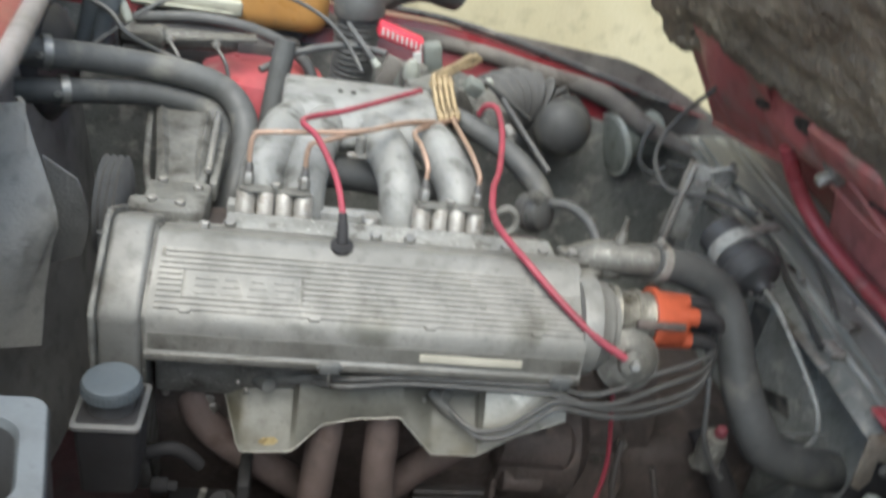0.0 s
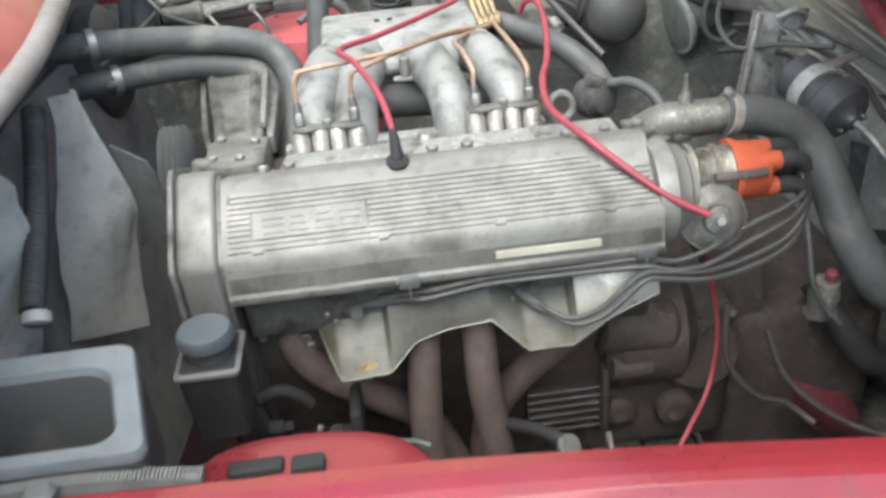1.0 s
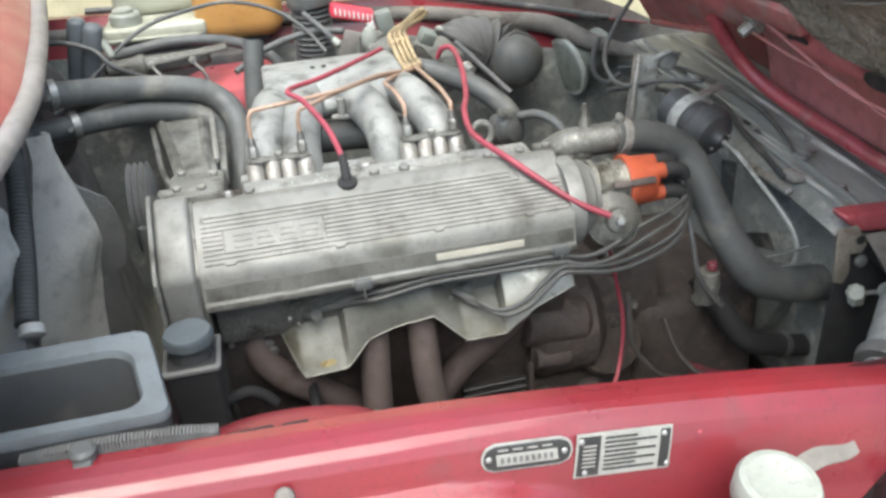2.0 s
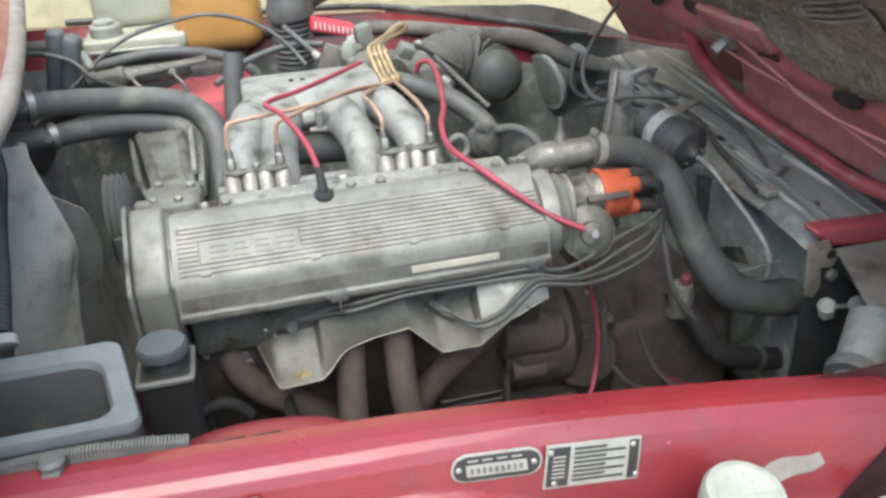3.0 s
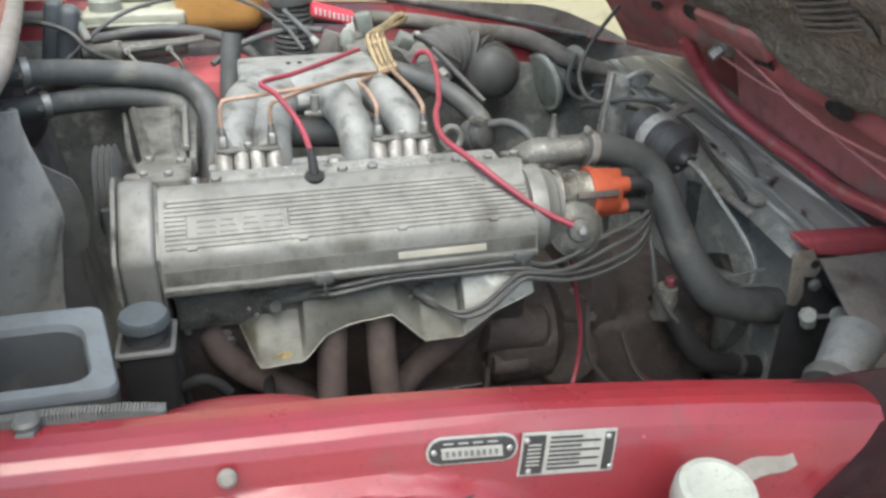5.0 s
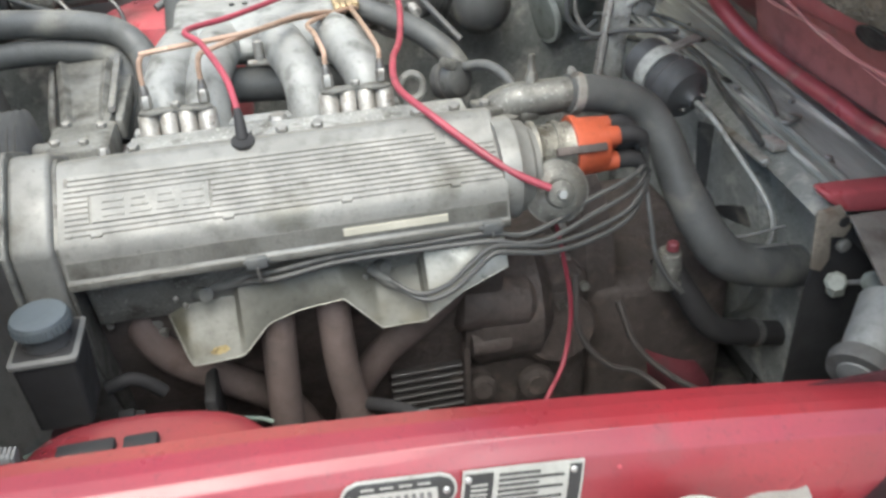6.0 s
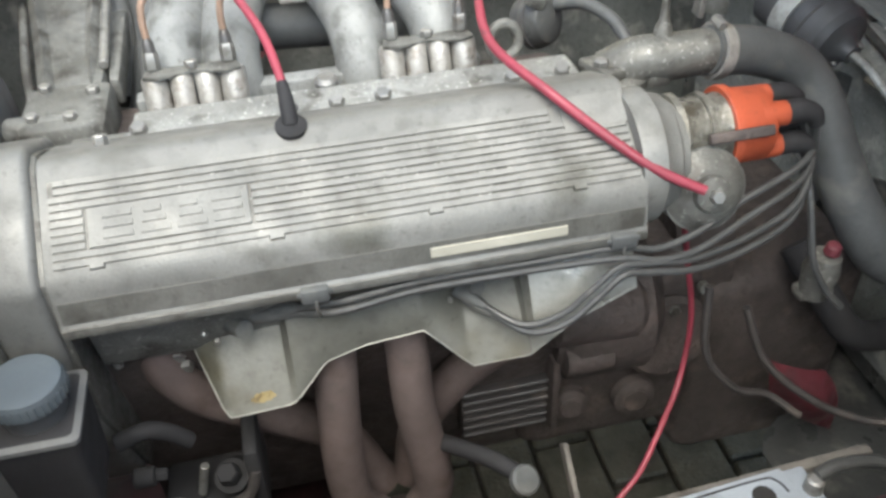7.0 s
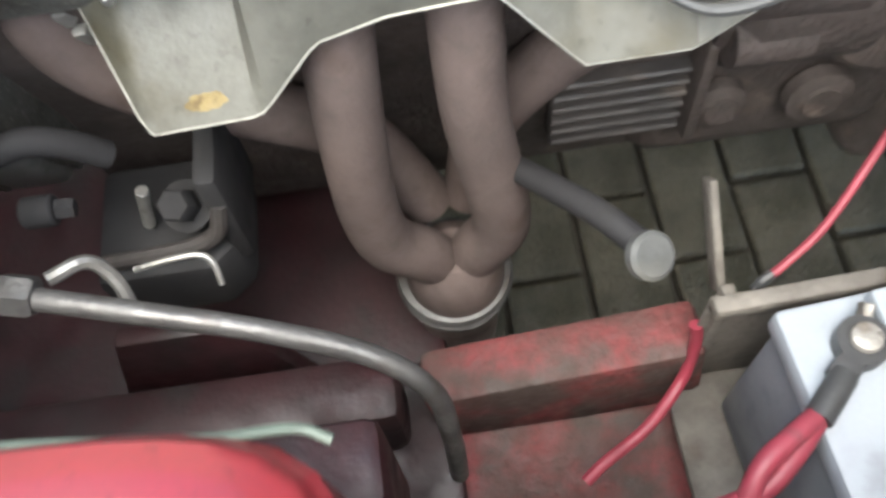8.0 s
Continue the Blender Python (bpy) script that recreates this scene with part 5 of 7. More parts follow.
part("rust_stain", sheet(stain_at, 24, 3, 0.0004, (0, 0.8, 0.2)), RUST, shield, "yellow-brown rust stain")
# Edge line also in the lit copy, as a painted highlight
part("rolled_edge", tube([shield_at(0.07 + 0.93 * k / 70, 1.0) + Vector((0, -0.0006, -0.0004)) for k in range(71)], 0.0007, 6, 1), SHIELD_LIT, shield, "bright rolled edge")
part("tab", box((-0.158, 0.585, 0.7345), (-0.128, 0.599, 0.7365), 0.0006, 1, pose(0, 0, 0, -25, 0, 0)), ALLOY_BRIGHT, shield)
part("hanger_stud", tube([(-0.168, 0.585, 0.752), (-0.172, 0.580, 0.735), (-0.171, 0.580, 0.715)], 0.004, 10), STEEL, shield)
exhaust = thing("exhaust_manifold", (0.06, 0.585, 0.30), "rusty brown tubular exhaust manifold with four pipes", "exhaust")
PIPES = [[(-0.135, 0.612, 0.735), (-0.140, 0.600, 0.69), (-0.115, 0.598, 0.645), (-0.060, 0.605, 0.595), (0.0, 0.61, 0.54), (0.04, 0.60, 0.46)],
         [(0.012, 0.585, 0.745), (0.008, 0.566, 0.70), (0.003, 0.556, 0.62), (0.001, 0.551, 0.545), (0.008, 0.549, 0.500), (0.030, 0.553, 0.466), (0.046, 0.562, 0.42)],
         [(0.072, 0.585, 0.745), (0.072, 0.566, 0.70), (0.074, 0.556, 0.62), (0.084, 0.552, 0.545), (0.086, 0.550, 0.500), (0.072, 0.553, 0.466), (0.060, 0.562, 0.42)],
         [(0.225, 0.608, 0.735), (0.218, 0.598, 0.69), (0.175, 0.598, 0.645), (0.125, 0.606, 0.595), (0.085, 0.61, 0.53), (0.07, 0.60, 0.46)]]
for pts in PIPES:
    part("pipe", tube(pts, 0.0198, 24), PIPE, exhaust)
part("collector", lathe([(0, 0.018), (0.012, 0.030), (0.028, 0.037), (0.040, 0.038), (0.20, 0.034)], (0.052, 0.556, 0.458), (0.048, 0.580, 0.2), 32), PIPE, exhaust)
part("collector_flange", lathe([(0, 0.036), (0.001, 0.044), (0.006, 0.046), (0.009, 0.041), (0.013, 0.041), (0.016, 0.046), (0.022, 0.045), (0.024, 0.036)], (0.0505, 0.563, 0.414), (0.048, 0.580, 0.2), 32), DARK_STEEL, exhaust, "worn steel flange")
part("port_flange", box((-0.165, 0.600, 0.715), (0.255, 0.612, 0.765), 0.003), PIPE, exhaust)
for k in range(2):
    part("port_bolt", hexnut((-0.125 + 0.004 * k, 0.60, 0.705 - 0.014 * k), (-0.125 + 0.004 * k, 0.588, 0.703 - 0.014 * k), 0.007), STEEL, exhaust)
dip = thing("oil_filler_tube", (0.13, 0.47, 0.60), "grey steel tube with a flat round cap", "tube")
part("tube", tube([(0.07, 0.585, 0.545), (0.098, 0.545, 0.572), (0.130, 0.497, 0.598), (0.149, 0.468, 0.606)], 0.0082, 14), DEEP, dip)
part("cap", lathe([(0, 0.012), (0.002, 0.0135), (0.008, 0.0135), (0.010, 0.011)], (0.150, 0.462, 0.604), (0.156, 0.452, 0.62), 26), RUBBER, dip, "slate grey round cap")

# ---- reservoir beside the timing cover ----
res = thing("fluid_reservoir", (-0.205, 0.48, 0.68), "black fluid reservoir with a slate blue screw cap", "reservoir")
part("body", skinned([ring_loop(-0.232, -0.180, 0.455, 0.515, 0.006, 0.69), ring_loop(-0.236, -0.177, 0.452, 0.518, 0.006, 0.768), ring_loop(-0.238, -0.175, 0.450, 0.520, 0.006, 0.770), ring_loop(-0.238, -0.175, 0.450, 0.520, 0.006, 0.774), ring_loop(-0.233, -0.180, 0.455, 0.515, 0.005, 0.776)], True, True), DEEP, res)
part("rim", skinned([ring_loop(-0.2385, -0.1745, 0.4495, 0.5205, 0.006, 0.7705), ring_loop(-0.2385, -0.1745, 0.4495, 0.5205, 0.006, 0.7745), ring_loop(-0.234, -0.179, 0.454, 0.516, 0.005, 0.7765), ring_loop(-0.233, -0.180, 0.455, 0.515, 0.005, 0.7705)], False), SEAL, res)
part("neck", lathe([(0, 0.022), (0.02, 0.022)], (-0.206, 0.484, 0.774), (-0.206, 0.484, 0.9), 28), PLASTIC_DARK, res)
capk = part("cap", lathe([(0, 0.0255), (0.002, 0.027), (0.012, 0.027), (0.0155, 0.0255), (0.0165, 0.021), (0.0158, 0.012)], (-0.206, 0.484, 0.792), (-0.206, 0.482, 0.9), 48), BLUE_CAP, res, "slate blue screw cap")
for k in range(36):
    a = 2 * math.pi * k / 36
    part("grip", box((-0.2068, 0.4833, 0.7935), (-0.2052, 0.4847, 0.8035), 0, 1, None), BLUE_CAP, capk, smooth=False).location = (0.0272 * math.cos(a), 0.0272 * math.sin(a), 0)

# ---- radiator end ----
rad = thing("radiator", (0.72, 0.90, 0.30), "black radiator with a dusty top panel and a fan cowl", "radiator")
SLAM = [(0.655, 0.0), (0.735, 0.008), (0.85, -0.002), (0.85, -0.014), (0.66, -0.016)]


def slam(u, v):
    y = 0.50 + 0.85 * u
    k = v * 4
    i = min(int(k), 3)
    t = k - i
    x = SLAM[i][0] * (1 - t) + SLAM[i + 1][0] * t
    dz = SLAM[i][1] * (1 - t) + SLAM[i + 1][1] * t
    return Vector((x + 0.045 * u, y, 0.768 + 0.04 * u + dz))


part("top_panel", sheet(slam, 30, 16, 0.003), TOP_DUST, rad)
for a, b in ((0.668, 0.010), (0.690, 0.010), (0.752, 0.009), (0.775, 0.008)):
    part("pressed_bead", tube([(a, 0.515, 0.766 + b), (a + 0.022, 0.92, 0.787 + b), (a + 0.043, 1.33, 0.806 + b)], 0.005, 10, 4), TOP_DUST, rad)
part("core", box((0.70, 0.55, 0.36), (0.76, 1.28, 0.765), 0.006), BLACK, rad)
part("side_tank", box((0.690, 0.515, 0.38), (0.765, 0.565, 0.760), 0.012), PLASTIC_DARK, rad)
part("outlet", rod((0.70, 0.606, 0.630), (0.75, 0.62, 0.622), 0.027, 24), PLASTIC_DARK, rad)
cowl_ring = lathe([(0, 0.155), (0.0, 0.165), (0.030, 0.165), (0.030, 0.152), (0.006, 0.150)], (0.665, 0.82, 0.60), (0.8, 0.82, 0.60), 48)
part("fan_cowl", cowl_ring, DUSTY_BLACK, rad)
part("cowl_plate", sheet(lambda u, v: Vector((0.694, 0.56 + 0.66 * u, 0.40 + 0.37 * v)), 4, 4, 0.003), DUSTY_BLACK, rad)
fan = thing("radiator_fan", (0.68, 0.82, 0.46), "black plastic cooling fan in its cowl", "fan")
part("hub", lathe([(0, 0.03), (0.006, 0.038), (0.03, 0.04), (0.034, 0.03)], (0.650, 0.82, 0.60), (0.8, 0.82, 0.60), 28), PLASTIC_DARK, fan)
for k in range(5):
    a = radians(20 + 72 * k)
    def blade(u, v, a=a):
        r = 0.036 + 0.105 * u
        b = a + (v - 0.5) * (0.75 - 0.25 * u)
        return Vector((0.668 + 0.022 * (v - 0.5), 0.82 + r * math.cos(b), 0.60 + r * math.sin(b)))
    part("blade", sheet(blade, 8, 6, 0.002), BLACK, fan)
for y, x in ((0.896, 0.752), (0.70, 0.71)):
    part("panel_clip", join(box((x - 0.02, y - 0.006, 0.793), (x + 0.018, y + 0.006, 0.797), 0.0015, 1, pose(0, 0, 0, 0, 0, 30)), hexnut((x, y, 0.796), (x, y, 0.802), 0.007)), STEEL, rad)
part("front_flange", sheet(lambda u, v: Vector((0.634 + 0.024 * v + 0.034 * u, 0.503 + 0.64 * u, 0.768 + 0.030 * u - 0.012 * (1 - v))), 16, 3, 0.004), DUSTY_BLACK, rad, "dusty flange along the radiator top")
part("bolt_plate", box((0.648, 0.640, 0.780), (0.668, 0.672, 0.792), 0.003, 2), ALLOY_BRIGHT, rad)
solo("steel_strip", box((0.628, 0.60, 0.772), (0.640, 0.78, 0.780), 0.002, 2, pose(0, 0, 0, -10, -30, -6)), STEEL, "bare steel strip along the radiator top", "strip")

for k, (y, x) in enumerate(((1.22, 0.755), (1.08, 0.742), (0.98, 0.70), (0.82, 0.695), (0.76, 0.745), (0.60, 0.70))):
    z = 0.776 + 0.04 * (y - 0.5) / 0.85
    part("panel_bolt", join(lathe([(0, 0.0085), (0.0015, 0.0085)], (x, y, z), (x, y, z + 0.05), 14), hexnut((x, y, z + 0.001), (x, y, z + 0.008), 0.0055)), STEEL, rad)
# Black discs painted in place of the shade in open holes
for y, x in ((0.86, 0.700), (1.02, 0.735)):
    part("panel_hole", lathe([(0, 0.011), (0.0012, 0.010)], (x, y, 0.7765 + 0.047 * (y - 0.5)), (x, y, 0.9), 18), INK, rad)
part("corner_bracket", prism([(0.620, 0.778), (0.649, 0.782), (0.668, 0.751), (0.661, 0.738), (0.644, 0.741), (0.648, 0.712), (0.640, 0.695), (0.626, 0.70)], 0.493, 0.498, 0.0015, "y"), RUSTY_BEIGE, rad, "rusty beige corner bracket")
# Black disc for the dark inside of the hole
part("bracket_hole", lathe([(0, 0.007), (0.0012, 0.0065)], (0.656, 0.4932, 0.760), (0.656, 0.40, 0.762), 16), INK, rad)
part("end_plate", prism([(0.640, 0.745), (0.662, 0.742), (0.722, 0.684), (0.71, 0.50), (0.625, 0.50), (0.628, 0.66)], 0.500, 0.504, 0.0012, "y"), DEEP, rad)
part("bracket_bolt", lathe([(0, 0.009), (0.004, 0.009), (0.007, 0.006)], (0.666, 0.500, 0.724), (0.666, 0.40, 0.726), 16), ALLOY_DIRTY, rad)
part("core_wire", tube([(0.560, 0.60, 0.690), (0.60, 0.585, 0.700), (0.64, 0.575, 0.712)], 0.0019, 8), SEAL, rad)
part("core_wire", tube([(0.575, 0.595, 0.676), (0.61, 0.585, 0.680), (0.648, 0.575, 0.684)], 0.0019, 8), SEAL, rad)
part("cowl_mouth", tube([(0.672, 0.885, 0.62), (0.672, 0.880, 0.668), (0.672, 0.85, 0.705), (0.672, 0.807, 0.714), (0.672, 0.765, 0.703), (0.672, 0.742, 0.675), (0.672, 0.734, 0.626), (0.672, 0.745, 0.57)], 0.007, 10, 5), DUSTY_BLACK, rad)
# Near-black sheet that paints the shade inside the cowl mouth
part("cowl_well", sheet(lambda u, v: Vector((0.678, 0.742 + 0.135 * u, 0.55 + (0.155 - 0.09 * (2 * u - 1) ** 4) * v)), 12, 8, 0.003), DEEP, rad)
solo("loom_strap", tube([(0.625, 1.13, 0.80), (0.66, 1.02, 0.822), (0.685, 0.92, 0.812), (0.668, 0.82, 0.800), (0.655, 0.72, 0.790), (0.645, 0.66, 0.785)], 0.0045, 8), CABLE, "dusty cable along the radiator top", "cable")
solo("loom_strap", tube([(0.64, 1.25, 0.79), (0.70, 1.14, 0.815), (0.735, 1.02, 0.812), (0.740, 0.90, 0.806), (0.722, 0.80, 0.800), (0.70, 0.72, 0.790)], 0.0035, 8), RUBBER, "thin black cable lying on the radiator top", "cable")
solo("lamp_loop", tube([(0.628, 1.33, 0.835), (0.612, 1.32, 0.80), (0.612, 1.31, 0.765), (0.635, 1.30, 0.745), (0.665, 1.30, 0.760)], 0.0055, 10), RUBBER, "black cable looping before the headlamp shell", "cable")
coil = thing("ignition_coil", (0.585, 0.76, 0.78), "black ignition coil held by a steel clamp", "ignition coil")
C0, C1 = Vector((0.552, 0.840, 0.852)), Vector((0.580, 0.742, 0.826))
d = (C1 - C0).normalized()
part("can", lathe([(0, 0.030), (0.004, 0.033), (0.060, 0.033), (0.064, 0.034), (0.070, 0.034)], C0, C1, 32), PLASTIC_DARK, coil)
part("cap", lathe([(0, 0.034), (0.006, 0.040), (0.026, 0.040), (0.034, 0.034), (0.038, 0.020), (0.046, 0.012), (0.052, 0.010)], C0 + d * 0.066, C1 + d, 32), PLASTIC_DARK, coil)
cl = part("clamp", lathe([(0, 0.0335), (0, 0.0365), (0.020, 0.0365), (0.020, 0.0335)], C0 + d * 0.030, C1 + d, 32), PALE_DUST, coil, "dusty steel clamp band")
for k in range(3):
    part("terminal", lathe([(0, 0.004), (0.010, 0.0035), (0.012, 0.002)], C0 + d * 0.098 + Vector((0.018 * math.cos(2.1 * k), 0.0, 0.018 * math.sin(2.1 * k))), C1 + d + Vector((0.018 * math.cos(2.1 * k), 0.0, 0.018 * math.sin(2.1 * k))), 10), DARK_STEEL, coil)
part("clamp_foot", box((0.552, 0.798, 0.872), (0.622, 0.816, 0.878), 0.002, 2, pose(0, 0, 0, 0, -12, 10)), STEEL, cl)
e = C0 + d * 0.115
solo("coil_lead", tube([e, (0.594, 0.710, 0.812), (0.610, 0.675, 0.782), (0.628, 0.630, 0.744), (0.634, 0.600, 0.718), (0.634, 0.590, 0.688), (0.628, 0.60, 0.66)], [0.0052, 0.0042, 0.0036, 0.0036, 0.0036, 0.0036, 0.0036], 10), PALE_DUST, "pale grey ignition lead from the coil down beside the hose", "lead")
solo("thin_wire", tube([BOOTS[0] + Vector((0.032, -0.004, -0.016)), (0.450, 0.585, 0.80), (0.452, 0.565, 0.76), (0.455, 0.55, 0.72), (0.468, 0.54, 0.69), (0.485, 0.53, 0.67)], 0.0035, 8), CABLE, "thin grey wire hanging beside the radiator hose", "wire")
relay = thing("metal_box", (0.63, 1.06, 0.72), "flat pale grey metal box on edge", "box")
part("body", box((0.560, 0.985, 0.762), (0.594, 1.015, 0.888), 0.005, 2, pose(0, 0, 0, -8, 8, -12)), PALE_DUST, relay)
part("edge_strip", box((0.552, 0.982, 0.762), (0.560, 1.012, 0.892), 0.002, 2, pose(0, 0, 0, -8, 8, -12)), ALLOY_BRIGHT, relay)
part("top_bracket", join(tube([(0.590, 0.99, 0.882), (0.612, 0.98, 0.894), (0.630, 0.985, 0.884), (0.632, 1.0, 0.865)], 0.005, 10), box((0.604, 0.985, 0.862), (0.632, 0.995, 0.892), 0.004, 2, pose(0, 0, 0, 0, 20, 0))), PALE_DUST, relay)
for k in range(3):
    part("screw", hexnut((0.568 + 0.009 * k, 0.976, 0.868 - 0.045 * (k % 2)), (0.567 + 0.009 * k, 0.968, 0.870 - 0.045 * (k % 2)), 0.004), STEEL, relay)
far_lamp = thing("headlamp_back", (0.63, 1.40, 0.70), "dusty grey-green rear shell of a headlamp", "headlamp", "headlamps")
part("shell", lathe([(0, 0.03), (0.004, 0.058), (0.014, 0.062), (0.020, 0.058), (0.030, 0.045), (0.11, 0.05), (0.115, 0.03)], (0.577, 1.405, 0.755), (0.712, 1.44, 0.787), 36), LAMP, far_lamp)
part("rim", lathe([(0, 0.056), (0, 0.066), (0.010, 0.066), (0.010, 0.056)], (0.582, 1.406, 0.756), (0.712, 1.44, 0.787), 36), LAMP_PALE, far_lamp)
solo("lamp_wire", tube([(0.613, 0.86, 0.877), (0.576, 0.95, 0.856), (0.549, 1.02, 0.831), (0.546, 1.08, 0.838), (0.562, 1.14, 0.853), (0.588, 1.17, 0.888), (0.608, 1.15, 0.938), (0.620, 1.10, 0.995), (0.612, 1.0, 1.085), (0.578, 0.85, 1.193)], 0.0040, 10), SEAL, "thin grey cable looping from the coil up to the bonnet", "cable")
solo("loom_wire", tube([(0.605, 1.22, 0.755), (0.600, 1.12, 0.79), (0.612, 1.03, 0.815), (0.625, 0.95, 0.825), (0.640, 0.86, 0.822)], 0.0045, 10), RUBBER, "black cable lying behind the ribbed box", "cable")
near_lamp = thing("headlamp_back", (0.62, 0.34, 0.60), "pale grey rear shell of a headlamp beside the wing", "headlamp", "headlamps")
part("shell", lathe([(0, 0.022), (0.008, 0.028), (0.030, 0.031), (0.060, 0.034), (0.085, 0.037)], (0.588, 0.335, 0.684), (0.660, 0.390, 0.716), 40), CHROME, near_lamp)
part("collar", lathe([(0, 0.024), (0, 0.033), (0.012, 0.035), (0.018, 0.033), (0.018, 0.024)], (0.580, 0.330, 0.681), (0.660, 0.390, 0.716), 40), SEAL, near_lamp)
part("bulb_cover", lathe([(0, 0.010), (0.003, 0.021), (0.010, 0.022)], (0.576, 0.327, 0.679), (0.660, 0.390, 0.716), 32), CHROME, near_lamp)
for a in (0.6, 2.2):
    part("lug", box((0.606 + 0.01 * a, 0.336, 0.710 - 0.012 * a), (0.622 + 0.01 * a, 0.346, 0.722 - 0.012 * a), 0.003), CHROME, near_lamp)
adjust = thing("lamp_connector", (0.67, 0.49, 0.655), "white plastic connector on a short arm", "connector")
part("plug", join(lathe([(0, 0.012), (0.010, 0.013), (0.014, 0.010)], (0.654, 0.484, 0.684), (0.64, 0.46, 0.70), 8), box((0.647, 0.474, 0.667), (0.664, 0.489, 0.690), 0.003)), WHITE, adjust)
part("arm", tube([(0.660, 0.480, 0.684), (0.672, 0.470, 0.689), (0.685, 0.460, 0.694)], 0.0032, 8), SEAL, adjust)
part("arm_seat", lathe([(0, 0.012), (0.005, 0.013), (0.010, 0.009)], (0.685, 0.462, 0.693), (0.67, 0.43, 0.71), 20), LAMP, adjust)

# ---- open bonnet ----
HINGE = Vector((0.81, 0, 0.80))
UP = Vector((-0.60, 0, 0.80))
INN = Vector((-0.80, 0, -0.60))


def bonnet_at(s, y, inside=0.0):
    """A place on the bonnet's underside: s metres up from its front edge, y across, inside towards the engine."""
    return HINGE + UP * s + INN * inside + Vector((0, y, 0))


def bonnet_bar(outline, y0, y1, r):
    """An outline of (s, inside) pushed across the bonnet."""
    bm = prism(outline, y0, y1, r, "y")
    for v in bm.verts:
        v.co = bonnet_at(v.co.x, v.co.y, v.co.z)
    return bm


bonnet = thing("bonnet", (0.80, 0.85, 0.78), "dark red underside of the open bonnet with ribs and felt", "bonnet")
part("skin", sheet(lambda u, v: bonnet_at(0.80 * v - 0.17, -0.02 + 1.40 * u, -0.05 - 0.10 * math.sin(math.pi * v)), 12, 12, 0.003), RED, bonnet)
part("lip", tube([bonnet_at(0.085, 0.38, 0.035), bonnet_at(0.060, 0.50, 0.035), bonnet_at(0.042, 0.60, 0.035), bonnet_at(0.056, 0.68, 0.035), bonnet_at(0.070, 0.78, 0.035), bonnet_at(0.098, 0.86, 0.035), bonnet_at(0.140, 0.893, 0.035), bonnet_at(0.19, 0.90, 0.034), bonnet_at(0.235, 0.90, 0.03)], 0.012, 16), LIP_RED, bonnet)
part("lower_band", sheet(lambda u, v: bonnet_at(0.0 + 0.06 * u * u + (0.215 - 0.01 * u) * v, 0.10 + 0.80 * u, 0.010 - 0.035 * math.sin(math.pi * v)), 20, 10, 0.003), RED_DULL, bonnet)
part("far_panel", sheet(lambda u, v: bonnet_at((0.185 - 0.09 * u) * (1 - v) + 0.355 * v, 0.93 + (0.375 - 0.03 * v) * u, 0.020 + 0.012 * math.sin(math.pi * u) * math.sin(math.pi * v) - 0.010 * math.sin(9 * u) * math.sin(math.pi * v)), 24, 12, 0.003), RED_PANEL, bonnet)
part("far_edge_flange", tube([bonnet_at(0.188, 0.92, 0.026), bonnet_at(0.145, 1.10, 0.027), bonnet_at(0.098, 1.295, 0.024)], 0.006, 10), RED_PANEL, bonnet)
FELT_LINE = [(0.0, 0.25), (0.45, 0.262), (0.55, 0.28), (0.60, 0.325), (0.70, 0.335), (0.80, 0.33), (0.86, 0.35), (1.03, 0.325), (1.26, 0.285), (1.40, 0.25)]
part("inner_panel", sheet(lambda u, v: bonnet_at((0.195 + 0.03 * u) * (1 - v) + (lerp_table(FELT_LINE, 0.10 + 0.85 * u)[0] + 0.02) * v, 0.10 + 0.85 * u, 0.012 + 0.020 * math.sin(math.pi * min(1.0, 1.6 * v)) + 0.004 * math.sin(23 * u)), 50, 12, 0.003), RED_PANEL, bonnet)
part("brace_corner", bonnet_bar([(0.285, 0.01), (0.29, 0.042), (0.335, 0.042), (0.34, 0.01)], 0.60, 0.77, 0.006), RED_PANEL, bonnet)
def bonnet_oval(sc, yc, rs, ry, tilt, inside):
    bm = bmesh.new()
    rings = []
    for h, k in ((0.0, 1.0), (0.0012, 0.96)):
        ring = []
        for n in range(20):
            a = 2 * math.pi * n / 20
            p, q = rs * k * math.cos(a), ry * k * math.sin(a)
            ring.append(bm.verts.new(bonnet_at(sc + p * math.cos(tilt) - q * math.sin(tilt), yc + p * math.sin(tilt) + q * math.cos(tilt), inside + h)))
        rings.append(ring)
    for n in range(20):
        bm.faces.new((rings[0][n], rings[0][(n + 1) % 20], rings[1][(n + 1) % 20], rings[1][n]))
    bm.faces.new(rings[1])
    bm.faces.new(rings[0][::-1])
    return bm


# Slots laid on as black ovals, their inner shade being colour
for yc, sc, rs in ((0.793, 0.322, 0.015), (0.636, 0.269, 0.013), (0.482, 0.252, 0.017), (0.93, 0.30, 0.009)):
    part("brace_slot", bonnet_oval(sc, yc, rs, 0.032, 0.35, 0.0345), INK, bonnet, "dark slot in the brace")
part("felt_pad", sheet(lambda u, v: bonnet_at(lerp_table(FELT_LINE, 0.02 + 1.36 * u)[0] * (1 - v) + 0.66 * v, 0.02 + 1.36 * u, 0.016 + 0.014 * noise.noise((9 * u, 7 * v, 2)) + 0.007 * noise.noise((31 * u, 23 * v, 5)) + 0.004 * noise.noise((70 * u, 50 * v, 1))), 120, 80, 0.014), FOAM, bonnet, "matted dark brown felt")
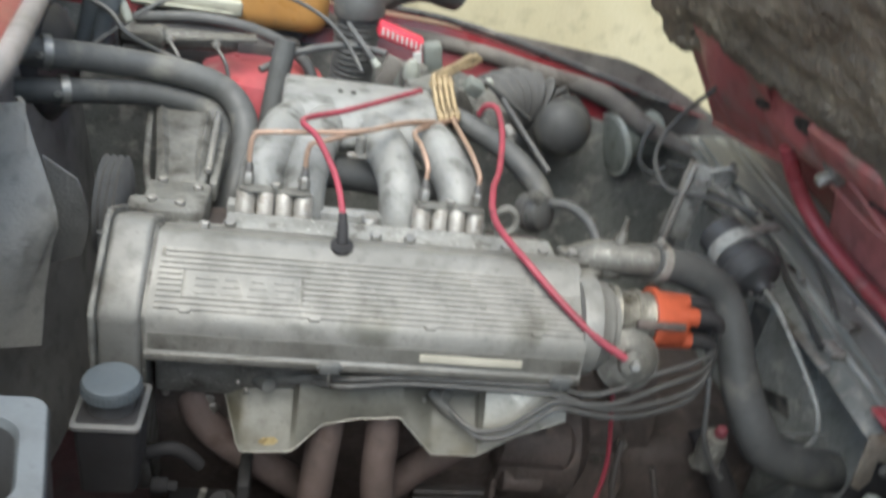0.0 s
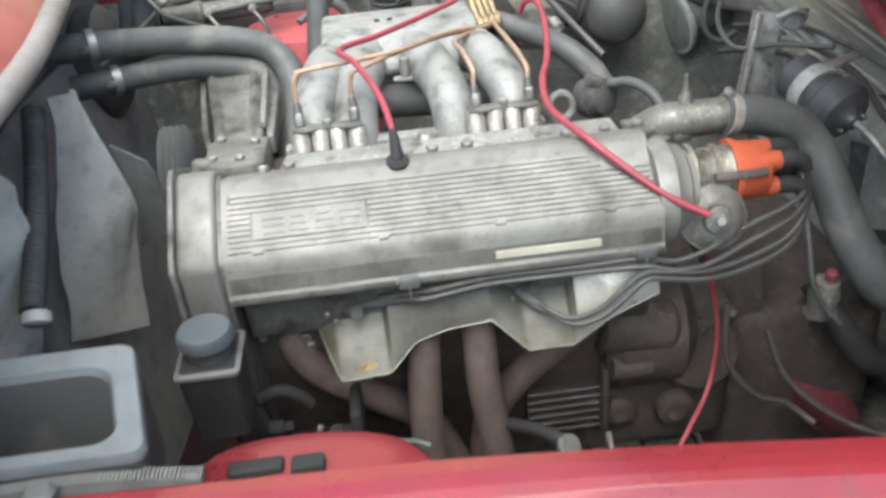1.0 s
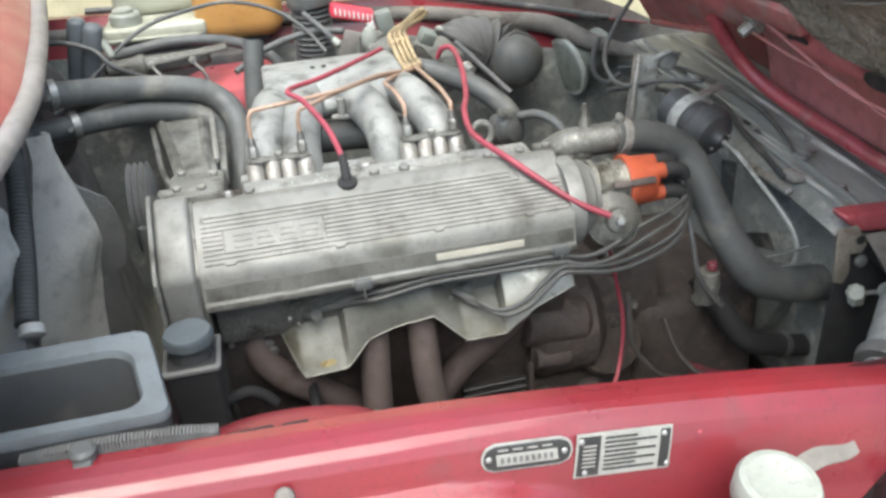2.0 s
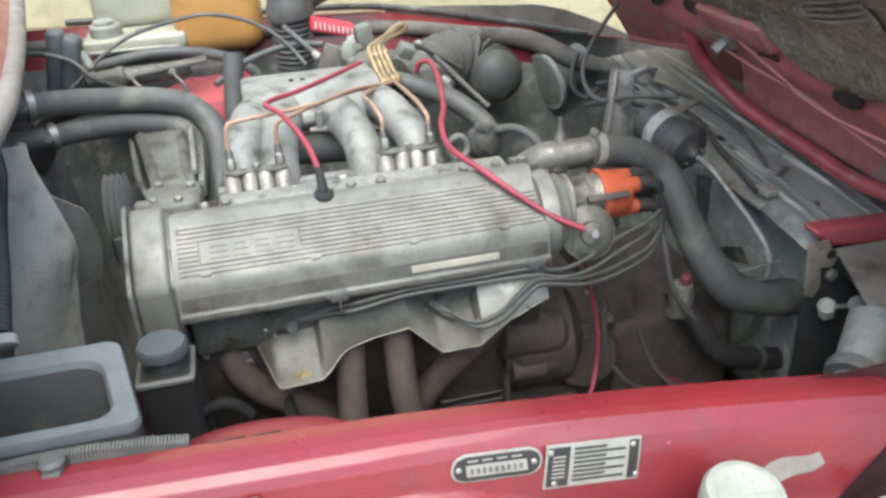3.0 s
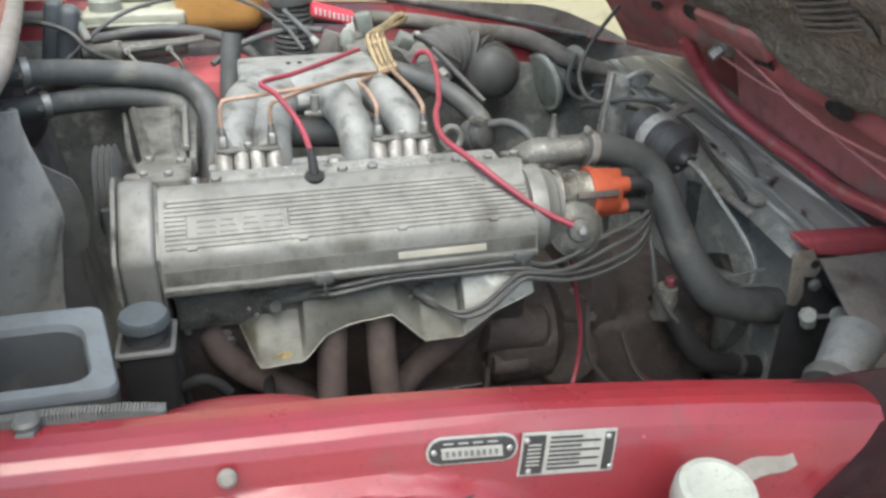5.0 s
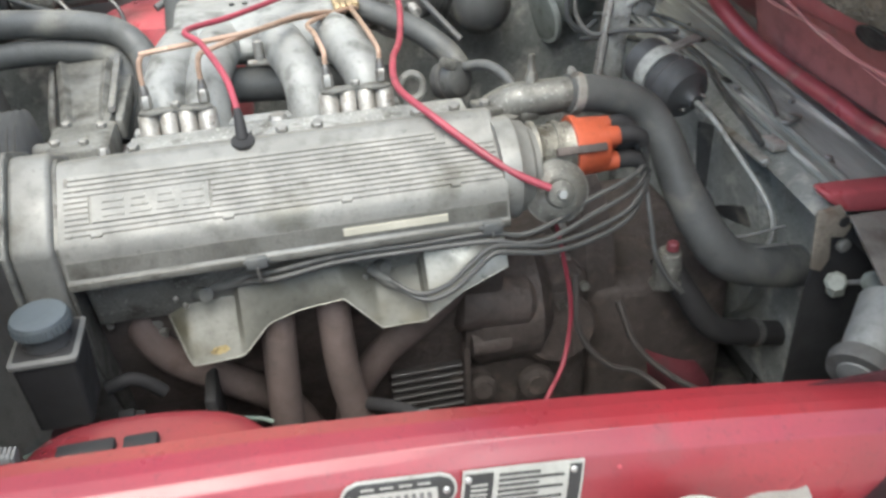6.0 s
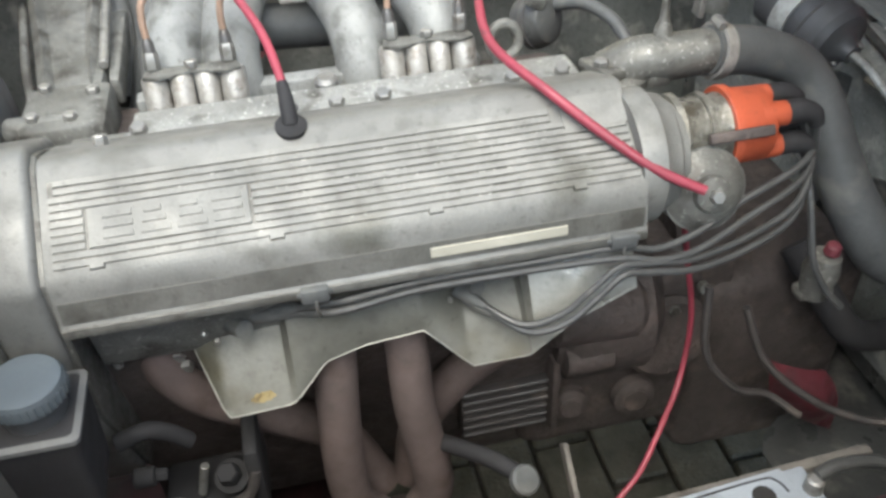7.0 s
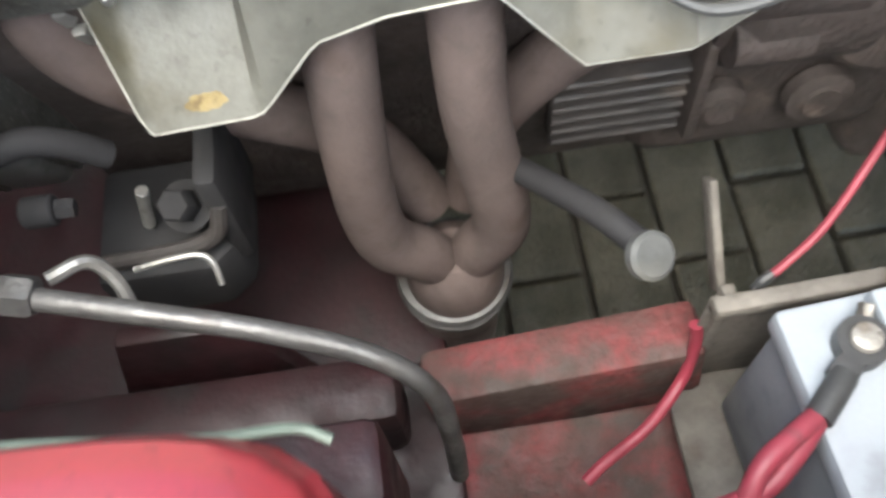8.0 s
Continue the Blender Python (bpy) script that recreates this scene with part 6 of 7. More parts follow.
part("side_skirt", sheet(lambda u, v: bonnet_at(-0.06 + 0.68 * v, 0.085 + 0.01 * u, -0.05 + 0.16 * u * (1 - 0.3 * v)), 6, 8, 0.003), BLACK, bonnet)
for k in range(2):
    part("prop_rod", tube([bonnet_at(0.307, 0.70, 0.04), bonnet_at(0.253, 0.625, 0.04), bonnet_at(0.224, 0.58, 0.042), bonnet_at(0.204, 0.531, 0.04), bonnet_at(0.204, 0.425, 0.04), bonnet_at(0.21, 0.32, 0.04)] if k else [bonnet_at(0.256, 0.757, 0.04), bonnet_at(0.236, 0.673, 0.04), bonnet_at(0.222, 0.585, 0.038), bonnet_at(0.190, 0.504, 0.04), bonnet_at(0.168, 0.443, 0.04), bonnet_at(0.13, 0.35, 0.04)], 0.0023, 8), RED_DULL, bonnet)
part("latch_pin", join(hexnut(bonnet_at(0.275, 0.735, 0.03), bonnet_at(0.275, 0.735, 0.06), 0.009), bonnet_bar([(0.262, 0.02), (0.262, 0.042), (0.29, 0.042), (0.29, 0.02)], 0.72, 0.75, 0.002)), STEEL, bonnet)
vent = part("louvre_frame", bonnet_oval(0.427, 0.402, 0.034, 0.072, -0.26, 0.034), FOAM, bonnet)
for k in range(6):
    sk = 0.404 + 0.0092 * k
    part("louvre", tube([bonnet_at(sk + 0.016, 0.345, 0.036), bonnet_at(sk, 0.402, 0.039), bonnet_at(sk - 0.016, 0.459, 0.036)], 0.0022, 8, 4), TRAY, vent)

# ---- far side of the bay ----
tank = thing("coolant_tank", (-0.20, 1.40, 0.85), "yellowed coolant expansion tank with an amber dome", "tank")
part("body", box((-0.355, 1.345, 0.932), (-0.165, 1.52, 0.962), 0.008, 3), YELLOWED, tank)
part("upper_body", box((-0.34, 1.440, 0.960), (-0.16, 1.58, 1.07), 0.022, 4), YELLOWED, tank)
part("amber_chamber", box((-0.185, 1.350, 0.912), (-0.016, 1.56, 1.07), 0.034, 5), AMBER, tank, "amber fluid chamber")
part("ledge_bead", tube([(-0.350, 1.346, 0.940), (-0.26, 1.344, 0.940), (-0.18, 1.346, 0.938)], 0.003, 8), YELLOWED, tank)
filler = part("filler_cap", lathe([(0, 0.026), (0.003, 0.030), (0.020, 0.030), (0.024, 0.027)], (-0.312, 1.385, 0.960), (-0.312, 1.385, 1.1), 12), WHITE, tank, "white screw cap")
part("cap_top", lathe([(0, 0.020), (0.006, 0.020), (0.009, 0.016)], (-0.314, 1.387, 0.983), (-0.314, 1.387, 1.1), 24), WHITE, filler)
part("recess", lathe([(0, 0.017), (0.003, 0.015)], (-0.245, 1.400, 0.961), (-0.245, 1.40, 1.0), 20), TRAY, tank)
solo("tank_ledge", join(box((-0.36, 1.30, 0.85), (-0.06, 1.46, 0.905), 0.012), box((-0.34, 1.38, 0.90), (-0.05, 1.50, 0.932), 0.008)), PLASTIC_DARK, "dark ledge under the expansion tank", "bracket")
solo("far_tower", lathe([(0, 0.12), (0.14, 0.115), (0.19, 0.10), (0.205, 0.06)], (-0.12, 1.27, 0.68), (-0.12, 1.27, 1.0), 36), LIP_RED, "dusty red spring tower on the far side", "spring tower")
solo("overflow_hose", tube([(-0.41, 1.06, 0.90), (-0.369, 1.10, 0.923), (-0.267, 1.18, 0.991), (-0.153, 1.24, 1.009), (-0.09, 1.245, 1.005), (-0.027, 1.24, 0.981), (0.015, 1.21, 0.95), (0.042, 1.17, 0.918)], 0.0035, 10), RUBBER, "thin black hose arching past the tank", "hose")
solo("vent_hose", tube([(-0.33, 1.28, 0.93), (-0.22, 1.27, 0.945), (-0.12, 1.26, 0.935), (-0.05, 1.24, 0.90), (-0.03, 1.22, 0.85)], 0.010, 14), RUBBER, "black hose curving below the tank", "hose")
solo("vacuum_line", tube([(-0.12, 1.16, 0.905), (-0.06, 1.20, 0.93), (0.02, 1.22, 0.945), (0.08, 1.20, 0.945)], 0.006, 10), RUBBER, "thin black line behind the intake plenum", "hose")
solo("upright_pipe", tube([(-0.082, 1.17, 0.955), (-0.090, 1.155, 0.90), (-0.10, 1.13, 0.82)], 0.0175, 18), RUBBER, "upright black pipe behind the heater hoses", "pipe")
servo = thing("brake_servo", (-0.42, 1.25, 0.80), "black brake servo at the firewall", "servo")
part("drum", lathe([(0, 0.08), (0.02, 0.095), (0.05, 0.095), (0.07, 0.07), (0.08, 0.04)], (-0.50, 1.24, 0.85), (-0.3, 1.24, 0.85), 40), PLASTIC_DARK, servo)
part("cylinder", rod((-0.43, 1.24, 0.86), (-0.30, 1.24, 0.89), 0.02, 20), ALLOY_DIRTY, servo)

master = thing("master_cylinder", (-0.23, 1.20, 0.90), "grimy brake master cylinder with pipe unions", "cylinder")
part("body", lathe([(0, 0.010), (0.004, 0.016), (0.05, 0.017), (0.055, 0.020), (0.065, 0.020), (0.07, 0.016), (0.17, 0.015), (0.18, 0.010)], (-0.34, 1.205, 0.922), (-0.10, 1.215, 0.928), 24), GRIMY, master)
part("flange", box((-0.350, 1.18, 0.895), (-0.340, 1.235, 0.95), 0.003), ALLOY_DIRTY, master)
for k in range(2):
    x = -0.26 + 0.07 * k
    nut = part("union_nut", hexnut((x, 1.190, 0.928), (x, 1.172, 0.932), 0.007), STEEL, master)
    part("pipe", tube([(x, 1.175, 0.931), (x + 0.005, 1.155, 0.93), (x + 0.02, 1.14, 0.91), (x + 0.03, 1.13, 0.86)], 0.0032, 8), DARK_STEEL, nut)
part("cover_plate", box((-0.27, 1.19, 0.930), (-0.13, 1.225, 0.937), 0.002, 2, pose(0, 0, 0, 0, -5, 3)), GRIMY, master)

slate = thing("hydraulic_hose_guard", (-0.365, 1.15, 0.90), "upright slate blue plastic guard beside the tank", "guard")
part("blade", box((-0.386, 1.135, 0.895), (-0.358, 1.175, 1.030), 0.010, 3, pose(0, 0, 0, 0, 12, 0)), PLASTIC, slate)
part("blade", box((-0.362, 1.120, 0.895), (-0.332, 1.160, 1.022), 0.012, 3, pose(0, 0, 0, 0, 14, 0)), PLASTIC, slate)
part("hose_end", lathe([(0, 0.006), (0.010, 0.0075), (0.028, 0.007), (0.032, 0.004)], (-0.313, 1.13, 0.964), (-0.326, 1.14, 0.995), 14), WHITE, slate, "white plastic hose end")
solo("brake_pipe", tube([(-0.46, 1.10, 0.985), (-0.40, 1.12, 1.000), (-0.34, 1.11, 0.985), (-0.31, 1.10, 0.955), (-0.27, 1.12, 0.928), (-0.22, 1.14, 0.905)], 0.0042, 10), BLACK, "thin black brake pipe crossing in front of the guard", "pipe")

# ---- battery corner ----
batt = thing("battery", (0.345, 0.37, 0.36), "pale blue-grey car battery with a green and white label", "battery")
BX0, BX1, BY0, BY1, BZ = 0.236, 0.440, 0.290, 0.452, 0.553
bt = pose(0, 0, 0, 0, 0, 4)


def batt_box(lo, hi, r, turn=None):
    bm = box(lo, hi, r)
    c = Vector(((BX0 + BX1) / 2, (BY0 + BY1) / 2, 0))
    bmesh.ops.transform(bm, matrix=Matrix.Translation(c) @ bt @ Matrix.Translation(-c), verts=bm.verts)
    return bm


part("case", batt_box((BX0 + 0.004, BY0 + 0.004, 0.365), (BX1 - 0.004, BY1 - 0.004, 0.520), 0.006), BATTERY_SIDE, batt)
part("lid", batt_box((BX0, BY0, 0.518), (BX1, BY1, 0.540), 0.005), BATTERY, batt)
part("raised_lid", batt_box((BX0 + 0.052, BY0 + 0.006, 0.539), (BX1 - 0.03, BY1 - 0.004, 0.553), 0.004), BATTERY, batt)
part("lid_inset", batt_box((BX0 + 0.062, BY0 + 0.082, 0.5525), (BX1 - 0.04, BY1 - 0.012, 0.5545), 0.001), BATTERY, batt)
def on_lid(dx, dy, z):
    c = Vector(((BX0 + BX1) / 2, (BY0 + BY1) / 2, 0))
    return c + bt.to_3x3() @ (Vector((BX0 + dx, BY0 + dy, z)) - c)


part("recess_line", tube([on_lid(0.062, 0.100, 0.5546), on_lid(0.062, 0.138, 0.5546), on_lid(0.069, 0.149, 0.5546), on_lid(0.145, 0.150, 0.5546), on_lid(0.160, 0.144, 0.5546), on_lid(0.164, 0.130, 0.5546)], 0.0012, 6), PLASTIC_DARK, batt)
part("lid_seam", tube([on_lid(0.046, 0.078, 0.5532), on_lid(0.11, 0.079, 0.5534), on_lid(0.172, 0.079, 0.5532)], 0.001, 6), PLASTIC_DARK, batt)
part("lid_mark", tube([on_lid(0.052, 0.112, 0.5532), on_lid(0.066, 0.116, 0.5548)], 0.0013, 6), PLASTIC_DARK, batt)
part("vent", lathe([(0, 0.011), (0.001, 0.011)], (0.372, 0.425, 0.5545), (0.372, 0.425, 0.6), 26), INK, batt)
lab = part("label", batt_box((BX0 + 0.06, BY0 + 0.010, 0.5525), (BX1 - 0.036, BY0 + 0.072, 0.5538), 0.0003), PAPER, batt, "white label with a green border and red marks")
for lo, hi, mt in (((0.002, 0.054), (0.112, 0.061), GREEN), ((0.002, 0.002), (0.010, 0.054), GREEN), ((0.030, 0.024), (0.090, 0.042), REDPRINT), ((0.024, 0.010), (0.10, 0.016), GREEN)):
    part("printed_bar", batt_box((BX0 + 0.06 + lo[0], BY0 + 0.010 + lo[1], 0.5537), (BX0 + 0.06 + hi[0], BY0 + 0.010 + hi[1], 0.5543), 0), mt, lab, smooth=False)
for x, y in ((0.270, 0.415), (0.428, 0.43)):
    post = part("terminal_post", lathe([(0, 0.0095), (0.016, 0.0085), (0.018, 0.006)], (x, y, 0.538), (x, y, 0.6), 20), STEEL, batt)
clampt = thing("battery_clamp", (0.262, 0.405, 0.545), "dark lead clamp with a bright bolt on the battery post", "terminal clamp")
part("clamp", join(lathe([(0, 0.0098), (0, 0.015), (0.012, 0.015), (0.012, 0.0098)], (0.270, 0.415, 0.541), (0.270, 0.415, 0.6), 24), box((0.246, 0.394, 0.543), (0.268, 0.410, 0.553), 0.003, 2, pose(0, 0, 0, 0, 0, 40)), tube([(0.254, 0.398, 0.549), (0.244, 0.388, 0.550), (0.232, 0.376, 0.549)], 0.008, 12)), PLASTIC_DARK, clampt)
part("bolt", hexnut((0.276, 0.428, 0.548), (0.279, 0.436, 0.553), 0.005), STEEL, clampt)
part("post_top", lathe([(0, 0.0092), (0.003, 0.0085), (0.004, 0.005)], (0.270, 0.415, 0.555), (0.270, 0.415, 0.6), 18), ALLOY_BRIGHT, clampt)
for k, pts in enumerate(([(0.236, 0.380, 0.549), (0.215, 0.368, 0.552), (0.195, 0.355, 0.550), (0.183, 0.335, 0.535), (0.182, 0.31, 0.50), (0.19, 0.29, 0.44)],
                         [(0.236, 0.380, 0.546), (0.218, 0.362, 0.545), (0.195, 0.345, 0.54), (0.165, 0.338, 0.535), (0.13, 0.335, 0.53), (0.09, 0.33, 0.50)])):
    solo("battery_cable", tube(pts, 0.0062, 12), RED_HOSE, "thick red battery cable leaving the battery clamp", "cable", "battery cables")
solo("earth_cable", tube([(0.430, 0.432, 0.556), (0.455, 0.436, 0.560), (0.50, 0.43, 0.555), (0.55, 0.40, 0.53)], 0.007, 12), CABLE, "grey cable on the second battery post", "cable")
solo("red_cable", tube([(0.205, 0.468, 0.47), (0.207, 0.462, 0.45), (0.20, 0.448, 0.42), (0.17, 0.42, 0.41), (0.135, 0.40, 0.405), (0.12, 0.39, 0.40)], 0.0045, 12), RED_HOSE, "red cable with a frayed end on the frame rail", "cable")
btray = thing("battery_tray", (0.34, 0.39, 0.34), "dusty steel battery tray with a turned-up edge", "tray")
part("floor", box((0.200, 0.27, 0.352), (0.47, 0.475, 0.362), 0.003), TRAY, btray)
part("edge", box((0.203, 0.458, 0.512), (0.52, 0.470, 0.526), 0.003, 2, pose(0, 0, 0, 0, 0, 2)), TRAY, btray)
part("back", box((0.206, 0.466, 0.362), (0.47, 0.469, 0.515), 0.001), TRAY, btray)
part("post", box((0.212, 0.462, 0.36), (0.221, 0.474, 0.520), 0.002), TRAY, btray)
part("rising_edge", box((0.214, 0.470, 0.512), (0.220, 0.545, 0.530), 0.002, 2, pose(0, 0, 0, 40, 0, 0)), TRAY, btray)

# ---- low rod and pipes by the spring tower ----
link = thing("control_rod", (-0.05, 0.44, 0.58), "dull steel rod with a threaded end nut", "rod")
part("rod", tube([(-0.158, 0.466, 0.650), (-0.10, 0.452, 0.640), (-0.05, 0.440, 0.630), (0.0, 0.425, 0.615), (0.028, 0.410, 0.590), (0.034, 0.40, 0.54), (0.034, 0.395, 0.46)], 0.0060, 14), DARK_STEEL, link)
part("end_nut", join(hexnut((-0.172, 0.470, 0.652), (-0.154, 0.466, 0.650), 0.011), rod((-0.178, 0.472, 0.653), (-0.168, 0.469, 0.652), 0.007)), DARK_STEEL, link)
solo("bent_wire", tube([(-0.155, 0.480, 0.640), (-0.138, 0.490, 0.635), (-0.128, 0.485, 0.622), (-0.122, 0.47, 0.605)], 0.004, 8), STEEL, "short bent steel pipe above the rod", "pipe")
solo("wire_loop", tube([(-0.130, 0.505, 0.592), (-0.110, 0.507, 0.594), (-0.093, 0.508, 0.593), (-0.086, 0.504, 0.588), (-0.084, 0.495, 0.578)], 0.002, 8), STEEL, "thin bright wire loop", "wire")
sensor = thing("engine_mount", (-0.13, 0.55, 0.50), "oily engine mount with a bolt and bracket", "engine mount")
# Mount parts coloured near-black for the shade under the engine
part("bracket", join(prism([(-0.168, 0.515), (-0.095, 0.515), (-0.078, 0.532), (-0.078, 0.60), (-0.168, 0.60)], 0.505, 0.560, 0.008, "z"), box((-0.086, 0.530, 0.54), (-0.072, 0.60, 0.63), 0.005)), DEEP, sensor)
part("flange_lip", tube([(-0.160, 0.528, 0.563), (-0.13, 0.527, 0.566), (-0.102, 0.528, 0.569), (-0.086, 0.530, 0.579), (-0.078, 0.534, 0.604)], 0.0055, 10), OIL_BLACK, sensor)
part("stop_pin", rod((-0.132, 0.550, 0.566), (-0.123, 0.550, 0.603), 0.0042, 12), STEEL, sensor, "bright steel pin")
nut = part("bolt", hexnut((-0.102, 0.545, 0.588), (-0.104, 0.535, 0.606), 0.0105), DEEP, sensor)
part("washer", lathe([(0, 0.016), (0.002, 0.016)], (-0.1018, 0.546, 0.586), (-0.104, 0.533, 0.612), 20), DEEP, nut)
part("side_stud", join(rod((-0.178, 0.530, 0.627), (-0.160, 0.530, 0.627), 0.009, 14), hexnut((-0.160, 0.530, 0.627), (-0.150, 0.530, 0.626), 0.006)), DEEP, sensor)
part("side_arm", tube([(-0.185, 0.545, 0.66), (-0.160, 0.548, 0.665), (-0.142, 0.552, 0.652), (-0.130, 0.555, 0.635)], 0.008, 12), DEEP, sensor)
frame_beam = thing("subframe_beam", (-0.1, 0.5, 0.38), "red-brown subframe beam under the engine, shade in its colour", "beam")
# Beam and gusset colours are darkened for the shade below the engine
part("beam", box((-0.36, 0.44, 0.36), (0.00, 0.49, 0.45), 0.01), SHADED_RED, frame_beam)
part("gusset", prism([(-0.22, 0.36), (-0.06, 0.36), (-0.10, 0.50), (-0.18, 0.50)], 0.50, 0.515, 0.004, "y"), SHADED_RED, frame_beam)
gear = thing("gearbox", (0.30, 0.66, 0.30), "oily brown-black gearbox casing under the engine", "gearbox")
part("casing", join(box((0.20, 0.64, 0.40), (0.42, 0.90, 0.64), 0.03, 3), lathe([(0, 0.07), (0.02, 0.085), (0.10, 0.085), (0.12, 0.06)], (0.235, 0.68, 0.60), (0.40, 0.68, 0.60), 28)), GRIME, gear)
for k in range(6):
    part("cooling_rib", box((0.135, 0.625, 0.470 + 0.013 * k), (0.245, 0.648, 0.475 + 0.013 * k), 0.0015, 1), OIL_BLACK, gear)
part("upright_rib", box((0.232, 0.612, 0.47), (0.241, 0.645, 0.575), 0.003), GRIME, gear)
for p, q, r in (((0.258, 0.632, 0.492), (0.258, 0.615, 0.494), 0.022), ((0.335, 0.632, 0.485), (0.335, 0.612, 0.487), 0.026), ((0.362, 0.634, 0.53), (0.362, 0.614, 0.532), 0.018), ((0.296, 0.634, 0.552), (0.296, 0.618, 0.555), 0.016)):
    part("cover_boss", lathe([(0, r), (0.010, r * 0.95), (0.013, r * 0.6), (0.016, r * 0.55)], p, q, 18), GRIME, gear)
for k in range(7):
    part("casing_bolt", hexnut((0.218 + 0.03 * k, 0.632, 0.632 - 0.012 * (k % 3)), (0.218 + 0.03 * k, 0.622, 0.634 - 0.012 * (k % 3)), 0.007), GRIMY, gear)
part("side_cover", lathe([(0, 0.050), (0.006, 0.052), (0.012, 0.046)], (0.365, 0.632, 0.57), (0.365, 0.6, 0.575), 28), GRIME, gear)
starter = thing("starter_motor", (0.30, 0.58, 0.55), "grimy starter motor beside the gearbox", "starter")
part("body", lathe([(0, 0.030), (0.004, 0.036), (0.09, 0.036), (0.10, 0.028)], (0.225, 0.625, 0.640), (0.40, 0.630, 0.62), 28), GRIME, starter)
part("solenoid", lathe([(0, 0.018), (0.05, 0.02), (0.055, 0.012)], (0.24, 0.610, 0.585), (0.40, 0.615, 0.58), 20), GRIME, starter)
pump = thing("water_valve", (0.475, 0.56, 0.64), "small grimy metal valve with a red cap", "valve")
part("body", join(lathe([(0, 0.014), (0.03, 0.018), (0.05, 0.014)], (0.478, 0.565, 0.66), (0.482, 0.56, 0.76), 20), box((0.462, 0.558, 0.654), (0.50, 0.58, 0.668), 0.006)), GRIMY, pump)
part("cap", lathe([(0, 0.008), (0.008, 0.007), (0.010, 0.005)], (0.482, 0.56, 0.715), (0.482, 0.555, 0.76), 18), GUARD_RED, pump)
solo("ground_cable", tube([(0.36, 0.56, 0.70), (0.365, 0.55, 0.62), (0.40, 0.54, 0.57), (0.44, 0.54, 0.55), (0.47, 0.52, 0.53)], 0.004, 10), OIL_BLACK, "dark cable hanging in front of the gearbox", "cable")
def guard(u, v):
    """A pressed panel, wider above than below, bowed outwards."""
    x = (0.475 + 0.075 * u) * (1 - v) + (0.486 + 0.098 * u) * v + 0.012 * u * math.sin(math.pi * v)
    z = (0.540 - 0.036 * u) * (1 - v) + (0.482 - 0.088 * u) * v
    return Vector((x, 0.592 - 0.020 * math.sin(math.pi * u) * math.sin(math.pi * v), z - 0.006 * math.sin(math.pi * u)))


solo("red_guard", sheet(guard, 16, 12, 0.003), GUARD_RED, "dull red painted panel below the radiator hose", "panel")
clutch = thing("clutch_housing", (0.52, 0.75, 0.30), "dark oily clutch housing behind the radiator", "clutch housing")
part("casing", join(box((0.42, 0.66, 0.30), (0.64, 0.98, 0.60), 0.03, 3), lathe([(0, 0.11), (0.02, 0.13), (0.06, 0.13), (0.07, 0.10)], (0.40, 0.80, 0.60), (0.6, 0.80, 0.60), 36)), GRIME, clutch)
for k in range(5):
    a = radians(150 + 24 * k)
    part("bolt", hexnut((0.40, 0.80 + 0.115 * math.cos(a), 0.60 - 0.115 * math.sin(a)), (0.388, 0.80 + 0.115 * math.cos(a), 0.60 - 0.115 * math.sin(a)), 0.009), STEEL, clutch)
low_hose = thing("lower_hose", (0.59, 0.60, 0.50), "grimy lower radiator hose", "hose")
part("hose", tube([(0.70, 0.62, 0.50), (0.64, 0.61, 0.52), (0.575, 0.60, 0.55), (0.54, 0.62, 0.60), (0.52, 0.66, 0.64)], 0.018, 18), DEEP, low_hose)
part("clamp", lathe([(0, 0.0185), (0, 0.0205), (0.010, 0.0205), (0.010, 0.0185)], (0.650, 0.612, 0.5167), (0.64, 0.61, 0.52), 24), DARK_STEEL, low_hose)
solo("loom_sleeve", tube([(0.60, 0.50, 0.50), (0.55, 0.52, 0.50), (0.50, 0.545, 0.52), (0.455, 0.575, 0.56), (0.435, 0.60, 0.62)], 0.0045, 12), OIL_BLACK, "dark wiring sleeve beside the battery", "cable")
def splash(u, v):
    """A plate under the radiator that steps round the clutch housing."""
    x0 = 0.52 + 0.125 * min(1.0, max(0.0, (v - 0.22) * 9))
    return Vector((x0 + (0.815 - x0) * u, 0.46 + 0.76 * v, 0.34 + 0.01 * math.sin(6 * u)))


solo("splash_plate", sheet(splash, 8, 30, 0.003), BLACK, "black splash plate under the radiator", "plate")
solo("orange_wire", tube([(0.575, 0.47, 0.50), (0.561, 0.46, 0.547), (0.553, 0.45, 0.532), (0.556, 0.445, 0.522), (0.563, 0.438, 0.520), (0.572, 0.43, 0.530)], 0.0022, 8), ORANGE_WIRE, "thin orange wire looping beside the battery", "wire")
solo("green_wire", tube([(x, 0.353 + 0.002 * math.sin(40 * x), tower_top(x) - 0.010) for x in (-0.21, -0.18, -0.15, -0.12, -0.09, -0.06, -0.035)] + [(-0.012, 0.353, 0.746), (0.000, 0.348, 0.744)], 0.0019, 8), GREENISH, "thin grey-green wire along the spring tower", "wire")

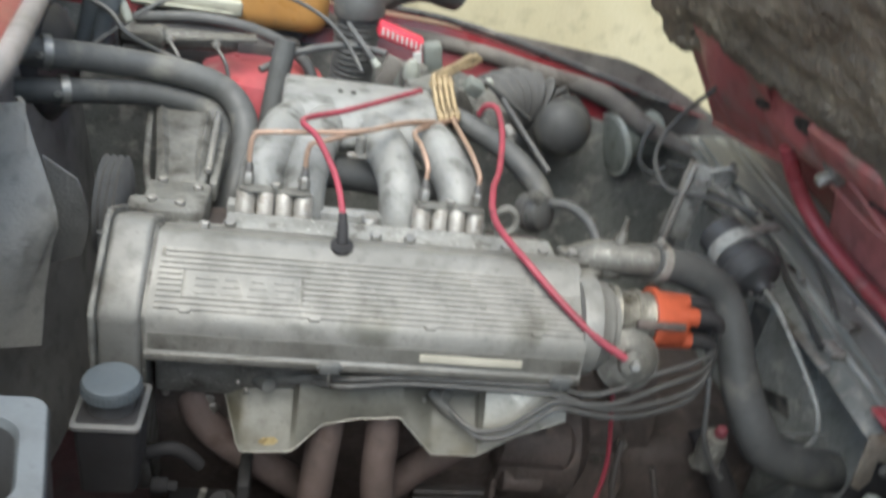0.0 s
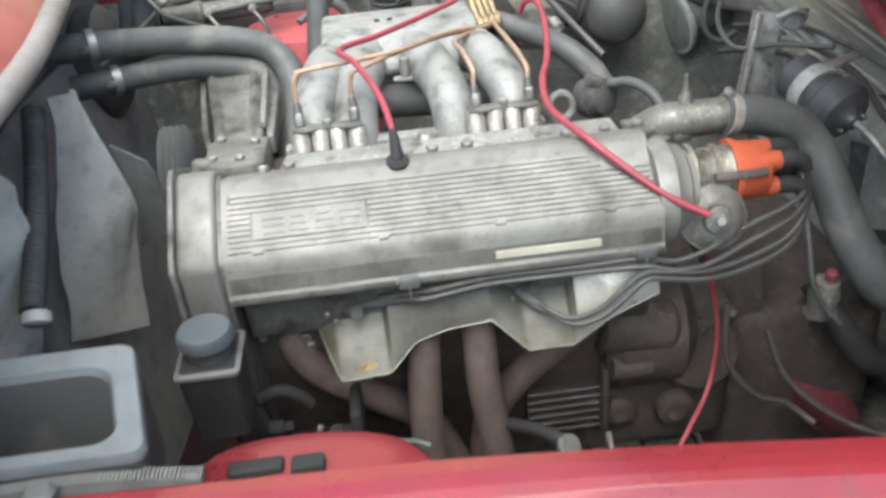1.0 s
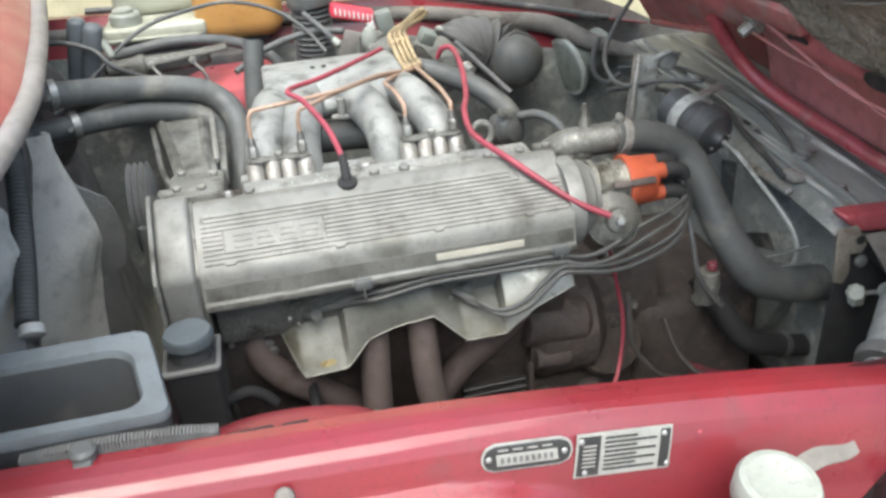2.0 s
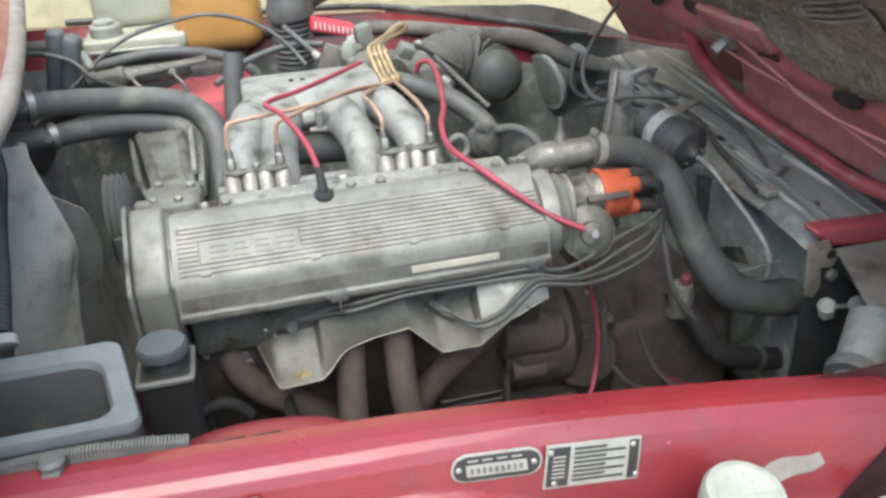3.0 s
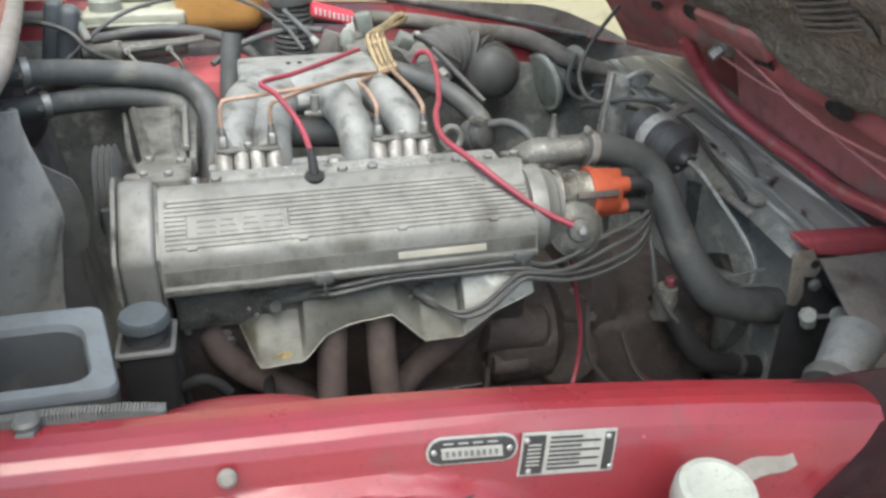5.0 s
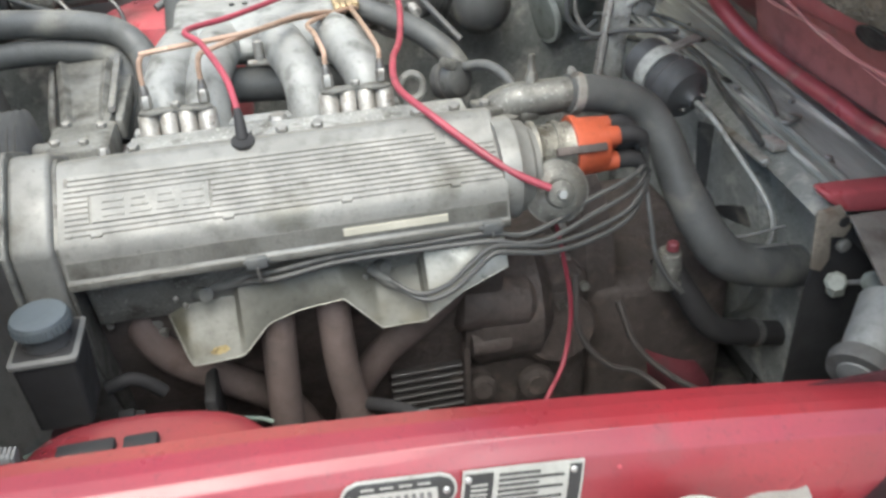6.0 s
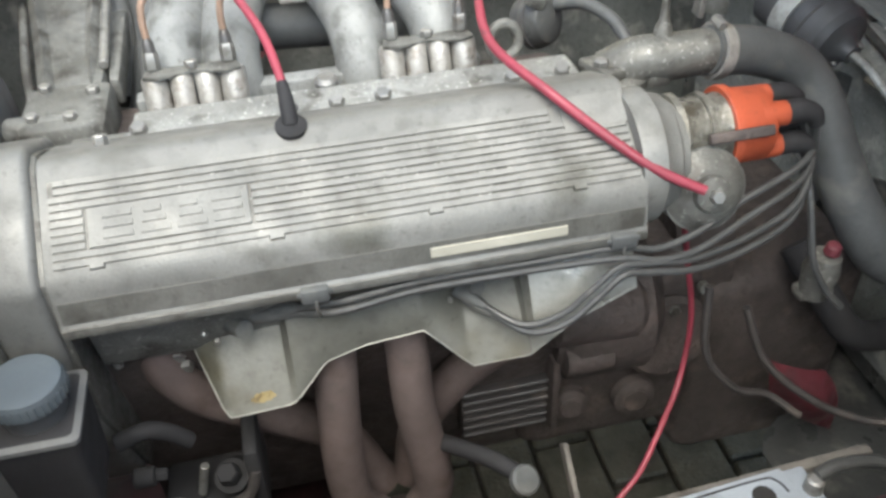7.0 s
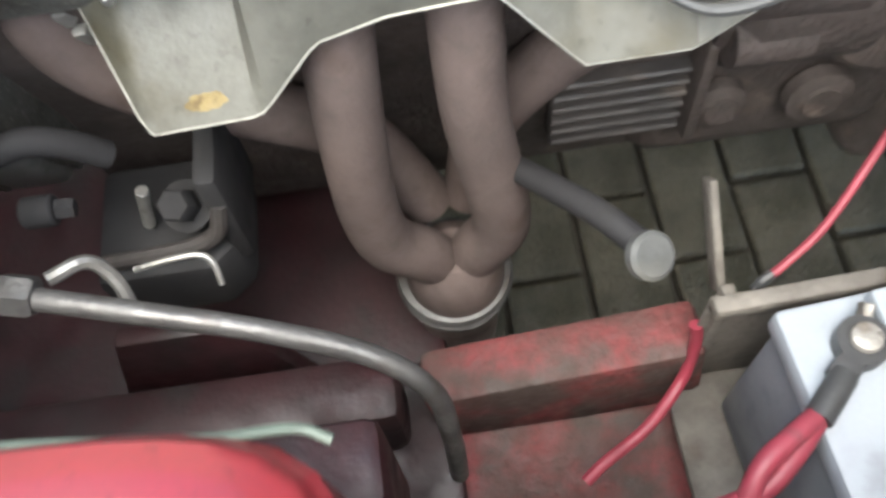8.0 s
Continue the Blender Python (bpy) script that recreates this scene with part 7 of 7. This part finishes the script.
# ---- washer tank outside the wing ----
wt = thing("washer_tank", (0.29, 0.06, 0.66), "translucent grey washer tank with a white screw cap", "tank")
part("body", box((0.222, -0.02, 0.66), (0.338, 0.125, 0.765), 0.03, 4), TANK, wt)
wcap = part("cap", lathe([(0, 0.034), (0.003, 0.036), (0.020, 0.036), (0.026, 0.033), (0.027, 0.027), (0.0255, 0.024)], (0.282, 0.098, 0.775), (0.285, 0.088, 0.84), 44), WHITE, wt, "white screw cap")
part("neck", lathe([(0, 0.032), (0.02, 0.031)], (0.282, 0.100, 0.757), (0.285, 0.088, 0.84), 32), TANK, wt)
part("strap", sheet(lambda u, v: Vector((0.308 + 0.062 * u, 0.120 - 0.018 * v * (1 - 0.5 * u * u), 0.789 + 0.016 * u + 0.006 * math.sin(5 * u) - 0.006 * v)), 12, 6, 0.002), TRAY, wcap, "dirty cap strap")

clip_w = thing("wire_clip", (0.46, 0.12, 0.70), "small white plastic wire clip beside the lamp", "clip")
part("clip", join(box((0.448, 0.112, 0.705), (0.462, 0.124, 0.722), 0.003), box((0.458, 0.114, 0.700), (0.474, 0.122, 0.712), 0.003)), WHITE, clip_w)
part("tail", tube([(0.470, 0.118, 0.706), (0.485, 0.116, 0.695), (0.50, 0.112, 0.675)], 0.003, 8), CABLE, clip_w)
# Floor colour darkened to stand for the bonnet's shade
solo("lamp_bay_floor", sheet(lambda u, v: Vector((0.40 + 0.42 * u, -0.05 + 0.42 * v, 0.60 + 0.02 * math.sin(5 * u))), 6, 6, 0.003), SHADED_RED, "dark red floor of the lamp bay", "panel")

# ---- pavers ----
PW, PL = 0.098, 0.198
rnd = random.Random(4)
base = bmesh.new()
bmesh.ops.create_cube(base, size=1, matrix=Matrix.Translation((0, 0, 0.012)) @ Matrix.Diagonal((PW, PL, 0.024, 1)))
bevel(base, 0.004, 1)
paver_mesh = finish(base, PAVER)
for i in range(-5, 13):
    for j in range(0, 9):
        ob = new("paver", paver_mesh)
        ob.parent = ground
        ob.location = (0.06 + 0.106 * i, 0.10 + 0.206 * j + (0.103 if i % 2 else 0), rnd.uniform(-0.002, 0.003))
        ob.rotation_euler = (rnd.uniform(-0.01, 0.01), rnd.uniform(-0.01, 0.01), rnd.uniform(-0.01, 0.01))
